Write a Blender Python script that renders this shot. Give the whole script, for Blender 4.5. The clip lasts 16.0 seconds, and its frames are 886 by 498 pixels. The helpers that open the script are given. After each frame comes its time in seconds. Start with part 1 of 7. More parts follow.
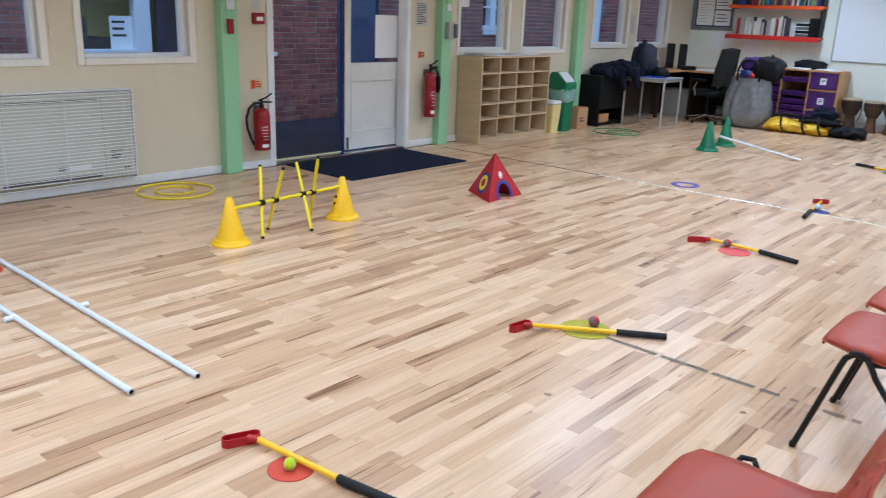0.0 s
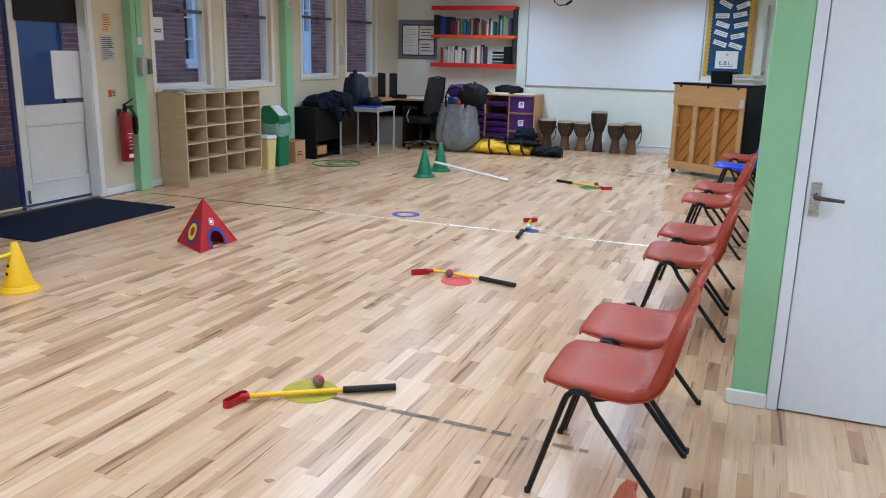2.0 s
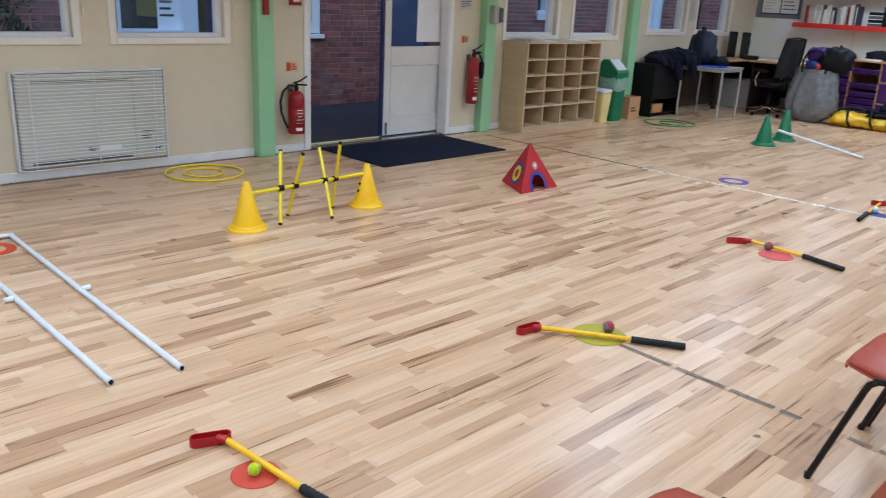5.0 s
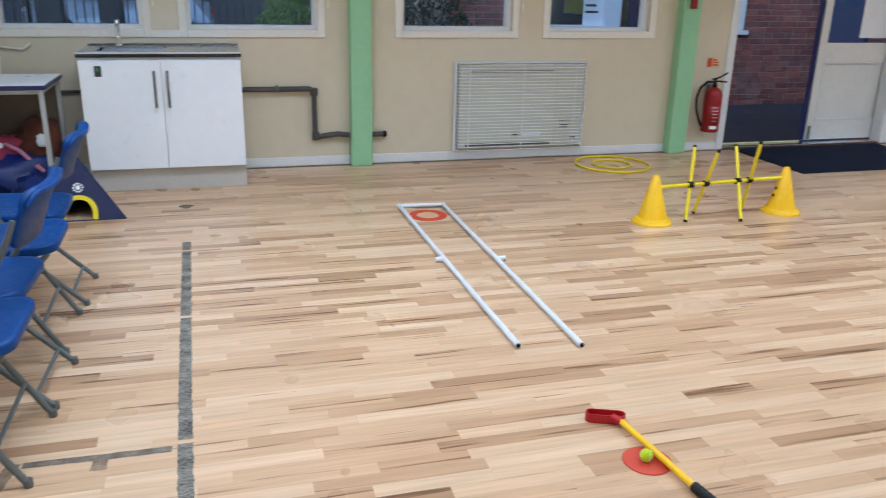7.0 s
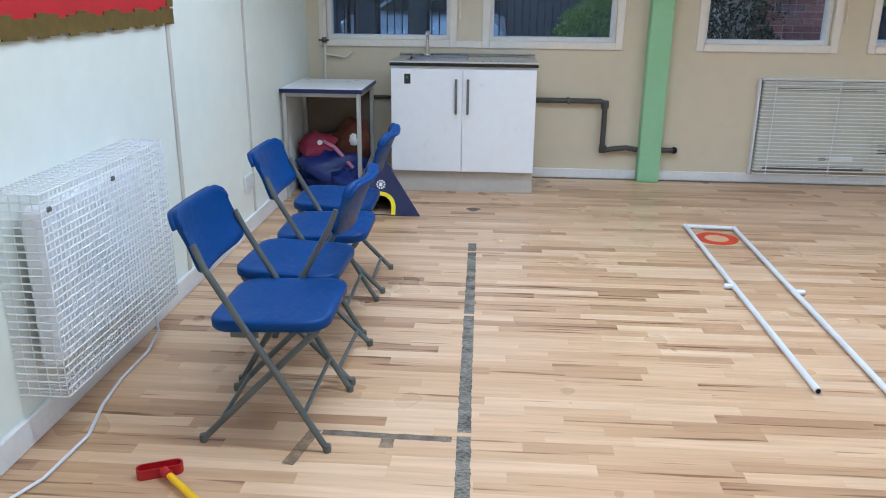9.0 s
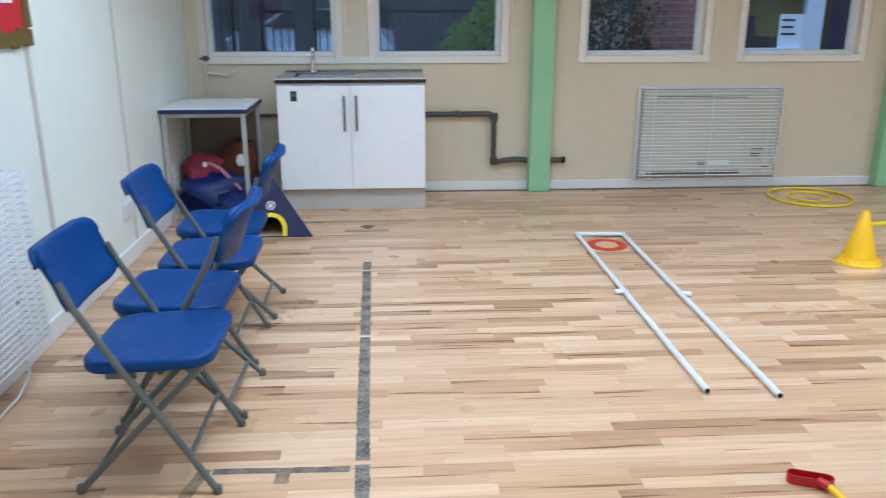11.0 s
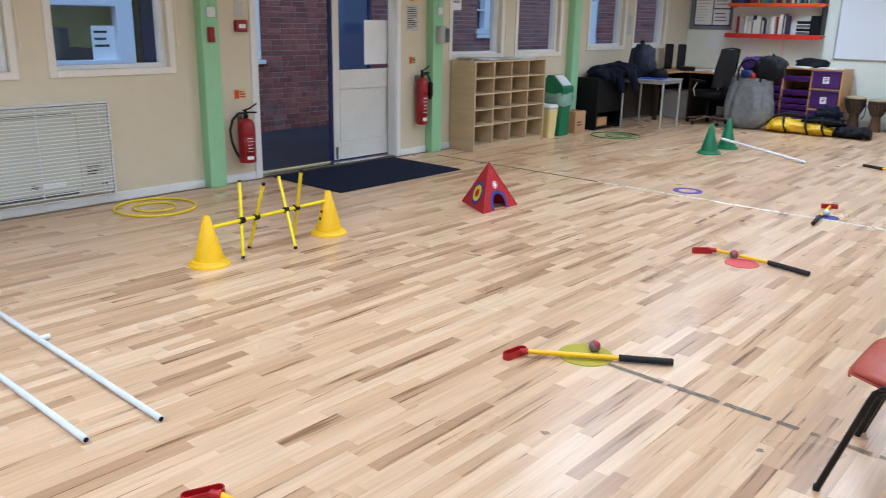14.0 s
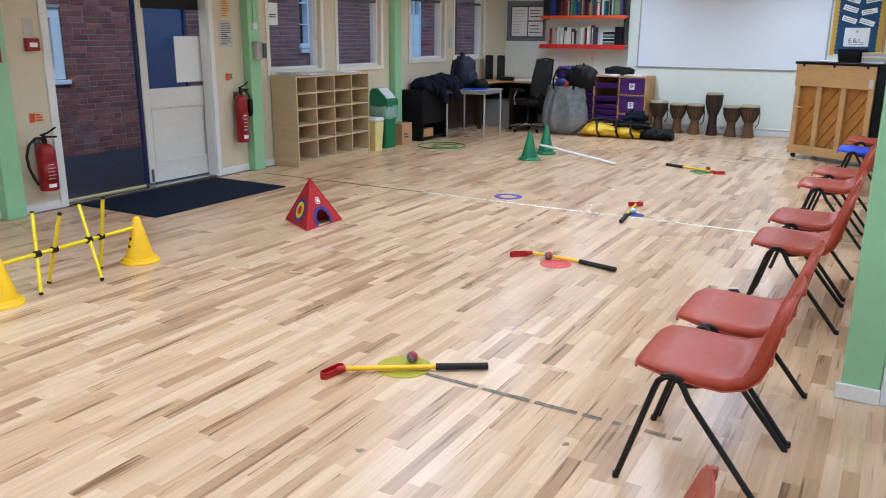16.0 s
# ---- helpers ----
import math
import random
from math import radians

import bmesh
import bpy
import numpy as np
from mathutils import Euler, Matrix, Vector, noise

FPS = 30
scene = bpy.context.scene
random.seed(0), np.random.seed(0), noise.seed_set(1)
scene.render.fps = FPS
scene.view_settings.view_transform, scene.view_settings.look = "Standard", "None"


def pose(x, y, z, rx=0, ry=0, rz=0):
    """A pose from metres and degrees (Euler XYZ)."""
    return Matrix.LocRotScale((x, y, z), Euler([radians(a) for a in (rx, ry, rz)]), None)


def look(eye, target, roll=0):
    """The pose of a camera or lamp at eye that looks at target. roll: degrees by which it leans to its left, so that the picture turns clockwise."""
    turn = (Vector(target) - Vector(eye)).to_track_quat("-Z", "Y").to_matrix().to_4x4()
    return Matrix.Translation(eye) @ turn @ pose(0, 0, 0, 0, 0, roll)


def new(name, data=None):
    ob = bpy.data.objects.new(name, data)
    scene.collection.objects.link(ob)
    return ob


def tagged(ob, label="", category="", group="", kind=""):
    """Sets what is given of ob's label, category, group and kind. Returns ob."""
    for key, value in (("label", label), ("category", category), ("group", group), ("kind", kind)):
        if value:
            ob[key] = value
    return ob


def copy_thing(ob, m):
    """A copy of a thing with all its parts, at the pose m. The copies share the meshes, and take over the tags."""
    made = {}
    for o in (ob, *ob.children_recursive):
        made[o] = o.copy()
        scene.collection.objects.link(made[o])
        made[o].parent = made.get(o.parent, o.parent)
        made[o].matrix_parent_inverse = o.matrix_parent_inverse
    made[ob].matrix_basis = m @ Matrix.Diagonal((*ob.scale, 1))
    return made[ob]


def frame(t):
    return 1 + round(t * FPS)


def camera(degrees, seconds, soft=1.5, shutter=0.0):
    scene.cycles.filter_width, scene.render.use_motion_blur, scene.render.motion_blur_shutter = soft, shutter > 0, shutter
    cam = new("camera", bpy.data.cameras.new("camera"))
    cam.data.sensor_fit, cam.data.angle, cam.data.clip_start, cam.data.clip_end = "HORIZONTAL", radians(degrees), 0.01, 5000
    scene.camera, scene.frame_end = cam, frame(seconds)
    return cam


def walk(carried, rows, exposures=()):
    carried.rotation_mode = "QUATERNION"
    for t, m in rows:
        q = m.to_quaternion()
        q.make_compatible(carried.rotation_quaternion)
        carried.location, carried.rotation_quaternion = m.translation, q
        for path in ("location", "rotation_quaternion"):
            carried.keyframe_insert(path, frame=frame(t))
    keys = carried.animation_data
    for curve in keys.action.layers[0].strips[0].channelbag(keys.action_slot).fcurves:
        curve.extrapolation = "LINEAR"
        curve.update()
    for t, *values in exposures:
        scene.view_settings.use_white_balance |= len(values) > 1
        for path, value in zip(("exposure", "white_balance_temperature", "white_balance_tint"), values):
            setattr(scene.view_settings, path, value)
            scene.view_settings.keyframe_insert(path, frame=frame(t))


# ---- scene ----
cam = camera(58.5, 16.0, soft=1.0, shutter=0.3)
PATH = [
    (0, (0.167, 0.146, 1.507), (-1.089, 1.594, 0.938), 2.2),
    (0.5, (0.197, 0.218, 1.516), (-0.937, 1.774, 0.971), 1.9),
    (1, (0.182, 0.311, 1.533), (-0.788, 1.982, 1.018), 1.6),
    (1.5, (0.122, 0.444, 1.541), (-0.687, 2.207, 1.054), 1.2),
    (2, (0.084, 0.521, 1.537), (-0.631, 2.325, 1.055), 1.3),
    (2.5, (0.04, 0.559, 1.534), (-0.644, 2.376, 1.055), 1.6),
    (3, (0.021, 0.551, 1.528), (-0.697, 2.355, 1.049), 1.7),
    (3.5, (0.054, 0.528, 1.524), (-0.84, 2.245, 1.025), 1.9),
    (3.7, (0.092, 0.52, 1.526), (-0.892, 2.184, 1.014), 2.5),
    (5.8, (0.222, 0.421, 1.483), (-1.321, 1.524, 0.847), 2.2),
    (6, (0.216, 0.406, 1.48), (-1.38, 1.429, 0.844), 2.2),
    (6.5, (0.218, 0.378, 1.48), (-1.514, 1.146, 0.842), 1.5),
    (7, (0.181, 0.351, 1.464), (-1.637, 0.876, 0.819), 1.3),
    (7.5, (0.156, 0.329, 1.451), (-1.712, 0.61, 0.795), 0.7),
    (8, (0.153, 0.285, 1.455), (-1.734, 0.388, 0.801), 0.7),
    (8.5, (0.153, 0.258, 1.454), (-1.74, 0.203, 0.811), 0.7),
    (8.7, (0.152, 0.254, 1.451), (-1.742, 0.156, 0.816), 0.8),
    (9.75, (0.128, 0.268, 1.447), (-1.758, 0.125, 0.833), 0.45),
    (10.8, (0.097, 0.294, 1.445), (-1.813, 0.311, 0.85), 0.1),
    (11, (0.086, 0.297, 1.456), (-1.82, 0.417, 0.864), 0.0),
    (11.5, (0.034, 0.334, 1.458), (-1.826, 0.775, 0.872), 0.4),
    (12, (0.028, 0.346, 1.479), (-1.731, 1.1, 0.897), 0.9),
    (12.5, (0.008, 0.368, 1.475), (-1.631, 1.366, 0.91), 0.9),
    (13, (0.027, 0.379, 1.508), (-1.465, 1.585, 0.942), 1.2),
    (13.5, (0.023, 0.393, 1.508), (-1.348, 1.734, 0.943), 1.2),
    (14, (0.016, 0.414, 1.51), (-1.244, 1.863, 0.949), 1.2),
    (14.5, (0.022, 0.441, 1.507), (-1.124, 1.98, 0.943), 1.1),
    (15, (0.031, 0.468, 1.508), (-1.031, 2.063, 0.935), 1.2),
    (15.5, (0.093, 0.518, 1.504), (-0.91, 2.157, 0.949), 1.0),
    (16, (0.14, 0.538, 1.519), (-0.814, 2.216, 0.994), 0.5),
]
walk(cam, [(t, look(eye, target, roll)) for t, eye, target, roll in PATH], exposures=[(0.0, -0.03, 6150, 9), (1.5, -0.09, 6200, 8), (3.0, -0.17, 6230, 8), (3.7, -0.16, 6250, 8), (6.0, -0.20, 6380, 9), (6.5, -0.20, 6380, 9), (7.5, -0.08, 6300, 8), (8.5, -0.17, 6250, 8), (11.0, -0.06, 6230, 8), (12.5, 0.0, 6350, 9), (16.0, -0.02, 6400, 8)])

# ---- world, sun and lamps ----
world = bpy.data.worlds.new("dusk")
scene.world = world
world.use_nodes = True
wn = world.node_tree
sky = wn.nodes.new("ShaderNodeTexSky")
sky.sky_type = "NISHITA"
sky.sun_disc = False
sky.sun_elevation = radians(30)
sky.sun_rotation = radians(200)
wn.links.new(sky.outputs["Color"], wn.nodes["Background"].inputs["Color"])
wn.nodes["Background"].inputs["Strength"].default_value = 0.15

sun_data = bpy.data.lights.new("sun", "SUN")
sun_data.energy = 1.9
sun_data.angle = radians(40)
sun_data.color = (0.46, 0.70, 1.0)
sun = new("sun", sun_data)
sun.matrix_world = look((0, 0, 20), (-16, 4, 0))

TUBE_POWER = 39.3
LAMP_COLOUR = (0.62, 0.77, 1.0)
CEILING = 2.78


# ---- materials ----
def srgb(r, g, b):
    return tuple(((c / 255 + 0.055) / 1.055) ** 2.4 if c > 10 else c / 255 / 12.92 for c in (r, g, b)) + (1.0,)


def material(name, colour, rough=0.5, metal=0.0, vary=0.08, scale=6.0, bump=0.0, bump_scale=60.0, spec=0.5, stretch=(1, 1, 1), coat=0.0):
    """Paint, plastic, cloth or metal: a base colour that drifts at two scales, uneven gloss and a fine relief."""
    m = bpy.data.materials.new(name)
    m.use_nodes = True
    n, l = m.node_tree.nodes, m.node_tree.links
    p = n["Principled BSDF"]
    geo = n.new("ShaderNodeNewGeometry")
    mp = n.new("ShaderNodeMapping")
    mp.inputs["Scale"].default_value = stretch
    l.new(geo.outputs["Position"], mp.inputs["Vector"])
    big = n.new("ShaderNodeTexNoise")
    big.inputs["Scale"].default_value = scale
    big.inputs["Detail"].default_value = 4
    small = n.new("ShaderNodeTexNoise")
    small.inputs["Scale"].default_value = scale * 9
    small.inputs["Detail"].default_value = 3
    for t in (big, small):
        l.new(mp.outputs["Vector"], t.inputs["Vector"])
    add = n.new("ShaderNodeMath")
    add.operation = "ADD"
    l.new(big.outputs["Fac"], add.inputs[0])
    l.new(small.outputs["Fac"], add.inputs[1])
    rng = n.new("ShaderNodeMapRange")
    rng.inputs["From Min"].default_value = 0.7
    rng.inputs["From Max"].default_value = 1.3
    rng.inputs["To Min"].default_value = 1 - vary
    rng.inputs["To Max"].default_value = 1 + vary
    l.new(add.outputs[0], rng.inputs["Value"])
    mul = n.new("ShaderNodeVectorMath")
    mul.operation = "SCALE"
    mul.inputs[0].default_value = colour[:3]
    l.new(rng.outputs["Result"], mul.inputs["Scale"])
    l.new(mul.outputs["Vector"], p.inputs["Base Color"])
    rr = n.new("ShaderNodeMapRange")
    rr.inputs["From Min"].default_value = 0.3
    rr.inputs["From Max"].default_value = 0.7
    rr.inputs["To Min"].default_value = max(0.02, rough - 0.07)
    rr.inputs["To Max"].default_value = min(1, rough + 0.07)
    l.new(small.outputs["Fac"], rr.inputs["Value"])
    l.new(rr.outputs["Result"], p.inputs["Roughness"])
    p.inputs["Metallic"].default_value = metal
    p.inputs["Specular IOR Level"].default_value = spec
    p.inputs["Coat Weight"].default_value = coat
    if bump:
        fine = n.new("ShaderNodeTexNoise")
        fine.inputs["Scale"].default_value = bump_scale
        fine.inputs["Detail"].default_value = 4
        l.new(mp.outputs["Vector"], fine.inputs["Vector"])
        b = n.new("ShaderNodeBump")
        b.inputs["Strength"].default_value = bump
        b.inputs["Distance"].default_value = 0.01
        l.new(fine.outputs["Fac"], b.inputs["Height"])
        l.new(b.outputs["Normal"], p.inputs["Normal"])
    return m


def strip_material(name, single):
    """Printed beech laminate: each strip has its own tone, with long grain and dark streaks."""
    m = bpy.data.materials.new(name)
    m.use_nodes = True
    n, l = m.node_tree.nodes, m.node_tree.links
    p = n["Principled BSDF"]
    geo = n.new("ShaderNodeNewGeometry")
    if single:
        rnd = n.new("ShaderNodeObjectInfo").outputs["Random"]
    else:
        rnd = geo.outputs["Random Per Island"]
    ramp = n.new("ShaderNodeValToRGB")
    cols = [(0.0, STRIP_DARK), (0.14, STRIP_TAN), (0.34, STRIP_MID), (0.62, STRIP_PALE), (1.0, STRIP_CREAM)]
    ramp.color_ramp.elements[0].position, ramp.color_ramp.elements[0].color = cols[0]
    ramp.color_ramp.elements[1].position, ramp.color_ramp.elements[1].color = cols[-1]
    for pos, c in cols[1:-1]:
        ramp.color_ramp.elements.new(pos).color = c
    l.new(rnd, ramp.inputs["Fac"])
    off = n.new("ShaderNodeCombineXYZ")
    big = n.new("ShaderNodeMath")
    big.operation = "MULTIPLY"
    big.inputs[1].default_value = 71.0
    l.new(rnd, big.inputs[0])
    l.new(big.outputs[0], off.inputs["X"])
    l.new(big.outputs[0], off.inputs["Y"])
    add = n.new("ShaderNodeVectorMath")
    l.new(geo.outputs["Position"], add.inputs[0])
    l.new(off.outputs[0], add.inputs[1])
    mp = n.new("ShaderNodeMapping")
    mp.inputs["Scale"].default_value = (38, 1.7, 1)
    l.new(add.outputs[0], mp.inputs["Vector"])
    grain = n.new("ShaderNodeTexNoise")
    grain.inputs["Scale"].default_value = 1.0
    grain.inputs["Detail"].default_value = 5
    grain.inputs["Roughness"].default_value = 0.6
    l.new(mp.outputs["Vector"], grain.inputs["Vector"])
    g = n.new("ShaderNodeMapRange")
    g.inputs["From Min"].default_value = 0.3
    g.inputs["From Max"].default_value = 0.7
    g.inputs["To Min"].default_value = 0.84
    g.inputs["To Max"].default_value = 1.12
    l.new(grain.outputs["Fac"], g.inputs["Value"])
    mp2 = n.new("ShaderNodeMapping")
    mp2.inputs["Scale"].default_value = (52, 1.9, 1)
    l.new(add.outputs[0], mp2.inputs["Vector"])
    streak = n.new("ShaderNodeTexNoise")
    streak.inputs["Scale"].default_value = 0.8
    streak.inputs["Detail"].default_value = 2
    l.new(mp2.outputs["Vector"], streak.inputs["Vector"])
    s = n.new("ShaderNodeMapRange")
    s.inputs["From Min"].default_value = 0.565
    s.inputs["From Max"].default_value = 0.645
    bias = n.new("ShaderNodeMath")
    bias.operation, bias.inputs[1].default_value = "MULTIPLY_ADD", -0.135
    l.new(rnd, bias.inputs[0])
    l.new(streak.outputs["Fac"], bias.inputs[2])
    l.new(bias.outputs[0], s.inputs["Value"])
    sc = n.new("ShaderNodeVectorMath")
    sc.operation = "SCALE"
    l.new(ramp.outputs["Color"], sc.inputs[0])
    l.new(g.outputs["Result"], sc.inputs["Scale"])
    figure = n.new("ShaderNodeMix")
    figure.data_type, figure.blend_type = "RGBA", "MULTIPLY"
    l.new(s.outputs["Result"], figure.inputs[0])
    l.new(sc.outputs["Vector"], figure.inputs[6])
    figure.inputs[7].default_value = (0.44, 0.37, 0.31, 1)
    l.new(figure.outputs[2], p.inputs["Base Color"])
    scuff = n.new("ShaderNodeTexNoise")
    scuff.inputs["Scale"].default_value = 2.2
    scuff.inputs["Detail"].default_value = 2
    l.new(geo.outputs["Position"], scuff.inputs["Vector"])
    r = n.new("ShaderNodeMapRange")
    r.inputs["From Min"].default_value = 0.3
    r.inputs["From Max"].default_value = 0.7
    r.inputs["To Min"].default_value = 0.27
    r.inputs["To Max"].default_value = 0.30
    l.new(scuff.outputs["Fac"], r.inputs["Value"])
    l.new(r.outputs["Result"], p.inputs["Roughness"])
    p.inputs["Specular IOR Level"].default_value = 0.5
    b = n.new("ShaderNodeBump")
    b.inputs["Strength"].default_value = 0.04
    b.inputs["Distance"].default_value = 0.003
    l.new(grain.outputs["Fac"], b.inputs["Height"])
    l.new(b.outputs["Normal"], p.inputs["Normal"])
    return m


def brick_material(name, single):
    m = material(name, (0.5, 0.5, 0.5, 1), rough=0.85, vary=0.22, scale=3.0, bump=0.5, bump_scale=45)
    n, l = m.node_tree.nodes, m.node_tree.links
    if single:
        rnd = n.new("ShaderNodeObjectInfo").outputs["Random"]
    else:
        rnd = n.new("ShaderNodeNewGeometry").outputs["Random Per Island"]
    ramp = n.new("ShaderNodeValToRGB")
    e = ramp.color_ramp.elements
    e[0].position, e[0].color = 0.0, (0.20, 0.064, 0.060, 1)
    e[1].position, e[1].color = 1.0, (0.37, 0.125, 0.100, 1)
    e.new(0.5).color = (0.28, 0.090, 0.075, 1)
    l.new(rnd, ramp.inputs["Fac"])
    scale = [k for k in n if k.type == "VECT_MATH"][0]
    geo = n.new("ShaderNodeNewGeometry")
    bloom = n.new("ShaderNodeTexNoise")
    bloom.inputs["Scale"].default_value = 2.3
    bloom.inputs["Detail"].default_value = 7
    bloom.inputs["Roughness"].default_value = 0.65
    l.new(geo.outputs["Position"], bloom.inputs["Vector"])
    salt = n.new("ShaderNodeMapRange")
    salt.inputs["From Min"].default_value = 0.55
    salt.inputs["From Max"].default_value = 0.75
    salt.inputs["To Max"].default_value = 0.55
    l.new(bloom.outputs["Fac"], salt.inputs["Value"])
    mix = n.new("ShaderNodeMix")
    mix.data_type = "RGBA"
    l.new(salt.outputs["Result"], mix.inputs[0])
    l.new(ramp.outputs["Color"], mix.inputs[6])
    mix.inputs[7].default_value = (0.36, 0.29, 0.29, 1)
    l.new(mix.outputs[2], scale.inputs[0])
    return m


def glass_material(name, tint=(0.96, 0.98, 1.0, 1), gloss_rough=0.0):
    m = bpy.data.materials.new(name)
    m.use_nodes = True
    n, l = m.node_tree.nodes, m.node_tree.links
    n.remove(n["Principled BSDF"])
    tr = n.new("ShaderNodeBsdfTransparent")
    tr.inputs["Color"].default_value = tint
    gl = n.new("ShaderNodeBsdfGlossy")
    gl.inputs["Roughness"].default_value = gloss_rough
    lw = n.new("ShaderNodeLayerWeight")
    lw.inputs["Blend"].default_value = 0.5
    pw = n.new("ShaderNodeMath")
    pw.operation, pw.inputs[1].default_value = "POWER", 5.0
    sc = n.new("ShaderNodeMath")
    sc.operation, sc.inputs[1].default_value, sc.inputs[2].default_value = "MULTIPLY_ADD", 0.5, 0.025
    l.new(lw.outputs["Facing"], pw.inputs[0])
    l.new(pw.outputs[0], sc.inputs[0])
    mix = n.new("ShaderNodeMixShader")
    l.new(sc.outputs[0], mix.inputs["Fac"])
    l.new(tr.outputs[0], mix.inputs[1])
    l.new(gl.outputs[0], mix.inputs[2])
    l.new(mix.outputs[0], n["Material Output"].inputs["Surface"])
    return m


def glow_material(name, colour, strength):
    m = bpy.data.materials.new(name)
    m.use_nodes = True
    p = m.node_tree.nodes["Principled BSDF"]
    p.inputs["Emission Color"].default_value = (*colour, 1)
    p.inputs["Emission Strength"].default_value = strength
    return m


STRIP_DARK, STRIP_TAN, STRIP_MID = (0.42, 0.238, 0.130, 1), (0.52, 0.308, 0.170, 1), (0.605, 0.375, 0.213, 1)
STRIP_PALE, STRIP_CREAM = (0.66, 0.425, 0.252, 1), (0.73, 0.500, 0.315, 1)
STRIP_ONE = strip_material("laminate strip", True)
STRIP_MANY = strip_material("laminate strips", False)
BRICK_ONE = brick_material("red brick", True)
BRICK_MANY = brick_material("red bricks", False)
MORTAR = material("lime mortar", (0.40, 0.35, 0.34, 1), 0.95, vary=0.2, scale=4, bump=0.4)
CREAM = material("cream wall paint", srgb(216, 204, 179), 0.55, vary=0.03, scale=1.2, bump=0.06, bump_scale=120)
WHITEWALL = material("off-white wall paint", srgb(234, 240, 230), 0.5, vary=0.03, scale=1.2, bump=0.06, bump_scale=120)
CEIL = material("white ceiling paint", (0.78, 0.77, 0.73, 1), 0.8, vary=0.02)
GREEN = material("mint green gloss paint", srgb(150, 203, 158), 0.42, vary=0.04, scale=2.5, bump=0.05, bump_scale=80)
TRIM = material("white gloss paint", (0.80, 0.80, 0.79, 1), 0.35, vary=0.05, scale=5, bump=0.04, bump_scale=70)
CREAMTRIM = material("cream gloss paint", srgb(234, 228, 217), 0.4, vary=0.04, scale=4)
DOORWHITE = material("white door paint", (0.78, 0.82, 0.87, 1), 0.36, vary=0.03, scale=3, bump=0.03, bump_scale=50)
NAVYPAINT = material("navy gloss paint", srgb(24, 34, 84), 0.35, vary=0.06)
SUBFLOOR = material("underlay", (0.34, 0.23, 0.15, 1), 0.9, vary=0.1)
GLASS = glass_material("window glass", (0.86, 0.92, 1.0, 1))
DARKGLASS = glass_material("grimy glass", (0.55, 0.65, 0.82, 1))
ASPHALT = material("wet asphalt", (0.045, 0.056, 0.080, 1), 0.5, vary=0.25, scale=1.5, bump=0.4, bump_scale=120)
STEEL = material("brushed stainless steel", (0.50, 0.54, 0.60, 1), 0.15, metal=1.0, vary=0.02, scale=2)
CHROME = material("chrome", (0.72, 0.72, 0.72, 1), 0.1, metal=1.0, vary=0.03)
GREYMETAL = material("grey painted steel", (0.125, 0.138, 0.132, 1), 0.4, metal=0.3, vary=0.08, scale=12)
PALEMETAL = material("pale grey painted steel", (0.44, 0.44, 0.42, 1), 0.4, metal=0.2, vary=0.06)
BLACKMETAL = material("black painted steel", (0.005, 0.005, 0.006, 1), 0.38, vary=0.15, scale=14, spec=0.35)
BLACKPLASTIC = material("black plastic", (0.005, 0.005, 0.006, 1), 0.5, vary=0.15, spec=0.25)
RUBBER = material("black rubber", (0.008, 0.008, 0.008, 1), 0.75, vary=0.2, bump=0.3)
BLUEPLASTIC = material("royal blue plastic", srgb(0, 59, 119), 0.46, vary=0.06, scale=5, bump=0.08, bump_scale=260, spec=0.22)
REDPLASTIC = material("terracotta red plastic", srgb(170, 70, 50), 0.42, vary=0.06, scale=4, bump=0.07, bump_scale=240, spec=0.35)
YELLOWPLASTIC = material("yellow plastic", srgb(247, 192, 18), 0.4, vary=0.04)
LEMON = material("lemon yellow plastic", srgb(238, 214, 30), 0.4, vary=0.05)
GREENPLASTIC = material("green plastic", srgb(8, 110, 72), 0.4, vary=0.06)
HOOPGREEN = material("bright green plastic", srgb(36, 124, 66), 0.4, vary=0.05)
REDTOY = material("red toy plastic", srgb(176, 22, 32), 0.4, vary=0.06)
WHITEPLASTIC = material("white plastic pipe", (0.72, 0.74, 0.75, 1), 0.35, vary=0.04)
LAMINATE = material("white cabinet laminate", (0.85, 0.87, 0.89, 1), 0.34, vary=0.02, scale=2)
PLINTH = material("pale plinth board", (0.52, 0.49, 0.44, 1), 0.5, vary=0.06, scale=3)
PALEWOOD = material("pale maple board", srgb(200, 175, 140), 0.5, vary=0.10, scale=2.0, stretch=(1, 1, 8), bump=0.05)
BEECHBOARD = material("beech board", srgb(196, 146, 96), 0.45, vary=0.12, scale=2.0, stretch=(8, 1, 1))
DARKWOOD = material("dark brown board", (0.045, 0.028, 0.018, 1), 0.5, vary=0.2, scale=3, stretch=(6, 6, 1))
MATNAVY = material("navy coir mat", (0.008, 0.013, 0.034, 1), 0.95, vary=0.25, scale=30, bump=0.8, bump_scale=400, spec=0.2)
PAPER = material("white paper", (0.86, 0.87, 0.88, 1), 0.7, vary=0.03)
INK = material("black ink", (0.03, 0.03, 0.035, 1), 0.7, vary=0.1)
CARD = material("brown cardboard", srgb(190, 146, 104), 0.8, vary=0.08, bump=0.1)


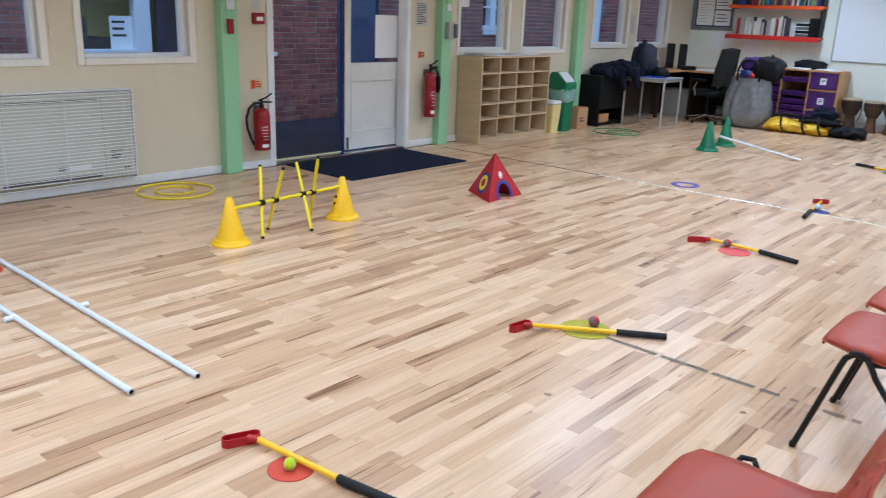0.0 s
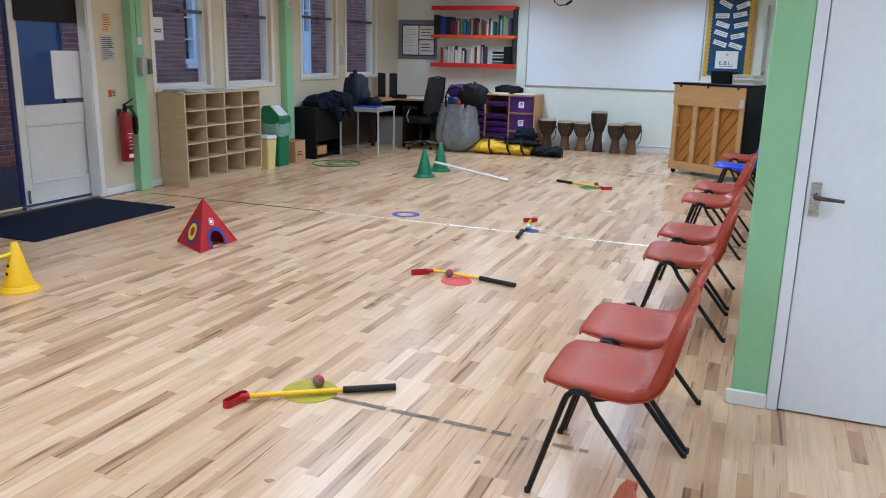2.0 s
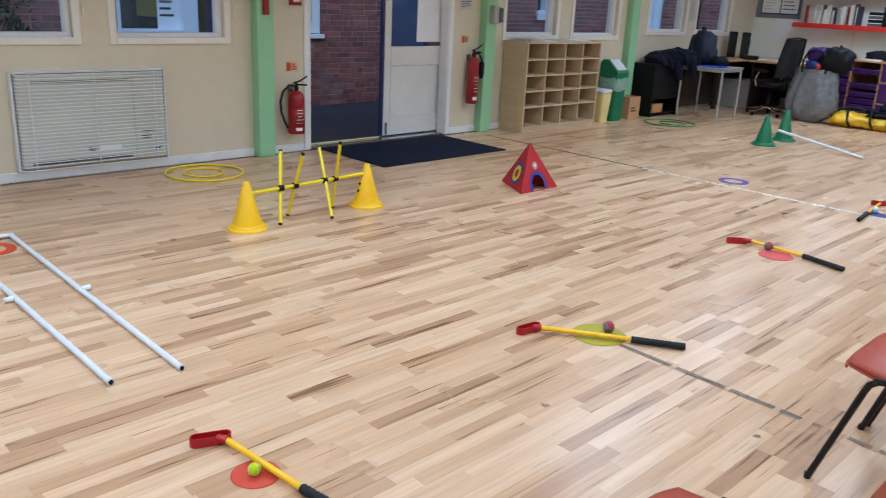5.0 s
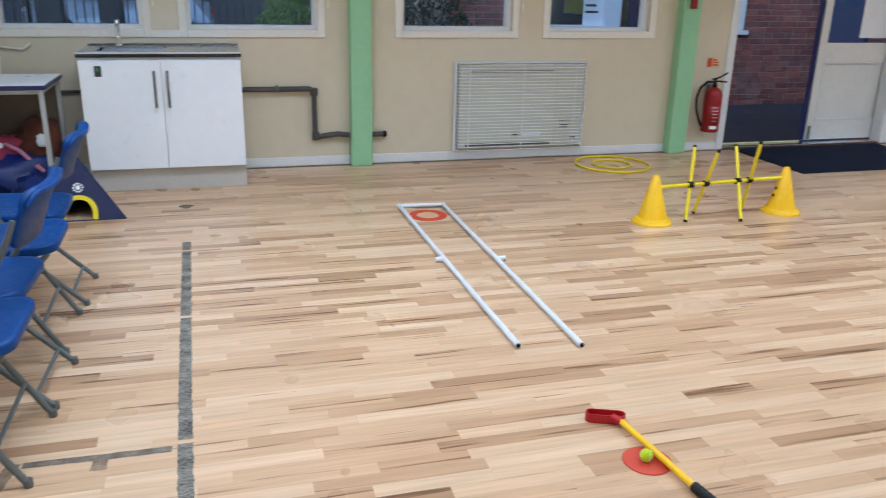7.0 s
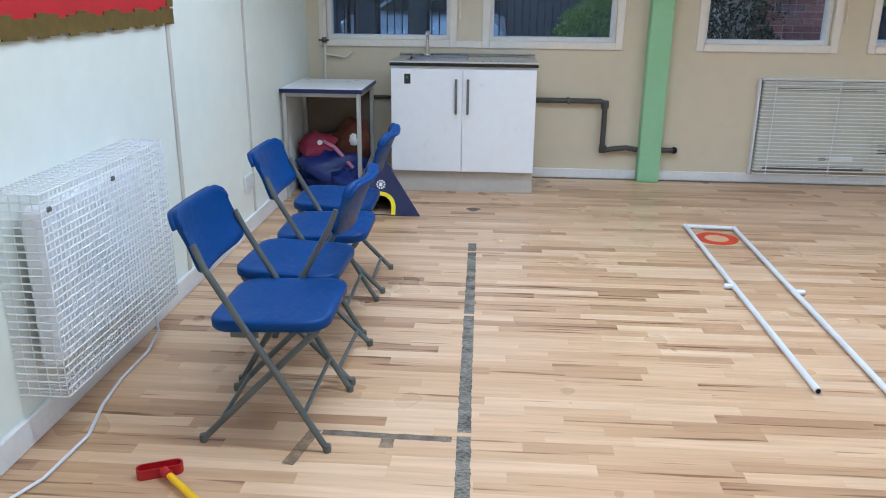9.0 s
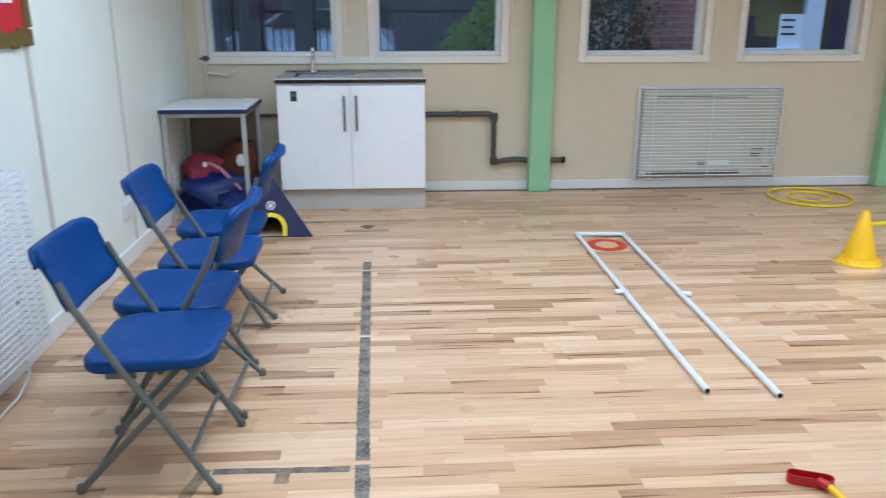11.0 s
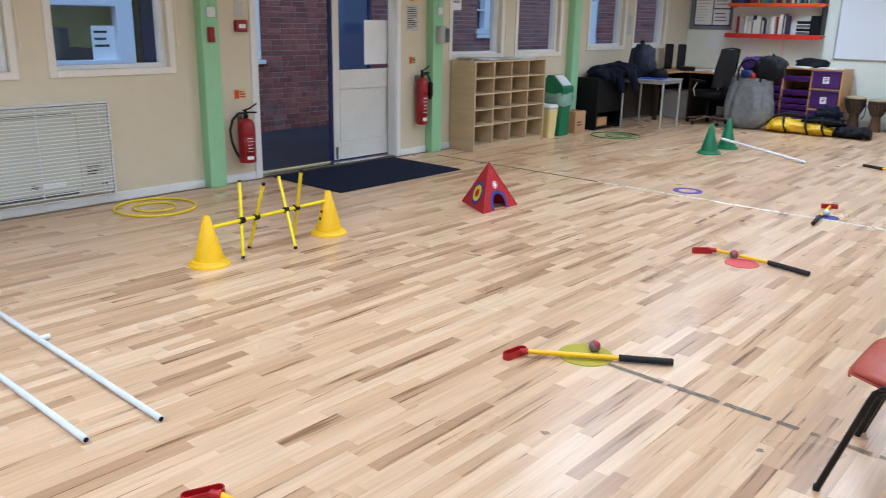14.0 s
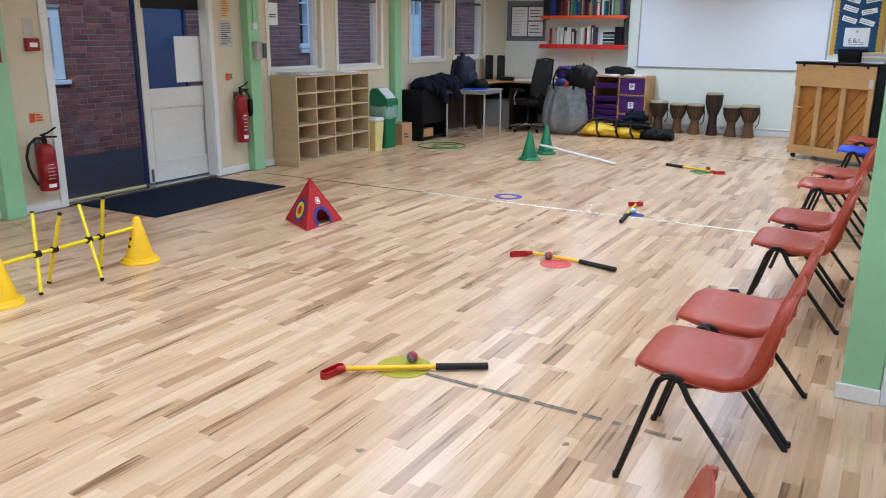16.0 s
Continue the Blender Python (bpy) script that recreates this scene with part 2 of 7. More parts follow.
# ---- mesh building ----
class Shape:
    """Vertices and faces gathered from simple forms; smooth faces are kept apart from flat ones."""

    def __init__(self):
        self.v, self.f, self.s = [], [], []

    def add(self, verts, faces, smooth=False, at=None):
        k = len(self.v)
        self.v += [tuple(at @ Vector(p)) if at else tuple(p) for p in verts]
        self.f += [tuple(i + k for i in face) for face in faces]
        self.s += [smooth] * len(faces)
        return self

    def box(self, x0, y0, z0, x1, y1, z1, c=0.0, at=None):
        """A box; c is the width of its chamfered edges."""
        if not c:
            p = [(x, y, z) for x in (x0, x1) for y in (y0, y1) for z in (z0, z1)]
            return self.add(p, [(0, 1, 3, 2), (4, 6, 7, 5), (0, 4, 5, 1), (2, 3, 7, 6), (0, 2, 6, 4), (1, 5, 7, 3)], False, at)
        lo, hi = (x0, y0, z0), (x1, y1, z1)
        verts, index = [], {}
        for cx in (0, 1):
            for cy in (0, 1):
                for cz in (0, 1):
                    corner = (cx, cy, cz)
                    for axis in range(3):
                        p = []
                        for n in range(3):
                            side = corner[n]
                            full = hi[n] if side else lo[n]
                            p.append(full if n == axis else full + (-c if side else c))
                        index[corner, axis] = len(verts)
                        verts.append(tuple(p))
        faces = []
        for axis in range(3):
            a, b = [n for n in range(3) if n != axis]
            for side in (0, 1):
                ring = []
                for sa, sb in ((0, 0), (1, 0), (1, 1), (0, 1)):
                    corner = [0, 0, 0]
                    corner[axis], corner[a], corner[b] = side, sa, sb
                    ring.append(index[tuple(corner), axis])
                flip = (side == 1) == (axis == 1)
                faces.append(tuple(reversed(ring)) if flip else tuple(ring))
        for axis in range(3):
            a, b = [n for n in range(3) if n != axis]
            for sa in (0, 1):
                for sb in (0, 1):
                    q = []
                    for end in (0, 1):
                        corner = [0, 0, 0]
                        corner[axis], corner[a], corner[b] = end, sa, sb
                        q.append((index[tuple(corner), a], index[tuple(corner), b]))
                    faces.append((q[0][0], q[0][1], q[1][1], q[1][0]))
        for cx in (0, 1):
            for cy in (0, 1):
                for cz in (0, 1):
                    faces.append(tuple(index[(cx, cy, cz), k] for k in range(3)))
        return self.add(verts, faces, False, at)

    def loft(self, rings, caps=True, smooth=True, closed=False, at=None):
        n = len(rings[0])
        verts = [p for ring in rings for p in ring]
        faces = []
        last = len(rings) if closed else len(rings) - 1
        for i in range(last):
            j = (i + 1) % len(rings)
            for k in range(n):
                m = (k + 1) % n
                faces.append((i * n + k, i * n + m, j * n + m, j * n + k))
        self.add(verts, faces, smooth, at)
        if caps and not closed:
            self.add(rings[0], [tuple(reversed(range(n)))], False, at)
            self.add(rings[-1], [tuple(range(n))], False, at)
        return self

    def tube(self, points, r, n=8, closed=False, caps=True, at=None):
        """A round bar along a path; r is one radius, or one for each point."""
        pts = [Vector(p) for p in points]
        rs = r if isinstance(r, (list, tuple)) else [r] * len(pts)
        rings, up = [], None
        for i, p in enumerate(pts):
            if closed:
                d = (pts[(i + 1) % len(pts)] - pts[i - 1]).normalized()
            else:
                d = (pts[min(i + 1, len(pts) - 1)] - pts[max(i - 1, 0)]).normalized()
            if up is None:
                up = d.cross(Vector((0, 0, 1)) if abs(d.z) < 0.9 else Vector((1, 0, 0))).normalized()
            up = (up - d * up.dot(d)).normalized()
            side = d.cross(up)
            rings.append([tuple(p + rs[i] * (math.cos(2 * math.pi * k / n) * up + math.sin(2 * math.pi * k / n) * side)) for k in range(n)])
        return self.loft(rings, caps, True, closed, at)

    def lathe(self, profile, n=24, at=None, caps=True):
        """A turned form: (radius, height) pairs from the bottom up."""
        rings = [[(r * math.cos(2 * math.pi * k / n), r * math.sin(2 * math.pi * k / n), z) for k in range(n)] for r, z in profile]
        return self.loft(rings, caps, True, False, at)

    def blob(self, size, seed=0, lumps=0.15, n=20, m=12, power=0.8, freq=2.5, at=None, flat=False):
        """A soft, creased lump of cloth about the origin; flat ones rest on their underside."""
        rings = []
        for i in range(m + 1):
            a = -math.pi / 2 + math.pi * (0.03 + 0.94 * i / m)
            ring = []
            for k in range(n):
                b = 2 * math.pi * k / n
                ca, sa, cb, sb = math.cos(a), math.sin(a), math.cos(b), math.sin(b)
                d = Vector((math.copysign(abs(cb) ** power, cb) * ca**power, math.copysign(abs(sb) ** power, sb) * ca**power, math.copysign(abs(sa) ** power, sa)))
                w = 1 + lumps * noise.noise(d * freq + Vector((seed * 7.3, seed * 1.7, seed * 3.1))) + lumps * 0.5 * noise.noise(d * freq * 2.7 + Vector((seed, 9, seed)))
                z = d.z * size[2] * w
                if flat:
                    z = max(z, -size[2] * 0.55)
                ring.append((d.x * size[0] * w, d.y * size[1] * w, z))
            rings.append(ring)
        return self.loft(rings, True, True, False, at)

    def mesh(self, name, mat):
        me = bpy.data.meshes.new(name)
        me.from_pydata(self.v, [], self.f)
        me.materials.append(mat)
        me.polygons.foreach_set("use_smooth", self.s)
        me.update()
        return me


def part(name, shape, mat, parent=None, label="", at=None):
    """One mesh object, under a thing or a part if one is given."""
    ob = new(name, shape.mesh(name, mat))
    ob.parent = parent
    if at is not None:
        ob.matrix_basis = at
    if label:
        ob["label"] = label
    return ob


def thing(name, label, category, at=None, group="", kind=""):
    ob = new(name)
    ob.empty_display_size = 0.1
    if at is not None:
        ob.matrix_basis = at
    return tagged(ob, label, category, group, kind)


def single(name, shape, mat, label, category, at=None, group="", kind=""):
    return tagged(part(name, shape, mat, None, "", at), label, category, group, kind)


def structure(name, shape, mat, label, category):
    return tagged(part(name, shape, mat), label, category, "", "structure")


def writing(parent, text, size, mat, at, name="lettering"):
    """Raised lettering from the built-in font, turned into a mesh."""
    c = bpy.data.curves.new(name, "FONT")
    c.body, c.size, c.extrude = text, size, 0.0006
    c.align_x, c.align_y = "CENTER", "CENTER"
    tmp = bpy.data.objects.new(name, c)
    me = bpy.data.meshes.new_from_object(tmp)
    bpy.data.objects.remove(tmp)
    me.materials.append(mat)
    ob = new(name, me)
    ob.parent, ob.matrix_basis = parent, at
    return ob


def bars(shape, u0, v0, u1, v1, rows, seed, at, fill=0.6):
    """Plain bars for lines of writing, on the plane of at (x right, y up)."""
    rnd = random.Random(seed)
    step = (v1 - v0) / rows
    for i in range(rows):
        y = v1 - (i + 0.5) * step
        w = (u1 - u0) * rnd.uniform(0.55, 1.0)
        shape.box(u0, y - step * fill / 2, 0, u0 + w, y + step * fill / 2, 0.0006, at=at)
    return shape


def facing(x, y, z, yaw):
    """A plane for flat things on a wall: its x runs to the viewer's right, its y up, its z out of the wall. yaw: where it faces (0: +x)."""
    a = radians(yaw)
    out = Vector((math.cos(a), math.sin(a), 0))
    up = Vector((0, 0, 1))
    right = up.cross(out)
    return Matrix(((right.x, up.x, out.x, x), (right.y, up.y, out.y, y), (right.z, up.z, out.z, z), (0, 0, 0, 1)))


# ---- the hall: floor, walls, ceiling ----
WEST, SOUTH, NORTH, EAST, ALCOVE = -6.22, -1.26, 13.94, 0.42, 2.7
THICK, DOORWALL = 0.18, 4.17

floor = structure("floor", Shape().box(WEST - 0.2, SOUTH - 0.15, -0.15, ALCOVE + 0.15, NORTH + 0.15, -0.008), SUBFLOOR, "pale beech laminate strip floor with worn tape marks", "floor")
ceiling = structure("ceiling", Shape().box(WEST - 0.18, SOUTH - 0.15, CEILING, ALCOVE + 0.15, NORTH + 0.15, CEILING + 0.12), CEIL, "plain white painted ceiling", "ceiling")

SILL = {0: 1.065, 1: 1.065, 3: 1.09, 4: 1.15}
WINDOWS = [(-1.11, -0.13, 0), (0.17, 1.15, 0), (1.81, 2.76, 1), (3.08, 4.03, 1), (7.66, 8.61, 3), (8.95, 9.93, 3), (10.70, 11.70, 4), (12.03, 13.06, 4)]
HEAD = 2.46
DOOR_Y0, DOOR_Y1, DOOR_TOP = 4.885, 6.91, 2.12

wall = Shape()
edges = sorted([(a, b, SILL[k], HEAD) for a, b, k in WINDOWS] + [(DOOR_Y0, DOOR_Y1, 0.0, DOOR_TOP)])
y = SOUTH - 0.15
for a, b, z0, z1 in edges:
    wall.box(WEST - THICK, y, -0.15, WEST, a, CEILING)
    if z0 > 0:
        wall.box(WEST - THICK, a, -0.15, WEST, b, z0)
    wall.box(WEST - THICK, a, z1, WEST, b, CEILING)
    y = b
wall.box(WEST - THICK, y, -0.15, WEST, NORTH + 0.15, CEILING)
wall.box(-6.335, 6.765, -0.15, WEST, DOOR_Y1, DOOR_TOP)
structure("wall_west", wall, CREAM, "cream painted wall with windows and a garden door", "wall")
structure("wall_south", Shape().box(WEST, SOUTH - 0.15, -0.15, ALCOVE + 0.15, SOUTH, CEILING), WHITEWALL, "off-white panelled wall with cover strips", "wall")
structure("wall_north", Shape().box(WEST, NORTH, -0.15, EAST + 0.15, NORTH + 0.15, CEILING), WHITEWALL, "off-white wall behind the whiteboard", "wall")
structure("wall_east", Shape().box(EAST, DOORWALL + 0.2, -0.15, EAST + 0.15, NORTH, CEILING), WHITEWALL, "plain off-white side wall", "wall")
structure("wall_alcove", Shape().box(ALCOVE, SOUTH, -0.15, ALCOVE + 0.15, DOORWALL + 0.2, CEILING), WHITEWALL, "plain off-white alcove wall", "wall")
structure("wall_cupboard", Shape().box(0.235, DOORWALL, -0.15, 0.255, DOORWALL + 0.2, CEILING).box(0.255, DOORWALL, 2.09, 1.14, DOORWALL + 0.2, CEILING).box(1.14, DOORWALL, -0.15, ALCOVE, DOORWALL + 0.2, CEILING), WHITEWALL, "off-white partition wall with a cupboard door", "wall")

# green pillars
for k, (a, b) in enumerate([(1.38, 1.55), (4.285, 4.455), (7.22, 7.39), (10.13, 10.30)]):
    p = Shape().box(WEST, a, 0, WEST + 0.11, b, CEILING - 0.002, c=0.006)
    structure("pillar", p, GREEN, "mint green painted square wall pillar", "pillar")
pil = structure("pillar", Shape().box(0.08, DOORWALL - 0.012, 0, 0.235, DOORWALL + 0.2, CEILING - 0.002, c=0.006), GREEN, "mint green painted partition end", "pillar")
for k in range(3):
    part("screw_cap", Shape().lathe([(0.006, 0), (0.005, 0.003)], 10), GREEN, pil, "", facing(0.2, DOORWALL - 0.0125, 0.5 + 0.6 * k, -90))

# baseboards
for a, b in [(SOUTH, 1.38), (1.55, 4.285), (4.455, 4.838), (6.802, 7.22), (7.39, 10.13), (10.30, NORTH)]:
    structure("baseboard", Shape().box(WEST, a, 0, WEST + 0.016, b, 0.075, c=0.004), TRIM, "white gloss baseboard", "baseboard")
structure("baseboard", Shape().box(WEST + 0.016, SOUTH, 0, ALCOVE, SOUTH + 0.02, 0.10, c=0.004), TRIM, "white gloss baseboard with a scuffed face", "baseboard")
structure("baseboard", Shape().box(WEST + 0.016, NORTH - 0.018, 0, EAST, NORTH, 0.09, c=0.004), TRIM, "white gloss baseboard", "baseboard")
structure("baseboard", Shape().box(0.06, DOORWALL - 0.03, 0, 0.235, DOORWALL - 0.0122, 0.07, c=0.004), TRIM, "white gloss baseboard on the green partition end", "baseboard")
structure("trim", Shape().box(WEST + 0.02, NORTH - 0.02, 0.10, EAST, NORTH, 0.12, c=0.003), TRIM, "thin white pipe run above the baseboard", "trim")
COVER = material("pale cover strip", (0.60, 0.57, 0.50, 1), 0.45)
for x, half in ((-3.49, 0.016), (-4.6, 0.011)):
    structure("trim", Shape().box(x - half, SOUTH, 0.1, x + half, SOUTH + 0.009, CEILING, c=0.002), COVER, "grey cover strip over a wall panel joint", "trim")


# windows of the hall
DARKRAIL = material("dark metal rail", (0.10, 0.088, 0.08, 1), 0.45, vary=0.2)


def hall_window(k, a, b, z0, z1):
    w = thing("window_%d" % k, "cream framed window with a top transom, dusk outside", "window", kind="structure")
    f, t = Shape(), 0.035
    x0, x1 = WEST - 0.15, WEST - 0.05
    f.box(x0, a, z0, x1, a + t, z1, c=0.004).box(x0, b - t, z0, x1, b, z1, c=0.004)
    f.box(x0, a + t, z0, x1, b - t, z0 + t, c=0.004).box(x0, a + t, z1 - t, x1, b - t, z1, c=0.004)
    tz = z0 + 0.83
    part("window_frame", f, TRIM, w)
    part("transom", Shape().box(x0 + 0.01, a + t, tz, x1 + 0.004, b - t, tz + 0.035, c=0.004), DARKRAIL, w, "dark metal sash rail")
    e = 0.052
    arch = Shape().box(WEST, a - e, z0 - e, WEST + 0.014, a + 0.004, z1 + e, c=0.003).box(WEST, b - 0.004, z0 - e, WEST + 0.014, b + e, z1 + e, c=0.003)
    arch.box(WEST, a + 0.004, z1 - 0.004, WEST + 0.014, b - 0.004, z1 + e, c=0.003)
    part("architrave", arch, CREAMTRIM, w)
    part("window_sill", Shape().box(WEST - 0.05, a + 0.004, z0 - e, WEST + 0.020, b - 0.004, z0 + 0.004, c=0.004), CREAMTRIM, w)
    for q0, q1 in ((z0 + t, tz), (tz + 0.035, z1 - t)):
        g = part("pane", Shape().box(x0 + 0.04, a + t, q0, x0 + 0.046, b - t, q1), GLASS, w)
        g.visible_shadow = False
    part("catch", Shape().box(x1, (a + b) / 2 - 0.012, tz + 0.005, x1 + 0.02, (a + b) / 2 + 0.012, tz + 0.03, c=0.003), BLACKMETAL, w)
    part("pull_cord", Shape().tube([(WEST + 0.02, b + 0.075, z0 + 0.22), (WEST + 0.022, b + 0.07, z0 + 0.6), (WEST + 0.02, b + 0.075, HEAD)], 0.003, 6).tube([(WEST + 0.02, b + 0.075, z0 + 0.17), (WEST + 0.02, b + 0.075, z0 + 0.22)], 0.007, 8), CREAMTRIM, w)
    return w


for k, (a, b, bay) in enumerate(WINDOWS):
    hall_window(k + 1, a, b, SILL[bay], HEAD)
structure("trim", Shape().box(WEST, -0.08, SILL[0] - 0.052, WEST + 0.016, 0.118, SILL[0] + 0.002, c=0.004), CREAMTRIM, "cream rail joining two window sills", "trim")


SAFESTRIP = material("pale yellow strip", srgb(214, 210, 160), 0.5)
# garden door: an open bay and one closed leaf
door = thing("door_1", "double garden door, one bay open, one white half-glazed leaf", "door", kind="structure")
jx0, jx1 = WEST - THICK - 0.01, WEST + 0.018
fr = Shape().box(jx0, DOOR_Y0 - 0.045, 0, jx1, DOOR_Y0 + 0.03, DOOR_TOP + 0.05, c=0.005).box(WEST, 6.735, 0, jx1, 6.80, DOOR_TOP + 0.05, c=0.005).box(-6.34, 6.728, 0, WEST, 6.765, DOOR_TOP, c=0.004)
fr.box(jx0, DOOR_Y0 + 0.03, DOOR_TOP - 0.04, jx1, 6.735, DOOR_TOP + 0.05, c=0.005)
part("door_frame", fr, TRIM, door)
part("threshold", Shape().box(WEST - THICK - 0.03, DOOR_Y0 + 0.03, -0.01, WEST + 0.01, 6.725, 0.018, c=0.006), STEEL, door, "metal threshold bar")
part("weather_bar", Shape().box(WEST - 0.13, DOOR_Y0 + 0.05, 0.018, WEST - 0.11, 5.88, 0.03, c=0.004), SAFESTRIP, door, "pale yellow safety strip on the threshold")
DX, DY0, DY1 = -6.37, 5.945, 6.87
leaf = Shape()
T0, T1 = DX - 0.022, DX + 0.022
leaf.box(T0, DY0, 0.03, T1, DY0 + 0.085, 2.07, c=0.003).box(T0, DY1 - 0.085, 0.03, T1, DY1, 2.07, c=0.003)
for z0, z1 in ((0.03, 0.22), (0.78, 0.965), (1.97, 2.07)):
    leaf.box(T0, DY0 + 0.085, z0, T1, DY1 - 0.085, z1, c=0.003)
leaf.box(T0 + 0.008, DY0 + 0.085, 0.22, T1 - 0.014, DY1 - 0.085, 0.78)
LEAFPAINT = material("aged white door paint", (0.74, 0.72, 0.67, 1), 0.4, vary=0.05, scale=3, bump=0.04, bump_scale=50)
leaf = part("door_leaf", leaf, LEAFPAINT, door, "white panelled leaf with a glazed upper half")
part("beading", Shape().box(T1 - 0.014, DY0 + 0.085, 0.22, T1 + 0.004, DY0 + 0.10, 0.78, c=0.003).box(T1 - 0.014, DY1 - 0.10, 0.22, T1 + 0.004, DY1 - 0.085, 0.78, c=0.003).box(T1 - 0.014, DY0 + 0.10, 0.22, T1 + 0.004, DY1 - 0.10, 0.235, c=0.003).box(T1 - 0.014, DY0 + 0.10, 0.765, T1 + 0.004, DY1 - 0.10, 0.78, c=0.003), LEAFPAINT, leaf)
part("pane", Shape().box(DX - 0.003, DY0 + 0.085, 0.965, DX + 0.003, DY1 - 0.085, 1.97), GLASS, leaf).visible_shadow = False
part("edge_strip", Shape().box(T0 - 0.004, DY0 - 0.034, 0.03, T1 - 0.006, DY0 - 0.001, 2.07, c=0.003), NAVYPAINT, leaf, "navy painted rebate edge")
part("blind", Shape().box(T1 + 0.002, DY0 + 0.06, 1.735, T1 + 0.014, DY1 - 0.06, 2.03, c=0.003), RUBBER, leaf, "rolled black fabric blind")
part("door_notice", Shape().box(0, 0, 0, 0.36, 0.46, 0.002, at=facing(DX + 0.006, 6.40, 1.012, 0)), PAPER, leaf, "large blank sheet of white paper on the glass")
part("kick_bolt", Shape().box(T1, DY0 + 0.02, 0.04, T1 + 0.018, DY0 + 0.045, 0.17, c=0.004), GREYMETAL, leaf, "grey floor bolt")
part("door_closer_arm", Shape().tube([(T1 + 0.004, DY1 - 0.02, 1.30), (T1 + 0.006, DY1 - 0.018, 1.75)], 0.004, 6), PALEMETAL, leaf)

# cupboard door beside the red chairs
d2 = thing("door_2", "plain white flush cupboard door with a chrome lever handle", "door", kind="structure")
part("door_frame", Shape().box(0.235, DOORWALL - 0.022, 0, 0.283, DOORWALL + 0.05, 2.07, c=0.004).box(1.112, DOORWALL - 0.022, 0, 1.16, DOORWALL + 0.05, 2.07, c=0.004).box(0.235, DOORWALL - 0.022, 2.07, 1.16, DOORWALL + 0.05, 2.12, c=0.004), DOORWHITE, d2)
lf = part("door_leaf", Shape().box(0.287, DOORWALL - 0.014, 0.008, 1.108, DOORWALL + 0.026, 2.066, c=0.003), DOORWHITE, d2)
PLATE = material("satin chrome plate", (0.50, 0.50, 0.50, 1), 0.28, metal=1.0, vary=0.1, scale=9)
LEVER = material("dull chrome lever", (0.16, 0.16, 0.17, 1), 0.22, metal=1.0, vary=0.1)
hd = part("door_handle", Shape().box(0.303, DOORWALL - 0.022, 0.90, 0.343, DOORWALL - 0.0142, 1.045, c=0.003), PLATE, lf, "worn chrome lever handle on a backplate")
part("lever", Shape().tube([(0.322, DOORWALL - 0.02, 0.985), (0.322, DOORWALL - 0.06, 0.985), (0.335, DOORWALL - 0.068, 0.984), (0.43, DOORWALL - 0.068, 0.978)], [0.011, 0.010, 0.010, 0.007], 10), LEVER, hd)
part("cupboard_back", Shape().box(0.28, DOORWALL + 0.05, -0.01, 1.12, DOORWALL + 0.07, 2.07), DARKWOOD, d2)

# ceiling lights: unseen surface fluorescent fittings, two rows, plus two added in the alcove
fit_glow = glow_material("fluorescent diffuser", LAMP_COLOUR, 5.0)
# the pair at x = 1.3 is added only to brighten the door and partition
for lx, ly, share in ((-3.8, 0.3, 1.08), (-2.0, 0.3, 1.05), (-3.3, 3.1, 1.0), (-1.2, 3.8, 0.8), (-3.4, 6.4, 1.0), (-1.2, 6.6, 1.0), (-3.9, 9.5, 1.0), (-1.2, 9.5, 1.0), (-3.9, 12.3, 1.0), (-1.2, 12.3, 1.0), (1.3, 0.2, 0.8), (1.3, 2.6, 0.85)):
    cl = thing("ceiling_light", "unseen white fluorescent batten light on the ceiling", "ceiling light", pose(lx, ly, CEILING), "ceiling lights")
    part("frame", Shape().box(-0.09, -0.78, -0.05, 0.09, 0.78, -0.001, c=0.006), TRIM, cl)
    part("diffuser", Shape().box(-0.075, -0.75, -0.075, 0.075, 0.75, -0.0505, c=0.012), fit_glow, cl)
    ld = bpy.data.lights.new("tube", "AREA")
    ld.shape, ld.size, ld.size_y, ld.energy, ld.color = "RECTANGLE", 0.16, 1.5, TUBE_POWER * share, LAMP_COLOUR
    ld.spread = radians(150)
    lamp = new("tube_lamp", ld)
    lamp.matrix_world = look((lx, ly, CEILING - 0.085), (lx, ly, 0))


# ---- flat marks on the floor ----
TAPE = material("worn grey tape", (0.175, 0.155, 0.125, 1), 0.9, vary=0.9, scale=15, stretch=(1, 0.45, 1), bump=0.4, bump_scale=150)
SMEAR = material("brown tape glue", (0.25, 0.165, 0.10, 1), 0.6, vary=0.5, scale=20)
DARKSMEAR = material("dark brown tape glue", (0.165, 0.125, 0.090, 1), 0.7, vary=0.7, scale=24)
BRASS = material("dark metal joint strip", (0.34, 0.31, 0.24, 1), 0.22, metal=0.9, vary=0.3, scale=2)


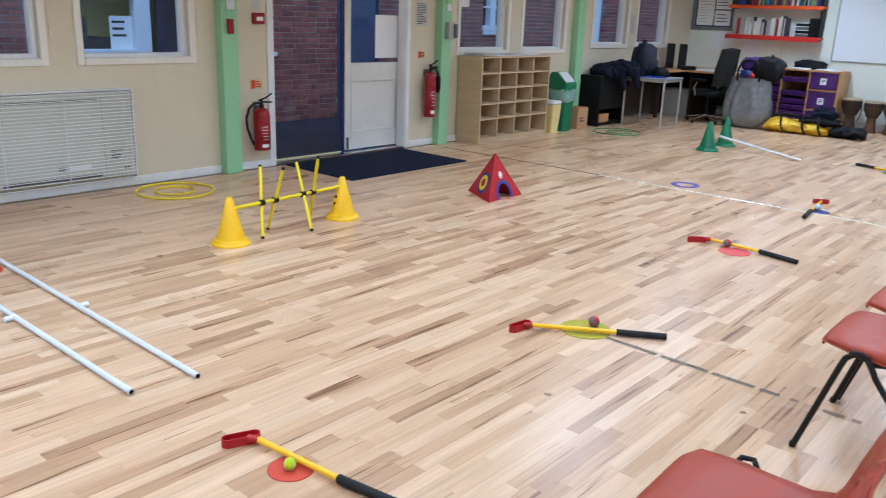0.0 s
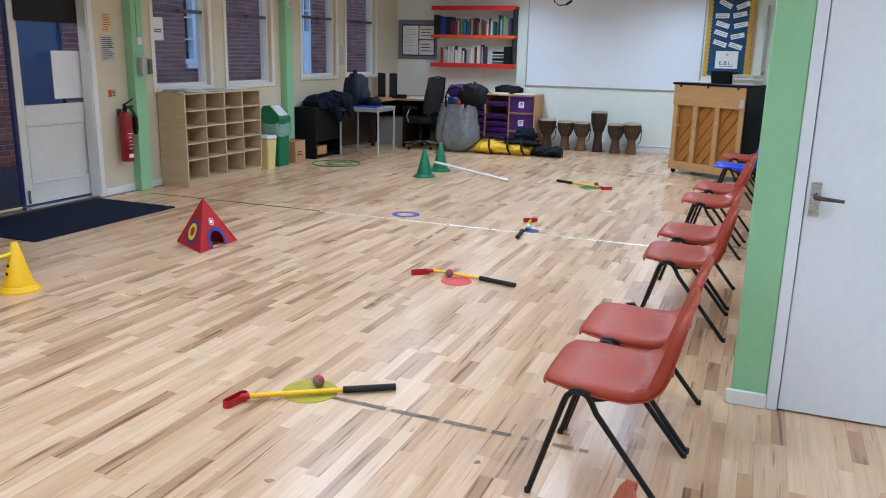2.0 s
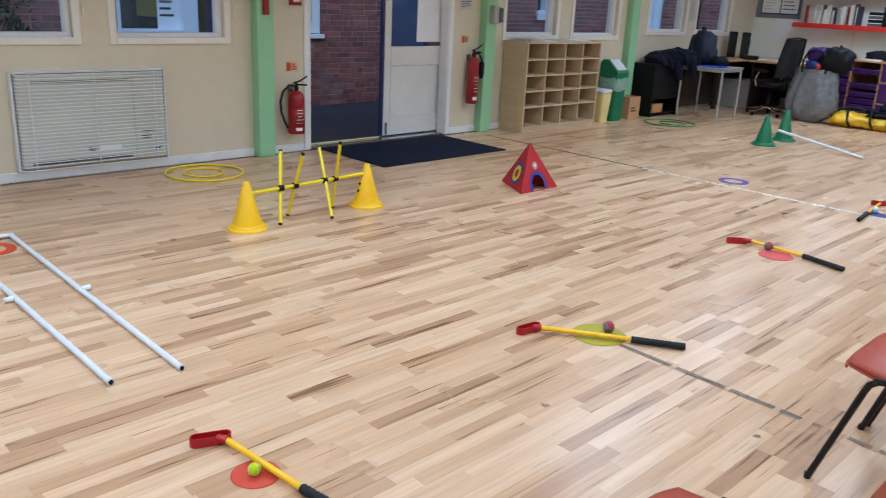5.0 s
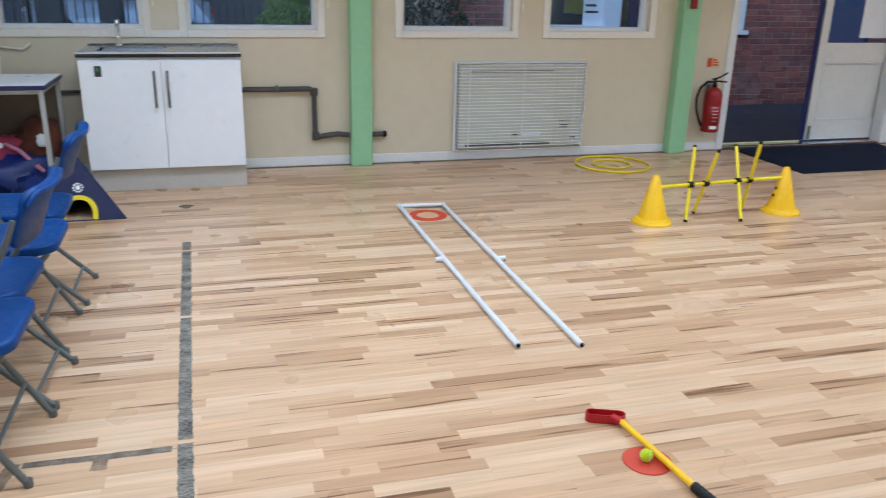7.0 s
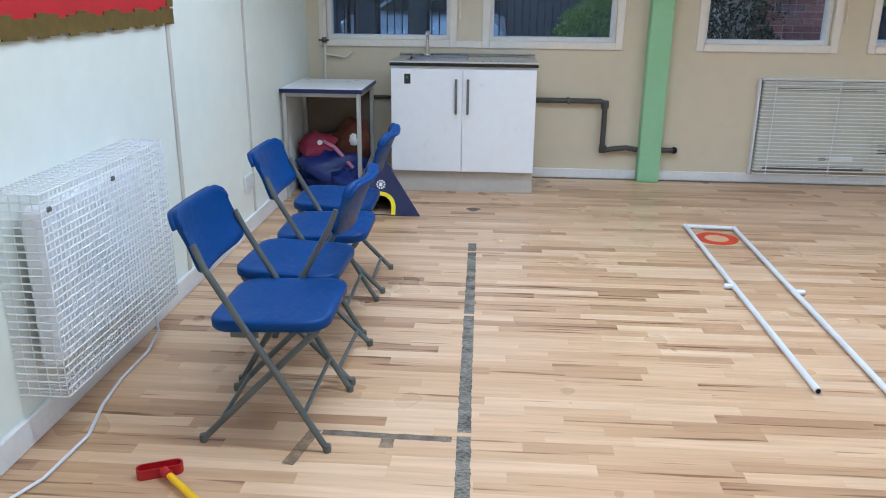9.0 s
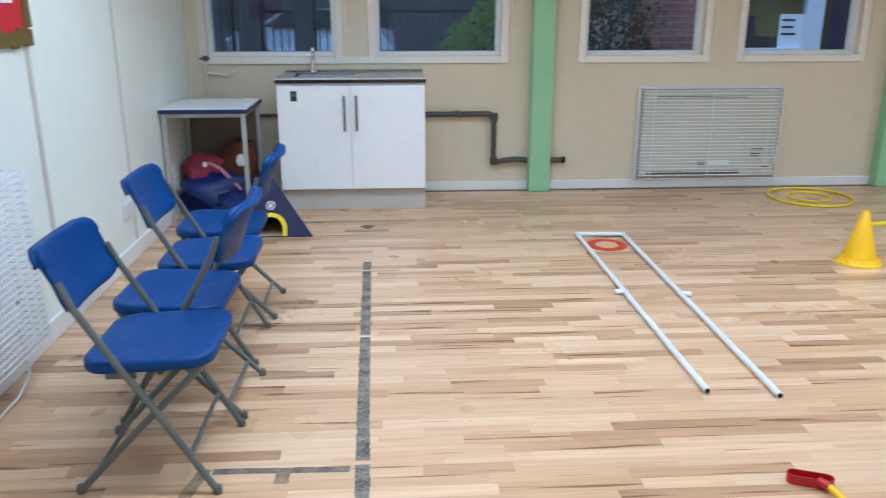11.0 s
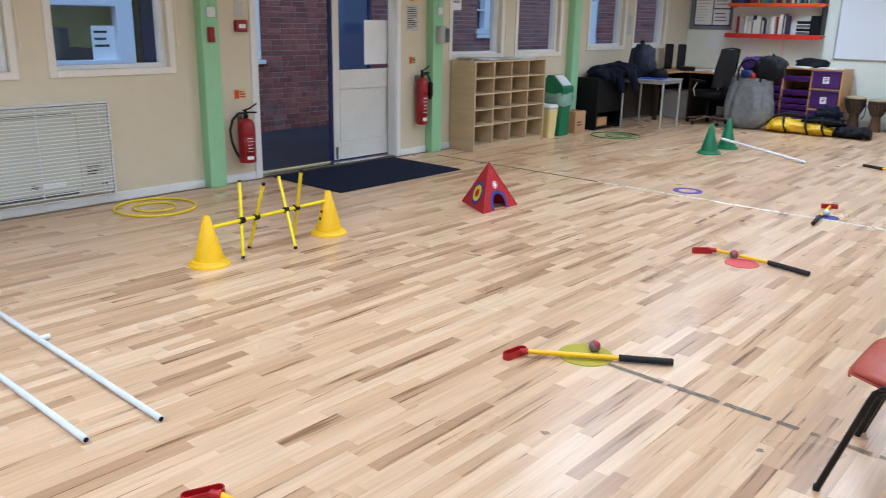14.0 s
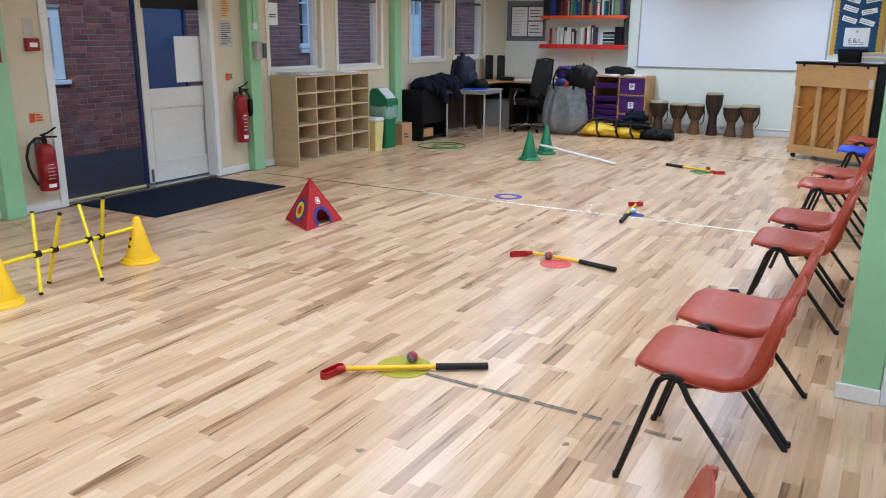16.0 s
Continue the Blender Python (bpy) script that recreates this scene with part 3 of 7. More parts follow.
def tape(label, points, w, seed, gaps, mat, z=0.0012):
    """A line of old tape: each fragment left on the floor is a part, with worn edges."""
    t = thing("tape_mark", label, "tape mark", pose(points[0][0], points[0][1], 0))
    back = Matrix.Translation((-points[0][0], -points[0][1], 0))
    s, rows, rnd = Shape(), 0, random.Random(seed)
    for (xa, ya), (xb, yb) in zip(points, points[1:]):
        d = Vector((xb - xa, yb - ya, 0))
        n = max(2, int(d.length / 0.012))
        side = Vector((-d.y, d.x, 0)).normalized()
        prev = None
        for i in range(n + 1):
            p = Vector((xa, ya, 0)) + d * i / n
            wide = [0.95 + 0.10 * noise.noise(Vector((p.x * 21, p.y * 21, seed * 3.1 + k))) + 0.14 * noise.noise(Vector((p.x * 80, p.y * 80, seed + k))) for k in (0, 5)]
            row = [tuple(p + side * w / 2 * wide[0] + Vector((0, 0, z))), tuple(p - side * w / 2 * wide[1] + Vector((0, 0, z)))]
            worn = noise.noise(Vector((p.x * 9, p.y * 9, seed * 3.7))) > 0.62 - gaps
            if worn or rnd.random() < 0.012:
                prev = None
                if rows:
                    part("fragment", s, mat, t, "", back)
                    s, rows = Shape(), 0
                continue
            if prev:
                s.add(prev + row[::-1], [(0, 1, 2, 3)])
                rows += 1
            prev = row
    if rows:
        part("fragment", s, mat, t, "", back)
    return t


for k, (label, pts, w, gaps, mat) in enumerate([
    ("long strip of worn grey tape residue on the floor", [(-4.37, 0.13), (-2.6, 0.165), (-1.5, 0.195)], 0.05, 0.08, TAPE),
    ("short worn grey tape residue beside the blue chairs", [(-2.19, 0.135), (-2.2, -0.31)], 0.034, 0.14, DARKSMEAR),
    ("torn stub of grey tape residue", [(-2.178, -0.08), (-2.12, -0.08)], 0.05, 0.0, SMEAR),
    ("faint corner of brown tape residue", [(-2.215, -0.335), (-2.0, -0.38)], 0.045, 0.35, SMEAR),
    ("broken line of dark tape residue near the red chairs", [(-1.63, 3.44), (-1.2, 3.43), (-0.72, 3.42)], 0.030, 0.20, DARKSMEAR),
    ("faint end of a brown tape line near the red chairs", [(-0.70, 3.42), (-0.42, 3.415)], 0.028, 0.36, SMEAR),
    ("broken line of dark tape residue on the floor", [(-2.44, 6.25), (-2.47, 7.05)], 0.03, 0.45, SMEAR),
    ("thin line of dark tape residue near the drums", [(-2.15, 11.6), (-1.1, 11.4)], 0.03, 0.25, TAPE),
    ("thin line of dark tape residue near the piano", [(-2.2, 11.2), (-1.2, 11.1)], 0.025, 0.35, TAPE),
]):
    tape(label, pts, w, k + 1, gaps, mat, 0.0012 + 0.0002 * k)
single("floor_stain", Shape().add([(0.045 * math.cos(a) * (1 + 0.3 * math.sin(3 * a)), 0.05 * math.sin(a), 0.001) for a in [k * math.pi / 8 for k in range(16)]], [tuple(range(16))], at=pose(-5.14, 0.11, 0, 0, 0, 90)), DARKSMEAR, "small dark brown stain on the floor", "stain")
for label, x, y, size, turn in (("small brown scuff mark on the floor", -1.449, 2.714, 0.015, 20), ("small brown scuff mark near the red chairs", -0.796, 3.155, 0.013, 70)):
    single("floor_stain", Shape().add([(size * math.cos(a) * (1.2 + 0.35 * math.sin(3 * a)), size * math.sin(a) * (1 + 0.2 * math.cos(5 * a)), 0.001) for a in [k * math.pi / 8 for k in range(16)]], [tuple(range(16))], at=pose(x, y, 0, 0, 0, turn)), SMEAR, label, "stain")
# one metal strip in two colours: the glare on its right stretch is painted pale
GLARESTRIP = material("metal joint strip with painted glare", (0.80, 0.75, 0.62, 1), 0.30, metal=0.3, vary=0.05, scale=3)
structure("trim", Shape().box(-5.95, 7.142, -0.004, -3.85, 7.165, 0.003, c=0.001), BRASS, "dark metal joint strip across the floor", "trim")
structure("trim", Shape().box(-3.85, 7.135, -0.004, EAST, 7.17, 0.004, c=0.001), GLARESTRIP, "metal joint strip across the floor, painted pale for its glare", "trim")
m = single("door_mat", Shape().box(-6.16, 4.99, 0, -5.175, 6.64, 0.012, c=0.005), MATNAVY, "large navy entrance mat before the garden door", "door mat")


# ---- outside ----
structure("ground", Shape().box(-300, -300, -0.5, WEST - THICK - 0.01, 300, -0.10), ASPHALT, "dark damp asphalt yard", "ground")
BX = -9.35
UPVC = material("white window plastic", (0.84, 0.86, 0.90, 1), 0.35, vary=0.03)
ROOM = material("mustard room wall", srgb(206, 186, 26), 0.7, vary=0.1)
DARKROOM = material("dim room", (0.03, 0.032, 0.04, 1), 0.9, vary=0.2)
house = thing("brick_building", "red brick building across the yard with white windows", "building", pose(0, 0, 0))
HOLES = [(4.38, 5.95, 0.80, 2.4), (6.50, 7.27, 0.90, 1.80), (8.46, 9.36, -0.1, 2.08), (11.99, 12.66, 1.30, 3.2), (15.6, 16.2, 0.95, 3.1)]
mort = Shape()
yy = 3.1
for a, b, z0, z1 in HOLES:
    mort.box(BX - 0.25, yy, -0.3, BX - 0.006, a, 5.2)
    mort.box(BX - 0.25, a, -0.3, BX - 0.006, b, z0).box(BX - 0.25, a, z1, BX - 0.006, b, 5.2)
    yy = b
mort.box(BX - 0.25, yy, -0.3, BX - 0.006, 30, 5.2)
wall_part = part("wall", mort, MORTAR, house, "red brick wall with pale mortar joints")
part("roof", Shape().box(BX - 4, 2.9, 5.2, BX + 0.25, 30.2, 5.4, c=0.03), GREYMETAL, house, "flat dark roof edge")
part("end_wall", Shape().box(BX - 4, 3.1, -0.3, BX - 0.25, 3.3, 5.2), MORTAR, house)
part("downpipe", Shape().tube([(BX + 0.06, 17.6, -0.1), (BX + 0.06, 17.6, 5.2)], 0.045, 10), BLACKMETAL, house)


def outside_window(a, b, z0, z1, room, edge, mid, rows):
    """A white window: outer frame of width edge, a mullion (centre, width) and glazing bars at the heights in rows."""
    w = part("window", Shape().box(BX - 0.12, a, z0, BX - 0.112, b, z1), GLASS, house, "white framed window")
    w.visible_shadow = False
    f = Shape()
    x0, x1 = BX - 0.15, BX - 0.03
    f.box(x0, a, z0, x1, a + edge, z1, c=0.006).box(x0, b - edge, z0, x1, b, z1, c=0.006)
    f.box(x0, a + edge, z0, x1, b - edge, z0 + edge, c=0.006).box(x0, a + edge, z1 - edge, x1, b - edge, z1, c=0.006)
    part("frame", f, UPVC, w)
    if mid:
        part("mullion", Shape().box(x0, mid[0] - mid[1] / 2, z0 + edge, x1 + 0.01, mid[0] + mid[1] / 2, z1 - edge, c=0.006), UPVC, w)
    for z in rows:
        part("glazing_bar", Shape().box(x0 + 0.03, a + edge, z - 0.012, x1 - 0.01, b - edge, z + 0.012, c=0.003), UPVC, w)
    part("sill", Shape().box(BX - 0.15, a - 0.03, z0 - 0.06, BX + 0.05, b + 0.03, z0, c=0.008), UPVC, w)
    part("room_wall", Shape().box(BX - 1.3, a - 0.5, z0 - 0.5, BX - 1.28, b + 0.7, z1 + 0.2).box(BX - 1.3, b + 0.7, z0 - 0.5, BX - 0.26, b + 0.72, z1 + 0.2), room, w)
    return w


BLUEPANEL = material("dark blue painted panel", srgb(34, 40, 110), 0.6, vary=0.08)
w1 = outside_window(4.38, 5.95, 0.80, 2.4, ROOM, 0.06, (5.31, 0.21), ())
part("sash_rail", Shape().box(BX - 0.14, 4.44, 0.86, BX - 0.015, 5.20, 0.95, c=0.008), UPVC, w1)
part("transom", Shape().box(BX - 0.14, 4.44, 1.56, BX - 0.015, 5.205, 1.66, c=0.008), UPVC, w1)
part("poster", Shape().box(0, 0, 0, 0.31, 0.39, 0.003, at=facing(BX - 0.108, 4.92, 0.95, 0)), PAPER, w1, "white notice in the window")
part("poster_lines", bars(Shape(), 0.03, 0.12, 0.28, 0.36, 3, 4, facing(BX - 0.1045, 4.92, 0.95, 0), 0.35), INK, w1)
part("room_panel", Shape().box(BX - 0.9, 5.98, 0.3, BX - 0.88, 6.7, 2.3), BLUEPANEL, w1, "dark blue panel inside")
# dark blocks stand in for the shadow at the room's left
part("room_shade", Shape().box(BX - 1.27, 4.1, 0.3, BX - 0.75, 4.95, 1.30, c=0.01).box(BX - 1.27, 4.95, 0.3, BX - 0.8, 5.3, 1.05, c=0.01), DARKROOM, w1, "dark blocks put in for the shade inside")
outside_window(6.50, 7.27, 0.90, 1.80, DARKROOM, 0.13, None, ())
w3 = outside_window(11.99, 12.66, 1.30, 3.2, DARKROOM, 0.03, (12.32, 0.16), (1.66, 2.03, 2.40, 2.78))
part("deep_sill", Shape().box(BX - 0.1, 11.98, 1.165, BX + 0.04, 12.67, 1.238, c=0.008), UPVC, w3)
w4 = outside_window(15.6, 16.2, 0.95, 3.1, DARKROOM, 0.05, (15.9, 0.05), (2.35, 2.72))
part("lower_panel", Shape().box(BX - 0.11, 15.65, 1.0, BX - 0.04, 16.15, 1.92, c=0.006), UPVC, w4, "plain white lower panel")
sd = part("side_door", Shape().box(BX - 0.10, 8.50, -0.09, BX - 0.055, 9.32, 2.03, c=0.004), material("blue-grey door paint", srgb(70, 86, 116), 0.4, vary=0.06), house, "plain blue-grey painted door")
part("frame", Shape().box(BX - 0.13, 8.46, -0.1, BX - 0.03, 8.50, 2.08).box(BX - 0.13, 9.32, -0.1, BX - 0.03, 9.36, 2.08).box(BX - 0.13, 8.50, 2.03, BX - 0.03, 9.32, 2.08), NAVYPAINT, sd)

# railings, hedge, parked car and far street
for k in range(2):
    fe = thing("railing", "black iron railing along the yard", "railing", pose(-13.0, -7.0 + 4.9 * k, -0.1), "railings")
    part("rail", Shape().box(-0.012, 0, 1.42, 0.012, 4.85, 1.46), BLACKMETAL, fe)
    part("rail", Shape().box(-0.012, 0, 0.14, 0.012, 4.85, 0.18), BLACKMETAL, fe)
    bar_mesh = Shape().tube([(0, 0, 0), (0, 0, 1.6)], [0.011, 0.009], 6).mesh("bar", BLACKMETAL)
    for i in range(40):
        ob = new("bar", bar_mesh)
        ob.parent, ob.location = fe, (0, 0.06 + i * 0.12, 0)
    for i in (0, 1):
        part("post", Shape().box(-0.03, i * 4.78, 0, 0.03, 0.06 + i * 4.78, 1.7, c=0.006), BLACKMETAL, fe)
gatepost = single("gate_post", Shape().box(-0.14, -0.14, 0, 0.14, 0.14, 2.6, c=0.02), material("dark slate post", (0.03, 0.035, 0.05, 1), 0.7), "dark square gate post by the railing", "post", pose(-11.0, -1.55, -0.1))
gp2 = copy_thing(gatepost, pose(-11.0, -0.85, -0.1))

LEAFGREEN = material("hedge leaf", (0.09, 0.19, 0.035, 1), 0.55, vary=0.4, scale=9)
DARKLEAF = material("dark hedge leaf", (0.022, 0.035, 0.018, 1), 0.6, vary=0.4, scale=9)
TWIG = material("twig", (0.05, 0.035, 0.022, 1), 0.9)


def bush(label, at, size, count, leaf, seed, leafsize):
    """A clipped bush: a short forked stem and a crown of small separate leaves."""
    rnd = random.Random(seed)
    b = thing("bush", label, "bush", at)
    stem = Shape()
    for k in range(7):
        a = k * 0.9
        stem.tube([(0, 0, 0), (0.1 * math.cos(a), 0.1 * math.sin(a), size[2] * 0.5), (size[0] * 0.6 * math.cos(a), size[1] * 0.6 * math.sin(a), size[2] * rnd.uniform(1.0, 1.6))], [0.03, 0.02, 0.008], 6)
    part("trunk", stem, TWIG, b)
    crown = Shape()
    for k in range(count):
        u, v = rnd.uniform(-1, 1), rnd.uniform(0, 2 * math.pi)
        r = rnd.uniform(0.72, 1.0) * (1 + 0.14 * noise.noise(Vector((u * 2, math.cos(v) * 2, math.sin(v) * 2 + seed))))
        q = math.sqrt(1 - u * u)
        c = Vector((size[0] * r * q * math.cos(v), size[1] * r * q * math.sin(v), size[2] * (1 + r * u)))
        rot = Euler((rnd.uniform(0, 6), rnd.uniform(0, 6), rnd.uniform(0, 6))).to_matrix()
        s = leafsize * rnd.uniform(0.6, 1.3)
        crown.add([c + rot @ Vector(p) * s for p in ((-0.5, 0, 0), (0, 0.28, 0.08), (0.6, 0, 0), (0, -0.28, 0.08))], [(0, 1, 2), (0, 2, 3)])
    tagged(part("crown", crown, leaf, b), kind="stuff")
    return b


bush("rounded clipped green bush outside the window", pose(-10.1, 1.75, -0.1), (0.85, 0.85, 0.85), 13000, LEAFGREEN, 2, 0.05)
bush("dark overgrown shrub against the brick building", pose(-9.75, 3.05, -0.1), (0.6, 0.6, 1.1), 7000, DARKLEAF, 3, 0.065)
bush("bare dark shrub behind the railings", pose(-12.4, -3.9, -0.1), (0.8, 0.9, 0.9), 2600, DARKLEAF, 5, 0.09)

CARPAINT = material("silver car paint", (0.30, 0.34, 0.40, 1), 0.25, metal=0.3, vary=0.03)
car = thing("parked_car", "silver hatchback parked beyond the railings", "car", pose(-20.5, -1.6, -0.1, 0, 0, 90))
prof = [(-2.0, 0.35), (-2.02, 0.7), (-1.85, 0.92), (-1.3, 1.02), (-0.7, 1.42), (0.9, 1.46), (1.6, 1.0), (1.95, 0.9), (2.02, 0.5), (1.98, 0.35)]
rings = []
for yv, kx in ((-0.84, 0.97), (-0.8, 1.0), (0.8, 1.0), (0.84, 0.97)):
    rings.append([(px * kx, yv * (1 if pz < 1.0 else 0.82), pz) for px, pz in prof])
part("body", Shape().loft(rings, True, False), CARPAINT, car)
part("side_window", Shape().add([(-1.15, -0.81, 1.03), (1.35, -0.81, 1.03), (0.82, -0.70, 1.40), (-0.62, -0.70, 1.37)], [(0, 1, 2, 3)], at=pose(0, -0.015, 0)), BLACKPLASTIC, car)
part("side_window", Shape().add([(-1.15, 0.81, 1.03), (1.35, 0.81, 1.03), (0.82, 0.70, 1.40), (-0.62, 0.70, 1.37)], [(3, 2, 1, 0)], at=pose(0, 0.015, 0)), BLACKPLASTIC, car)
for wx in (-1.3, 1.3):
    for wy in (-0.80, 0.80):
        wh = part("wheel", Shape().lathe([(0.22, -0.1), (0.31, -0.1), (0.32, -0.06), (0.32, 0.06), (0.31, 0.1), (0.22, 0.1)], 20, at=pose(wx, wy, 0.32, 90)), RUBBER, car)
        part("rim", Shape().lathe([(0.21, -0.105), (0.2, 0.105)], 16, at=pose(wx, wy, 0.32, 90)), PALEMETAL, wh)
for wx in (-2.0, 2.0):
    for wy in (-0.6, 0.6):
        part("headlight" if wx < 0 else "tail_light", Shape().box(wx - 0.03, wy - 0.16, 0.66, wx + 0.03, wy + 0.16, 0.78, c=0.015), UPVC if wx < 0 else REDTOY, car)
RENDER = material("grey house render", (0.06, 0.066, 0.085, 1), 0.9, vary=0.2, scale=1)
far = thing("terraced_houses", "grey terraced houses across the street at dusk", "building", pose(-26, -2, -0.1))
part("wall", Shape().box(-4, -30, 0, 0, 30, 6.5), RENDER, far)
part("roof", Shape().loft([[(-4.3, s, 6.5), (0.3, s, 6.5), (-2, s, 8.6)] for s in (-30.2, 30.2)], True, False), GREYMETAL, far)
for k in range(14):
    wy = -27 + k * 4
    for wz in (0.9, 3.9):
        wf = part("window", Shape().box(0, wy, wz, 0.03, wy + 1.3, wz + 1.4), DARKROOM, far)
        part("frame", Shape().box(0, wy - 0.06, wz - 0.06, 0.06, wy, wz + 1.46).box(0, wy + 1.3, wz - 0.06, 0.06, wy + 1.36, wz + 1.46).box(0, wy, wz + 0.66, 0.06, wy + 1.3, wz + 0.72).box(0, wy, wz - 0.06, 0.06, wy + 1.3, wz), RENDER, wf)


# ---- sink corner ----
SY0, SY1, SX = -0.52, 0.53, -5.59
HANDLE = material("dark brushed steel", (0.27, 0.275, 0.28, 1), 0.32, metal=1.0, vary=0.05)
cab = thing("sink_cabinet", "white two-door kitchen base unit under the sink", "cabinet", pose(0, 0, 0))
part("body", Shape().box(WEST + 0.018, SY0 + 0.004, 0.16, SX - 0.022, SY1 - 0.004, 0.922, c=0.002), LAMINATE, cab)
part("plinth", Shape().box(SX - 0.07, SY0 + 0.01, 0, SX - 0.052, SY1 - 0.002, 0.16, c=0.002).box(WEST + 0.02, SY1 - 0.018, 0, SX - 0.07, SY1 - 0.002, 0.16), PLINTH, cab, "pale grey plinth board")
for a, b, hy in ((SY0 + 0.004, -0.003, -0.045), (0.001, SY1 - 0.004, 0.04)):
    d = part("door", Shape().box(SX - 0.02, a, 0.165, SX - 0.002, b, 0.907, c=0.002), LAMINATE, cab)
    part("handle", Shape().tube([(SX, hy, 0.60), (SX + 0.03, hy, 0.60), (SX + 0.03, hy, 0.83), (SX, hy, 0.83)], 0.0065, 8).box(SX + 0.024, hy - 0.009, 0.59, SX + 0.036, hy + 0.009, 0.84, c=0.003), HANDLE, d, "brushed steel bar handle")
st = part("sticker", Shape().box(0, 0, 0, 0.045, 0.07, 0.001, at=facing(SX - 0.0018, -0.42, 0.80, 0)), INK, cab, "small black and green safety sticker")
part("sticker_mark", Shape().box(0.012, 0.036, 0.001, 0.03, 0.056, 0.0016, at=facing(SX - 0.0018, -0.42, 0.80, 0)), HOOPGREEN, st)
# the steel front's highlight and dark reflection, each given as a strip's colour
EDGESHINE = material("shine-pale steel", (0.82, 0.84, 0.86, 1), 0.35, metal=0.6, vary=0.03)
LIPREFLECTION = material("painted dark reflection", (0.07, 0.06, 0.055, 1), 0.2, metal=1.0, vary=0.1)
top = thing("kitchen_sink", "stainless steel sink top with bowl, drainer and tap", "sink", pose(0, 0, 0.022))
rim = Shape().box(WEST + 0.02, SY0 - 0.004, 0.905, SX + 0.006, -0.42, 0.938, c=0.006).box(WEST + 0.02, 0.02, 0.905, SX + 0.006, SY1 + 0.004, 0.936, c=0.006)
rim.box(WEST + 0.02, -0.42, 0.905, WEST + 0.17, 0.02, 0.938, c=0.006).box(SX - 0.09, -0.42, 0.905, SX + 0.006, 0.02, 0.938, c=0.006)
part("worktop", rim, STEEL, top)
part("upstand", Shape().box(WEST + 0.018, SY0 - 0.004, 0.938, WEST + 0.032, SY1 + 0.004, 0.950, c=0.004), STEEL, top)
part("bowl", Shape().box(WEST + 0.17, -0.42, 0.78, SX - 0.09, 0.02, 0.79).box(WEST + 0.165, -0.425, 0.785, WEST + 0.172, 0.025, 0.92).box(SX - 0.092, -0.425, 0.785, SX - 0.085, 0.025, 0.92).box(WEST + 0.17, -0.427, 0.785, SX - 0.09, -0.42, 0.92).box(WEST + 0.17, 0.02, 0.785, SX - 0.09, 0.027, 0.92), STEEL, top)
# painted shine above, painted dark reflection below
part("front_edge", Shape().box(SX + 0.0062, SY0 - 0.004, 0.927, SX + 0.013, SY1 + 0.004, 0.938, c=0.002), EDGESHINE, top, "steel front edge with its shine painted pale")
part("front_reflection", Shape().box(SX + 0.0062, SY0 - 0.004, 0.904, SX + 0.011, SY1 + 0.004, 0.926, c=0.002), LIPREFLECTION, top, "painted dark reflection under the edge")
ribs = Shape()
for k in range(7):
    ribs.box(WEST + 0.14, 0.08 + k * 0.055, 0.935, SX - 0.08, 0.092 + k * 0.055, 0.9395, c=0.0015)
part("drainer", ribs, STEEL, top, "ribbed steel drainer")
tap = part("tap", Shape().lathe([(0.026, 0), (0.026, 0.012), (0.014, 0.02), (0.013, 0.14), (0.017, 0.145), (0.015, 0.18), (0.0, 0.182)], 14, at=pose(WEST + 0.10, -0.30, 0.938)).tube([(WEST + 0.10, -0.30, 1.05), (WEST + 0.16, -0.30, 1.085), (WEST + 0.23, -0.29, 1.075), (WEST + 0.235, -0.29, 1.05)], 0.009, 8), CHROME, top, "chrome pillar tap")

LAG = material("dark grey pipe", (0.075, 0.07, 0.066, 1), 0.6, vary=0.2, scale=8)
px = WEST + 0.05
pipe = thing("waste_pipe", "dark grey waste pipe running along the wall", "pipe", pose(0, 0, 0))
part("pipe", Shape().tube([(px, SY1, 0.625), (px, 1.06, 0.625), (px, 1.09, 0.61), (px, 1.095, 0.58), (px, 1.095, 0.27), (px, 1.11, 0.24), (px, 1.16, 0.25), (px, 1.28, 0.262), (px, 1.372, 0.25)], 0.021, 10), LAG, pipe)
part("pipe", Shape().tube([(px, 1.556, 0.25), (px, 1.66, 0.25)], 0.021, 10), LAG, pipe)
part("elbow", Shape().lathe([(0.029, -0.03), (0.031, 0), (0.029, 0.03)], 12, at=pose(px, 1.095, 0.60, 0)), LAG, pipe)
part("elbow", Shape().lathe([(0.029, -0.03), (0.031, 0), (0.029, 0.03)], 12, at=pose(px, 1.10, 0.25, 0)), LAG, pipe)
part("end_cap", Shape().lathe([(0.026, -0.012), (0.028, 0.004), (0.020, 0.02)], 12, at=pose(px, 1.66, 0.25, -90)), BLACKPLASTIC, pipe)
part("bracket", Shape().box(WEST, 0.80, 0.60, WEST + 0.075, 0.82, 0.65, c=0.003), GREYMETAL, pipe)
cp = thing("cold_water_pipe", "thin painted water pipe with a stop tap", "pipe", pose(0, 0, 0))
part("pipe", Shape().tube([(WEST + 0.025, -1.12, 0.74), (WEST + 0.025, -1.12, 1.6), (WEST + 0.025, -1.12, CEILING)], 0.009, 8).tube([(WEST + 0.025, -1.12, 0.95), (WEST + 0.03, -0.95, 0.93), (WEST + 0.03, -0.9, 0.97)], 0.008, 8), CREAMTRIM, cp)
part("stop_tap", Shape().lathe([(0.018, -0.02), (0.02, 0.0), (0.018, 0.02)], 10, at=pose(WEST + 0.03, -1.12, 1.06)).tube([(WEST + 0.05, -1.16, 1.06), (WEST + 0.05, -1.08, 1.06)], 0.007, 8), LAG, cp)
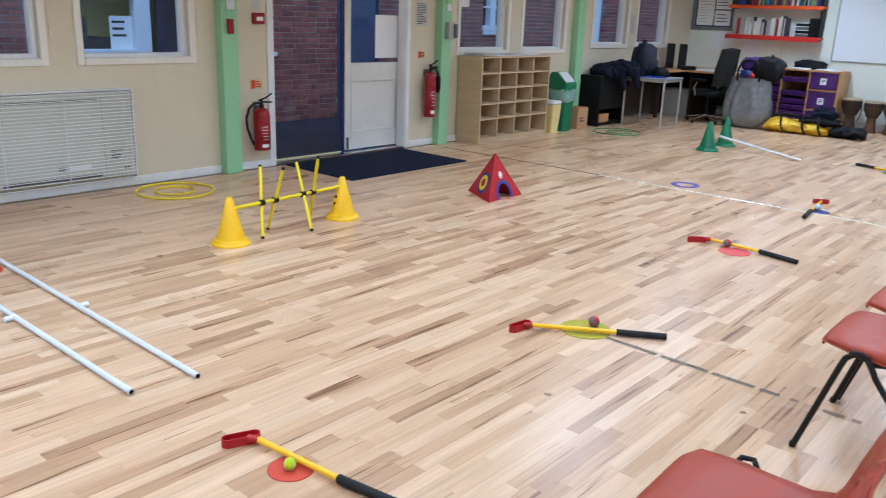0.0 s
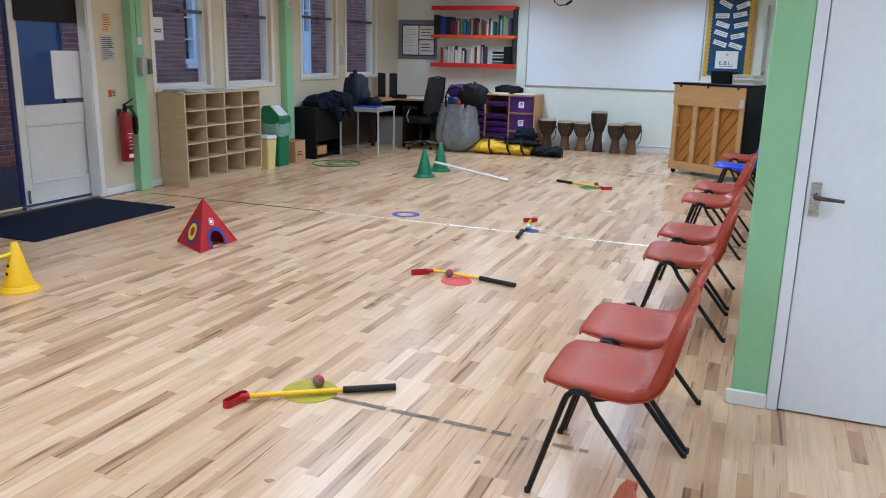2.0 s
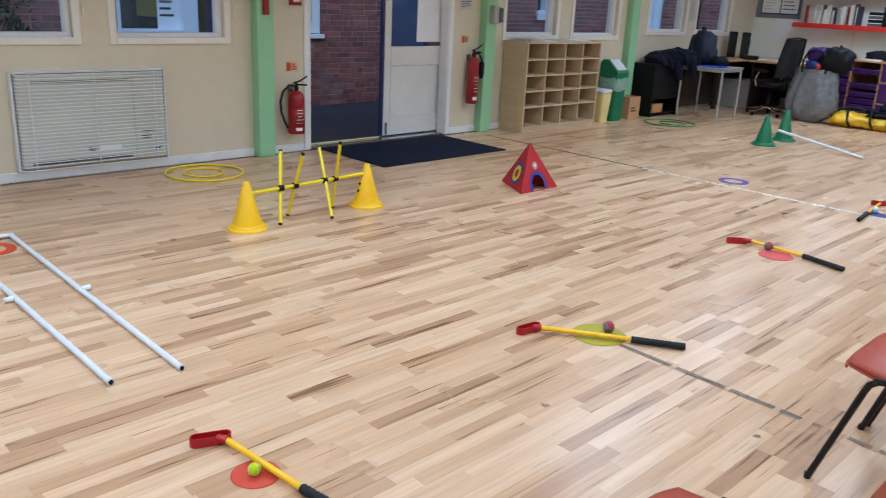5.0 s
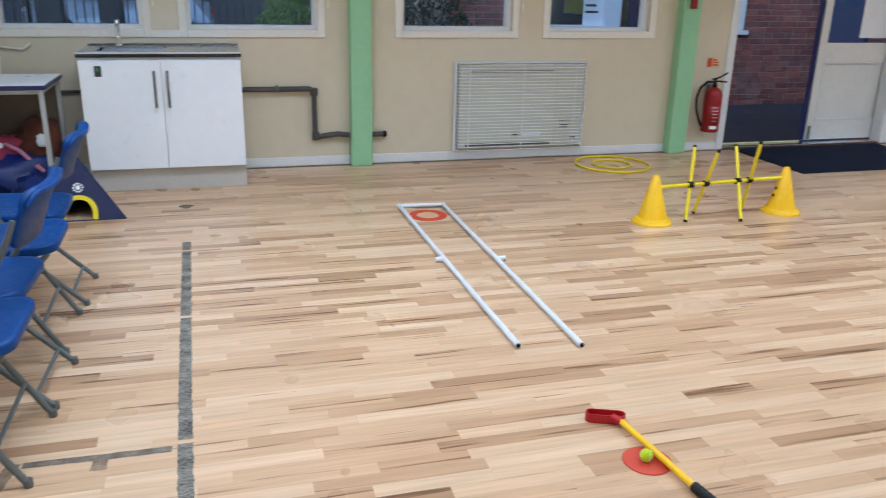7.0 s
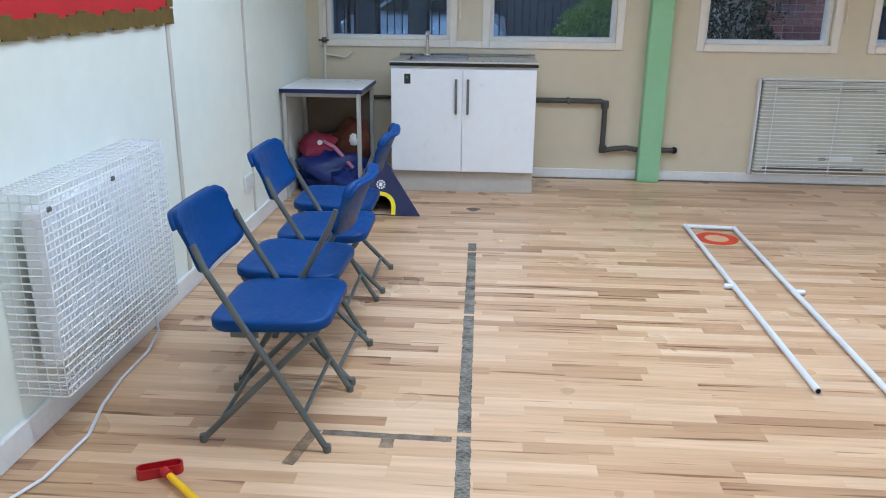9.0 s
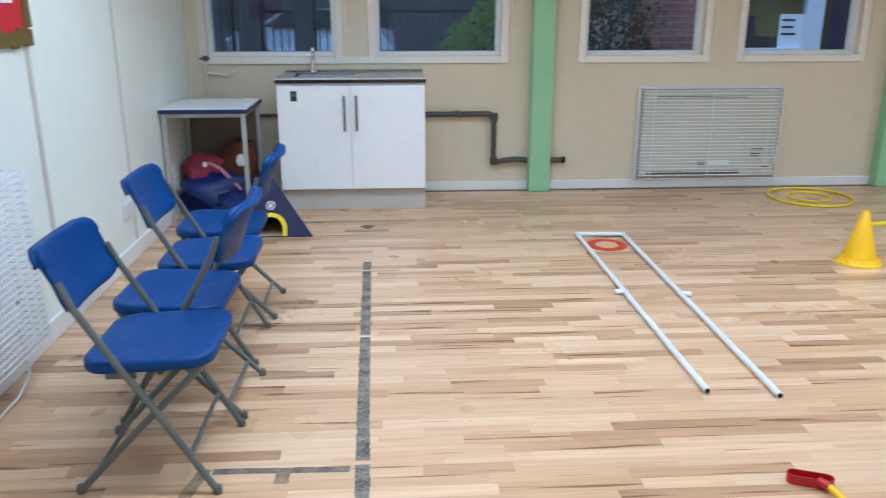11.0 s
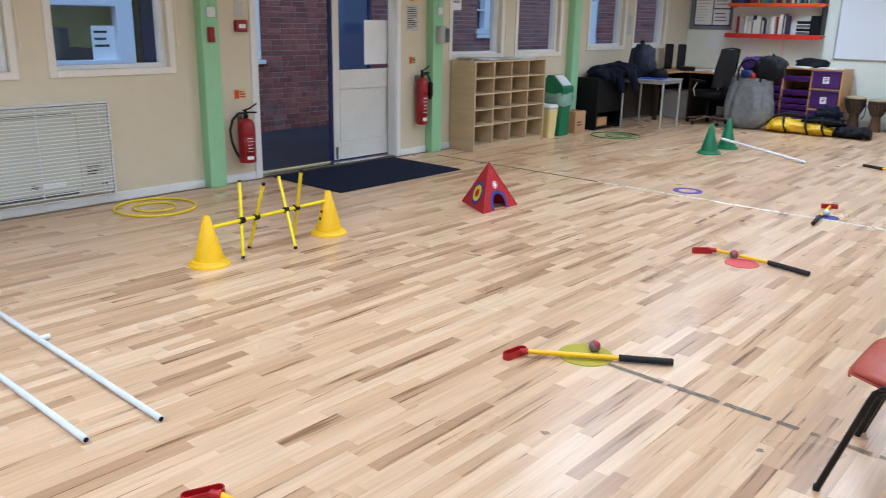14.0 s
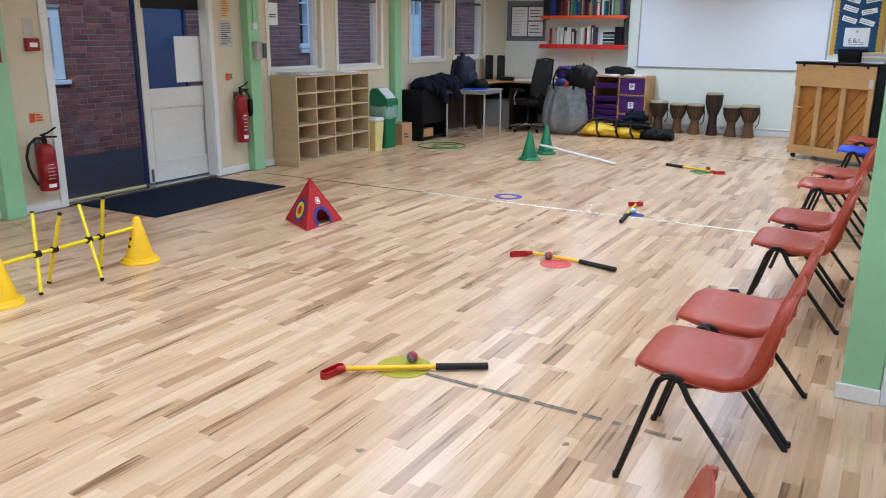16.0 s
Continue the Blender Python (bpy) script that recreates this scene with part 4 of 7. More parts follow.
part("pipe", Shape().tube([(WEST + 0.03, -0.80, 0.625), (WEST + 0.03, SY0, 0.625)], 0.012, 8), LAG, cp)

# brown of the shaded cream wall behind the table
TABLESHADE = material("brown for table shade", (0.14, 0.105, 0.07, 1), 0.6, vary=0.15)
tb = thing("side_table", "white topped school table with navy edge and grey legs", "table", pose(-5.60, -0.99, 0.058))
part("tabletop", Shape().box(-0.32, -0.26, 0.705, 0.32, 0.31, 0.73, c=0.003), LAMINATE, tb)
part("edging", Shape().box(0.3205, -0.262, 0.70, 0.328, 0.312, 0.728, c=0.003).box(-0.32, 0.3105, 0.70, 0.3205, 0.317, 0.728, c=0.003), NAVYPAINT, tb, "navy plastic edging")
for lx in (-0.29, 0.29):
    for ly in (-0.235, 0.285):
        part("leg", Shape().box(lx - 0.014, ly - 0.014, -0.058, lx + 0.014, ly + 0.014, 0.703, c=0.003), PALEMETAL, tb)
part("apron", Shape().box(0.28, -0.22, 0.672, 0.30, 0.27, 0.702, c=0.002).box(-0.276, 0.276, 0.672, 0.276, 0.294, 0.702, c=0.002), PALEMETAL, tb)
# added sheet: its brown gives the wall under the table its shade
part("shade_panel", Shape().box(-0.315, -0.22, 0.0, -0.305, 0.27, 0.70), TABLESHADE, tb, "brown sheet put in for the shade under the table")

CLOTHPINK = material("pink cloth", srgb(164, 58, 82), 0.85, vary=0.2, bump=0.2, bump_scale=90)
CLOTHBROWN = material("brown patterned plush", srgb(92, 48, 30), 0.95, vary=0.6, scale=14, bump=0.6, bump_scale=90)
CLOTHBLUE = material("royal blue nylon", srgb(12, 36, 100), 0.5, vary=0.2, bump=0.2, bump_scale=40)
CLOTHNAVY = material("navy cloth", (0.005, 0.008, 0.020, 1), 0.85, vary=0.3, bump=0.15, bump_scale=40, spec=0.25)
CLOTHBLACK = material("black nylon", (0.004, 0.004, 0.006, 1), 0.7, vary=0.3, bump=0.15, bump_scale=40, spec=0.3)
PALEPINK = material("pale pink cloth", srgb(196, 128, 148), 0.85, vary=0.15)
pk = thing("costume_bag", "pink cloth bag with a pale strap on the pile", "bag", pose(-5.75, -1.08, 0.30), "")
part("body", Shape().blob((0.16, 0.14, 0.10), 3, 0.35, freq=2.2), CLOTHPINK, pk)
part("strap", Shape().tube([(0.12, 0.05, 0.06), (0.2, 0.15, 0.03), (0.24, 0.27, -0.09), (0.22, 0.33, -0.16)], 0.014, 8), PALEPINK, pk, "pale pink strap")
part("badge", Shape().lathe([(0.02, 0), (0.018, 0.006)], 12, at=pose(0.165, 0.03, 0.06, 0, 80)), PAPER, pk)
br = thing("soft_bag", "brown patterned plush bag under the table", "bag", pose(-5.82, -0.84, 0.33))
part("body", Shape().blob((0.16, 0.13, 0.16), 5, 0.3), CLOTHBROWN, br)
part("pocket", Shape().blob((0.03, 0.036, 0.045), 6, 0.2, at=pose(0.14, 0.03, 0.04)), PAPER, br)
single("folded_cloth", Shape().blob((0.30, 0.27, 0.20), 8, 0.35, freq=3, flat=True), CLOTHBLUE, "bundle of royal blue folded fabric under the table", "bundle", pose(-5.72, -0.98, 0.11))
single("folded_cloth", Shape().blob((0.20, 0.14, 0.13), 9, 0.4, freq=3, flat=True), CLOTHBLUE, "small royal blue folded fabric bundle on the floor", "bundle", pose(-5.38, -0.80, 0.072))


# ---- pop-up target tents ----
def tent(label, at, cloth, trim, target, R=0.272):
    """A three-sided cloth pyramid; the side that faces +y has an arched mouth, another has a ring target."""
    t = thing("target_tent", label, "target tent", at)
    H = 0.375
    corner = [Vector((R * math.cos(a), R * math.sin(a), 0.004)) for a in (radians(30), radians(150), radians(270))]
    apex = Vector((0, 0, H))

    def panel(a, b, mouth):
        """Frame of one side: u along the foot, v up the side, w outwards."""
        mid = (a + b) / 2
        u = (b - a).normalized()
        v = (apex - mid).normalized()
        return mid, u, v, u.cross(v)

    for k in range(3):
        a, b = corner[k], corner[(k + 1) % 3]
        mid, u, v, w = panel(a, b, False)
        half, tall = (b - a).length / 2, (apex - mid).length
        s = Shape()
        if k == 0:
            r, n = 0.078, 12
            arch = [Vector((r * math.cos(math.pi * i / n), 0.052 + r * math.sin(math.pi * i / n), 0)) for i in range(n + 1)]
            arch = [Vector((r, 0, 0))] + arch + [Vector((-r, 0, 0))]
            outer = [Vector((half, 0, 0))]
            for i in range(1, len(arch) - 1):
                f = i / (len(arch) - 1)
                outer.append(Vector((half * (1 - 2 * f), tall * (1 - abs(1 - 2 * f)), 0)))
            outer.append(Vector((-half, 0, 0)))
            ia = [mid + u * p.x + v * p.y for p in arch]
            oa = [mid + u * p.x + v * p.y for p in outer]
            n2 = len(ia)
            s.add(ia + oa, [(i, i + n2, i + n2 + 1, i + 1) for i in range(n2 - 1)])
            part("front_panel", s, cloth, t)
            big = [Vector((p.x * 1.36, 0.052 + (p.y - 0.052) * 1.36 if p.y > 0.052 else p.y, 0)) for p in arch]
            ib = [mid + u * p.x + v * p.y + w * 0.003 for p in arch]
            ob_ = [mid + u * p.x + v * p.y + w * 0.003 for p in big]
            part("arch_border", Shape().add(ib + ob_, [(i, i + n2, i + n2 + 1, i + 1) for i in range(n2 - 1)]), trim, t)
            c = mid + v * 0.205 + w * 0.004
            em = Shape()
            for q in range(10):
                p = c + u * 0.026 * math.cos(q * 0.628) + v * 0.026 * math.sin(q * 0.628)
                em.add([p + u * 0.005 * sx + v * 0.005 * sy for sx, sy in ((-1, -1), (1, -1), (1, 1), (-1, 1))], [(0, 1, 2, 3)])
            em.add([c + u * 0.011 * sx + v * 0.013 * sy for sx, sy in ((-1, -1), (1, -1), (1, 1), (-1, 1))], [(0, 1, 2, 3)])
            part("emblem", em, PAPER, t, "small white printed emblem")
        else:
            s.add([a, b, apex], [(0, 1, 2)])
            part("side_panel", s, cloth, t)
            if target and k == target:
                c0 = mid + v * 0.125
                for j, (r1, mat) in enumerate(((0.098, CLOTHBLUE2), (0.070, LEMON), (0.036, REDTOY))):
                    c = c0 + w * (0.002 + 0.0015 * j)
                    part("target_ring", Shape().add([c + u * r1 * math.cos(q * math.pi / 12) + v * r1 * math.sin(q * math.pi / 12) for q in range(24)], [tuple(range(24))]), mat, t)
    for k in range(3):
        part("seam", Shape().tube([corner[k], apex], 0.004, 6), cloth, t)
        part("seam", Shape().tube([corner[k], corner[(k + 1) % 3]], 0.0038, 6), cloth, t)
    return t


CLOTHBLUE2 = material("blue printed nylon", srgb(34, 56, 140), 0.5, vary=0.1)
CLOTHRED = material("red nylon", srgb(176, 20, 32), 0.48, vary=0.1, scale=8, bump=0.25, bump_scale=30)
CLOTHINDIGO = material("navy nylon", srgb(14, 24, 70), 0.5, vary=0.15, scale=8, bump=0.25, bump_scale=30)
tent("red nylon pyramid target tent with rings and a blue arch", pose(-3.95, 5.53, 0, 0, 0, -90 + 1), CLOTHRED, CLOTHBLUE2, 2)
tent("navy nylon pyramid target tent with a yellow arch", pose(-5.085, -0.513, 0, 0, 0, -90), CLOTHINDIGO, LEMON, 0, 0.31)


# ---- cones, hurdle, hoops, pipe lane ----
def cone(name, label, at, mat, r=0.128, h=0.315, holes=True):
    c = thing(name, label, "cone", at, "cones")
    part("cone", Shape().lathe([(r * 0.74, 0.034), (r * 0.69, 0.056), (0.021, h - 0.006), (0.016, h), (0.010, h - 0.004)], 28), mat, c)
    part("base", Shape().lathe([(r, 0), (r, 0.012), (r * 0.97, 0.016), (r * 0.88, 0.017), (r * 0.88, 0.031), (r * 0.85, 0.035), (r * 0.72, 0.037)], 28), mat, c)
    if holes:
        slope = (r * 0.70 - 0.021) / (h - 0.056)
        for z, a in ((0.12, 195), (0.17, 195)):
            rr = r * 0.70 - slope * (z - 0.05)
            part("hole", Shape().lathe([(0.011, 0), (0.011, 0.004)], 12, at=pose(0, 0, z, 0, 0, a) @ pose(rr - 0.0015, 0, 0, 0, 74)), BLACKPLASTIC, c)
    return c


cone("marker_cone", "yellow plastic marker cone holding a hurdle bar", pose(-4.18, 3.015, 0, 0, 0, 200), YELLOWPLASTIC, holes=False)
cone("marker_cone", "yellow plastic marker cone with holes holding a hurdle bar", pose(-4.225, 4.03, 0, 0, 0, 70), YELLOWPLASTIC)
cone("marker_cone", "green plastic marker cone beside a white stick", pose(-3.83, 9.70, 0), GREENPLASTIC, 0.14, 0.355, False)
cone("marker_cone", "dark green plastic marker cone holding a white stick", pose(-3.85, 10.28, 0), GREENPLASTIC, 0.14, 0.375, False)
single("hurdle_stick", Shape().tube([(-3.86, 10.12, 0.135), (-2.75, 9.83, 0.017)], 0.016, 10), WHITEPLASTIC, "white plastic stick leaning from a green cone", "stick")

hb = thing("hurdle_bar", "yellow hurdle bar with four clipped canes", "hurdle", pose(0, 0, 0))
A, B = Vector((-4.185, 3.05, 0.232)), Vector((-4.222, 3.99, 0.245))
part("bar", Shape().tube([A, B], 0.0125, 10), LEMON, hb)
for foot, head in (((-4.12, 3.225), (-4.28, 3.335, 0.462)), ((-4.30, 3.40), (-4.10, 3.39, 0.465)), ((-4.06, 3.60), (-4.33, 3.685, 0.445)), ((-4.30, 3.775), (-4.10, 3.695, 0.51))):
    f, h = Vector((*foot, 0.011)), Vector(head)
    cane = part("cane", Shape().tube([f, h], 0.0115, 10), LEMON, hb)
    d = (h - f).normalized()
    part("end_cap", Shape().tube([h, h + d * 0.012], 0.0125, 10), BLACKPLASTIC, cane)
    part("end_cap", Shape().tube([f - d * 0.004, f + d * 0.01], 0.0125, 10), BLACKPLASTIC, cane)
    m = f + (h - f) * 0.5
    s = (m.y - A.y) / (B.y - A.y)
    q = A + (B - A) * s
    part("clip", Shape().tube([q - (B - A).normalized() * 0.018, q + (B - A).normalized() * 0.018], 0.021, 10), BLACKPLASTIC, hb, "black plastic clip")


def ring_shape(R, r, n=48, z=None):
    return Shape().tube([(R * math.cos(2 * math.pi * k / n), R * math.sin(2 * math.pi * k / n), r if z is None else z) for k in range(n)], r, 8, closed=True)


def flat_ring(R0, R1, n=48):
    prof = [(R1, 0), (R1, 0.003), (R0, 0.003), (R0, 0)]
    return Shape().loft([[(a * math.cos(2 * math.pi * k / n), a * math.sin(2 * math.pi * k / n), z) for a, z in prof] for k in range(n)], False, False, True)


single("hoop", ring_shape(0.31, 0.009), LEMON, "large yellow plastic hoop on the floor", "hoop", pose(-5.78, 3.555, 0), "yellow hoops")
single("hoop", ring_shape(0.158, 0.008), LEMON, "small yellow plastic hoop inside a larger one", "hoop", pose(-5.785, 3.55, 0), "yellow hoops")
single("hoop", ring_shape(0.33, 0.0075), HOOPGREEN, "large green plastic hoop on the floor", "hoop", pose(-5.37, 10.17, 0), "green hoops")
single("hoop", ring_shape(0.17, 0.0065), HOOPGREEN, "small green plastic hoop inside a larger one", "hoop", pose(-5.33, 10.18, 0), "green hoops")
PURPLE = material("purple rubber", srgb(84, 66, 150), 0.6, vary=0.08)
SIGNPALE_ = material("pale tan rubber", srgb(214, 168, 128), 0.6, vary=0.1)
ORANGE = material("orange rubber", srgb(206, 62, 34), 0.55, vary=0.08)
single("floor_ring", flat_ring(0.085, 0.135), PURPLE, "flat purple rubber ring on the floor", "ring", pose(-3.04, 7.40, 0.0005))
single("floor_ring", flat_ring(0.074, 0.126), ORANGE, "flat orange rubber ring inside the pipe lane", "ring", pose(-4.62, 1.63, 0.0005))
single("floor_disc", flat_ring(0.004, 0.071), SIGNPALE_, "pale tan disc inside the orange ring", "disc", pose(-4.62, 1.63, 0.0005))
lane = thing("pipe_lane", "white plastic pipes laid out as a narrow lane", "pipe lane", pose(0, 0, 0))
a, b, c, d = Vector((-4.83, 1.485, 0.0150)), Vector((-4.81, 1.785, 0.0150)), Vector((-2.625, 1.50, 0.0150)), Vector((-2.57, 1.765, 0.0150))
e, f = Vector((-3.74, 1.492, 0.0150)), Vector((-3.685, 1.775, 0.0150))
for p, q in ((a, b), (a, e), (e, c), (b, f), (f, d)):
    part("pipe", Shape().tube([p, q], 0.0138, 12), WHITEPLASTIC, lane)
for p in (a, b):
    part("elbow", Shape().blob((0.019, 0.019, 0.0150), 0, 0, 14, 8, 1.0, at=Matrix.Translation(p)), WHITEPLASTIC, lane)
for p, w in ((e, (0.0, -0.05)), (f, (0.0, 0.05))):
    part("tee_joint", Shape().tube([p + Vector((-0.03, 0, 0)), p + Vector((0.03, 0, 0))], 0.0150, 12).tube([p, p + Vector((w[0], w[1], 0))], 0.0148, 12), WHITEPLASTIC, lane)
for p in (c, d):
    part("pipe_end", Shape().lathe([(0.010, 0), (0.010, 0.001)], 12, at=Matrix.Translation(p + Vector((0.0006, 0, 0))) @ pose(0, 0, 0, 0, 90)), BLACKPLASTIC, lane)


# ---- golf clubs, spots and balls ----
def club(label, heads, start, grip, end):
    """A toy golf club lying flat: a hollow oval head, a shaft and a ribbed grip."""
    cl = thing("toy_golf_club", label, "toy club", pose(0, 0, 0), "toy golf clubs")
    h0, h1 = Vector((*heads[0], 0)), Vector((*heads[1], 0))
    mid, u = (h0 + h1) / 2, (h1 - h0).normalized()
    w = Vector((-u.y, u.x, 0))
    half, r, n = 0.070, 0.022, 8
    path = [mid + u * (half - r) + u * r * math.cos(q) + w * r * math.sin(q) for q in [(-math.pi / 2 + math.pi * i / n) for i in range(n + 1)]]
    path += [mid - u * (half - r) - u * r * math.cos(q) - w * r * math.sin(q) for q in [(-math.pi / 2 + math.pi * i / n) for i in range(n + 1)]]
    rings = []
    for p in path:
        inn = p - (w * w.dot(p - mid)) * 0.16 - (u * u.dot(p - mid)) * 0.05
        rings.append([tuple(p), tuple(p + Vector((0, 0, 0.033))), tuple(inn + Vector((0, 0, 0.033))), tuple(inn)])
    hd = part("head", Shape().loft(rings, False, False, True), REDTOY, cl, "hollow red plastic head")
    part("web", Shape().box(-half + 0.01, -0.017, 0.010, half - 0.01, 0.017, 0.013, at=Matrix.Translation(mid) @ Matrix(((u.x, w.x, 0, 0), (u.y, w.y, 0, 0), (0, 0, 1, 0), (0, 0, 0, 1)))), REDTOY, hd)
    s, g, e_ = Vector((*start, 0.026)), Vector((*grip, 0.020)), Vector((*end, 0.019))
    part("neck", Shape().tube([mid + (s - mid) * 0.55 + Vector((0, 0, 0.01)), s + (g - s).normalized() * 0.02], 0.0145, 10), REDTOY, cl)
    part("shaft", Shape().tube([s, g], 0.0115, 12), YELLOWPLASTIC, cl)
    d = e_ - g
    pts, rs = [], []
    for i in range(33):
        pts.append(g + d * i / 32)
        rs.append(0.0175 if i % 2 else 0.0150)
    part("grip", Shape().tube(pts, rs, 12), RUBBER, cl, "ribbed black rubber grip")
    return cl


club("toy golf club with red head beside a tennis ball", ((-2.045, 1.52), (-1.985, 1.67)), (-1.975, 1.625), (-1.575, 1.67), (-1.29, 1.715))
club("toy golf club with red head lying over a yellow spot", ((-1.97, 3.14), (-1.95, 3.285)), (-1.93, 3.24), (-1.575, 3.495), (-1.37, 3.63))
club("toy golf club with red head lying over a coral spot", ((-2.115, 5.46), (-2.01, 5.56)), (-2.0, 5.555), (-1.625, 5.54), (-1.35, 5.48))
club("toy golf club with red head lying across the metal strip", ((-1.92, 7.60), (-1.79, 7.68)), (-1.84, 7.60), (-1.79, 7.16), (-1.755, 6.87))
club("toy golf club with red head lying near the drums", ((-1.625, 9.82), (-1.475, 9.90)), (-1.63, 9.86), (-2.0, 10.05), (-2.22, 10.14))
club("toy golf club with red head near the blue chairs", ((-1.885, -0.83), (-1.945, -0.69)), (-1.885, -0.725), (-1.60, -0.40), (-1.42, -0.19))

SPOTS = [(-1.755, 1.615, 0.080, srgb(200, 66, 42), "coral orange"), (-1.725, 3.455, 0.13, srgb(164, 152, 34), "mustard yellow"), (-1.765, 5.455, 0.108, srgb(206, 78, 74), "coral red"), (-1.755, 7.25, 0.09, srgb(62, 60, 118), "purple blue"), (-1.76, 9.91, 0.125, srgb(48, 120, 66), "grass green")]
for sx, sy, r, col, word in SPOTS:
    single("floor_spot", Shape().lathe([(r, 0.0005), (r, 0.0025), (r - 0.004, 0.0035)], 40), material(word + " rubber", col, 0.6, vary=0.08), "flat %s rubber floor spot" % word, "floor spot", pose(sx, sy, 0), "floor spots")
FELT = material("tennis ball felt", srgb(200, 226, 20), 0.95, vary=0.12, scale=30, bump=0.6, bump_scale=300)
tbll = thing("tennis_ball", "lime yellow tennis ball on a coral spot", "ball", pose(-1.752, 1.608, 0.0250), "balls")
part("felt", Shape().blob((0.0215, 0.0215, 0.0215), 0, 0, 20, 14, 1.0), FELT, tbll)
part("seam", Shape().tube([(0.0217 * (0.75 * math.cos(q) + 0.25 * math.cos(3 * q)), 0.0217 * (0.75 * math.sin(q) - 0.25 * math.sin(3 * q)), 0.0217 * 0.866 * math.sin(2 * q)) for q in [k * math.pi / 24 for k in range(48)]], 0.0009, 5, closed=True), PAPER, tbll)
STRIPE = material("teal and grey rubber", srgb(60, 130, 130), 0.5, vary=0.15)
MAROON = material("maroon rubber", srgb(168, 44, 56), 0.5, vary=0.1)
for bx, by, mats, lab in [(-1.715, 3.515, (MAROON, STRIPE), "small maroon and teal striped rubber ball"), (-1.85, 5.53, (MAROON, STRIPE), "small maroon and grey striped rubber ball"), (-1.70, 10.0, (MAROON, MAROON), "small maroon rubber ball on a green spot"), (-1.775, 7.285, (WHITEPLASTIC, material("sky blue rubber", srgb(150, 200, 235), 0.5)), "small pale blue rubber ball")]:
    bl = thing("small_ball", lab, "ball", pose(bx, by, 0.0305, 20, 30, 40), "balls")
    part("ball", Shape().blob((0.028, 0.028, 0.028), 0, 0, 20, 14, 1.0), mats[0], bl)
    for z in (-0.012, 0.0, 0.012):
        part("stripe", Shape().lathe([(math.sqrt(0.0285**2 - (z - 0.003) ** 2), z - 0.003), (math.sqrt(0.0285**2 - (z + 0.003) ** 2), z + 0.003)], 20, caps=False), mats[1], bl)


# ---- blue folding chairs ----
def folding_chair(at):
    """A folding chair that faces +y: moulded seat and back on crossed tubes."""
    ch = thing("folding_chair", "royal blue plastic folding chair with grey tube frame", "chair", at, "blue folding chairs")

    def slab(w, d, r, t, dish, n=6):
        ring = []
        for cx, cy, a0 in ((w - r, d - r, 0), (-w + r, d - r, 90), (-w + r, -d + r, 180), (w - r, -d + r, 270)):
            for i in range(n + 1):
                a = radians(a0 + 90 * i / n)
                ring.append((cx + r * math.cos(a), cy + r * math.sin(a)))
        rings = []
        for s, z in ((0.93, -t), (0.985, -t), (1.0, -t + 0.006), (1.0, -0.006), (0.985, 0), (0.9, 0), (0.5, -dish), (0.05, -dish * 1.1)):
            rings.append([(x * s, y * s, z) for x, y in ring])
        return rings

    part("seat", Shape().loft(slab(0.205, 0.195, 0.075, 0.034, 0.010), True, True, at=pose(0, 0.005, 0.452, 2)), BLUEPLASTIC, ch)
    lean = math.degrees(math.atan2(0.365, 0.641))
    back = Shape()
    rings = []
    for i in range(25):
        u = math.sin(math.pi * (i / 24 - 0.5))
        x = 0.208 * u
        bow = 0.032 * (1 - u * u)
        end = max(0.0, abs(u) - 0.72) / 0.28
        h = 0.058 + 0.052 * math.sqrt(max(0.0, 1 - end * end))
        t = 0.016 * (1 - 0.35 * end**4)
        rings.append([(x, -bow - t, -h * 0.92), (x, -bow - t * 0.7, 0), (x, -bow - t, h * 0.92), (x, -bow - t * 0.5, h), (x, -bow + t * 0.5, h), (x, -bow + t, h * 0.92), (x, -bow + t * 0.45, h * 0.72), (x, -bow + t * 0.45, -h * 0.72), (x, -bow + t, -h * 0.92), (x, -bow, -h)])
    mid = pose(0, -0.215, 0.700, lean * 0.75)
    part("backrest", back.loft(rings, True, True, at=mid), BLUEPLASTIC, ch)
    part("back_lip", Shape().tube([(0.203 * u, -0.032 * (1 - u * u) - 0.018, 0.056 + 0.048 * math.sqrt(max(0.0, 1 - (max(0.0, abs(u) - 0.72) / 0.28) ** 2))) for u in [math.sin(math.pi * (k / 24 - 0.5)) for k in range(25)]], 0.010, 6, at=mid), BLUEPLASTIC, ch)
    r = 0.0115
    for s in (-1, 1):
        x = 0.207 * s
        part("leg", Shape().tube([(x, 0.185, 0.012), (x, 0.02, 0.30), (x, -0.073, 0.45), (x, -0.175, 0.63), (x * 0.97, -0.205, 0.70)], r, 8), GREYMETAL, ch)
        part("rear_leg", Shape().tube([(x * 0.86, -0.235, 0.012), (x * 0.86, -0.03, 0.225), (x * 0.86, 0.155, 0.41), (x * 0.86, 0.165, 0.425)], r, 8), GREYMETAL, ch)
        part("foot", Shape().lathe([(0.013, 0), (0.0145, 0.010), (0.013, 0.026)], 10, at=pose(x, 0.187, 0)), GREYMETAL, ch)
        part("foot", Shape().lathe([(0.013, 0), (0.0145, 0.010), (0.013, 0.026)], 10, at=pose(x * 0.86, -0.237, 0)), GREYMETAL, ch)
        part("seat_bracket", Shape().box(x * 0.95 - 0.004, -0.11, 0.395, x * 0.95 + 0.004, -0.02, 0.44, c=0.002), GREYMETAL, ch)
    part("stretcher", Shape().tube([(-0.2, 0.115, 0.135), (0.2, 0.115, 0.135)], 0.008, 8), GREYMETAL, ch)
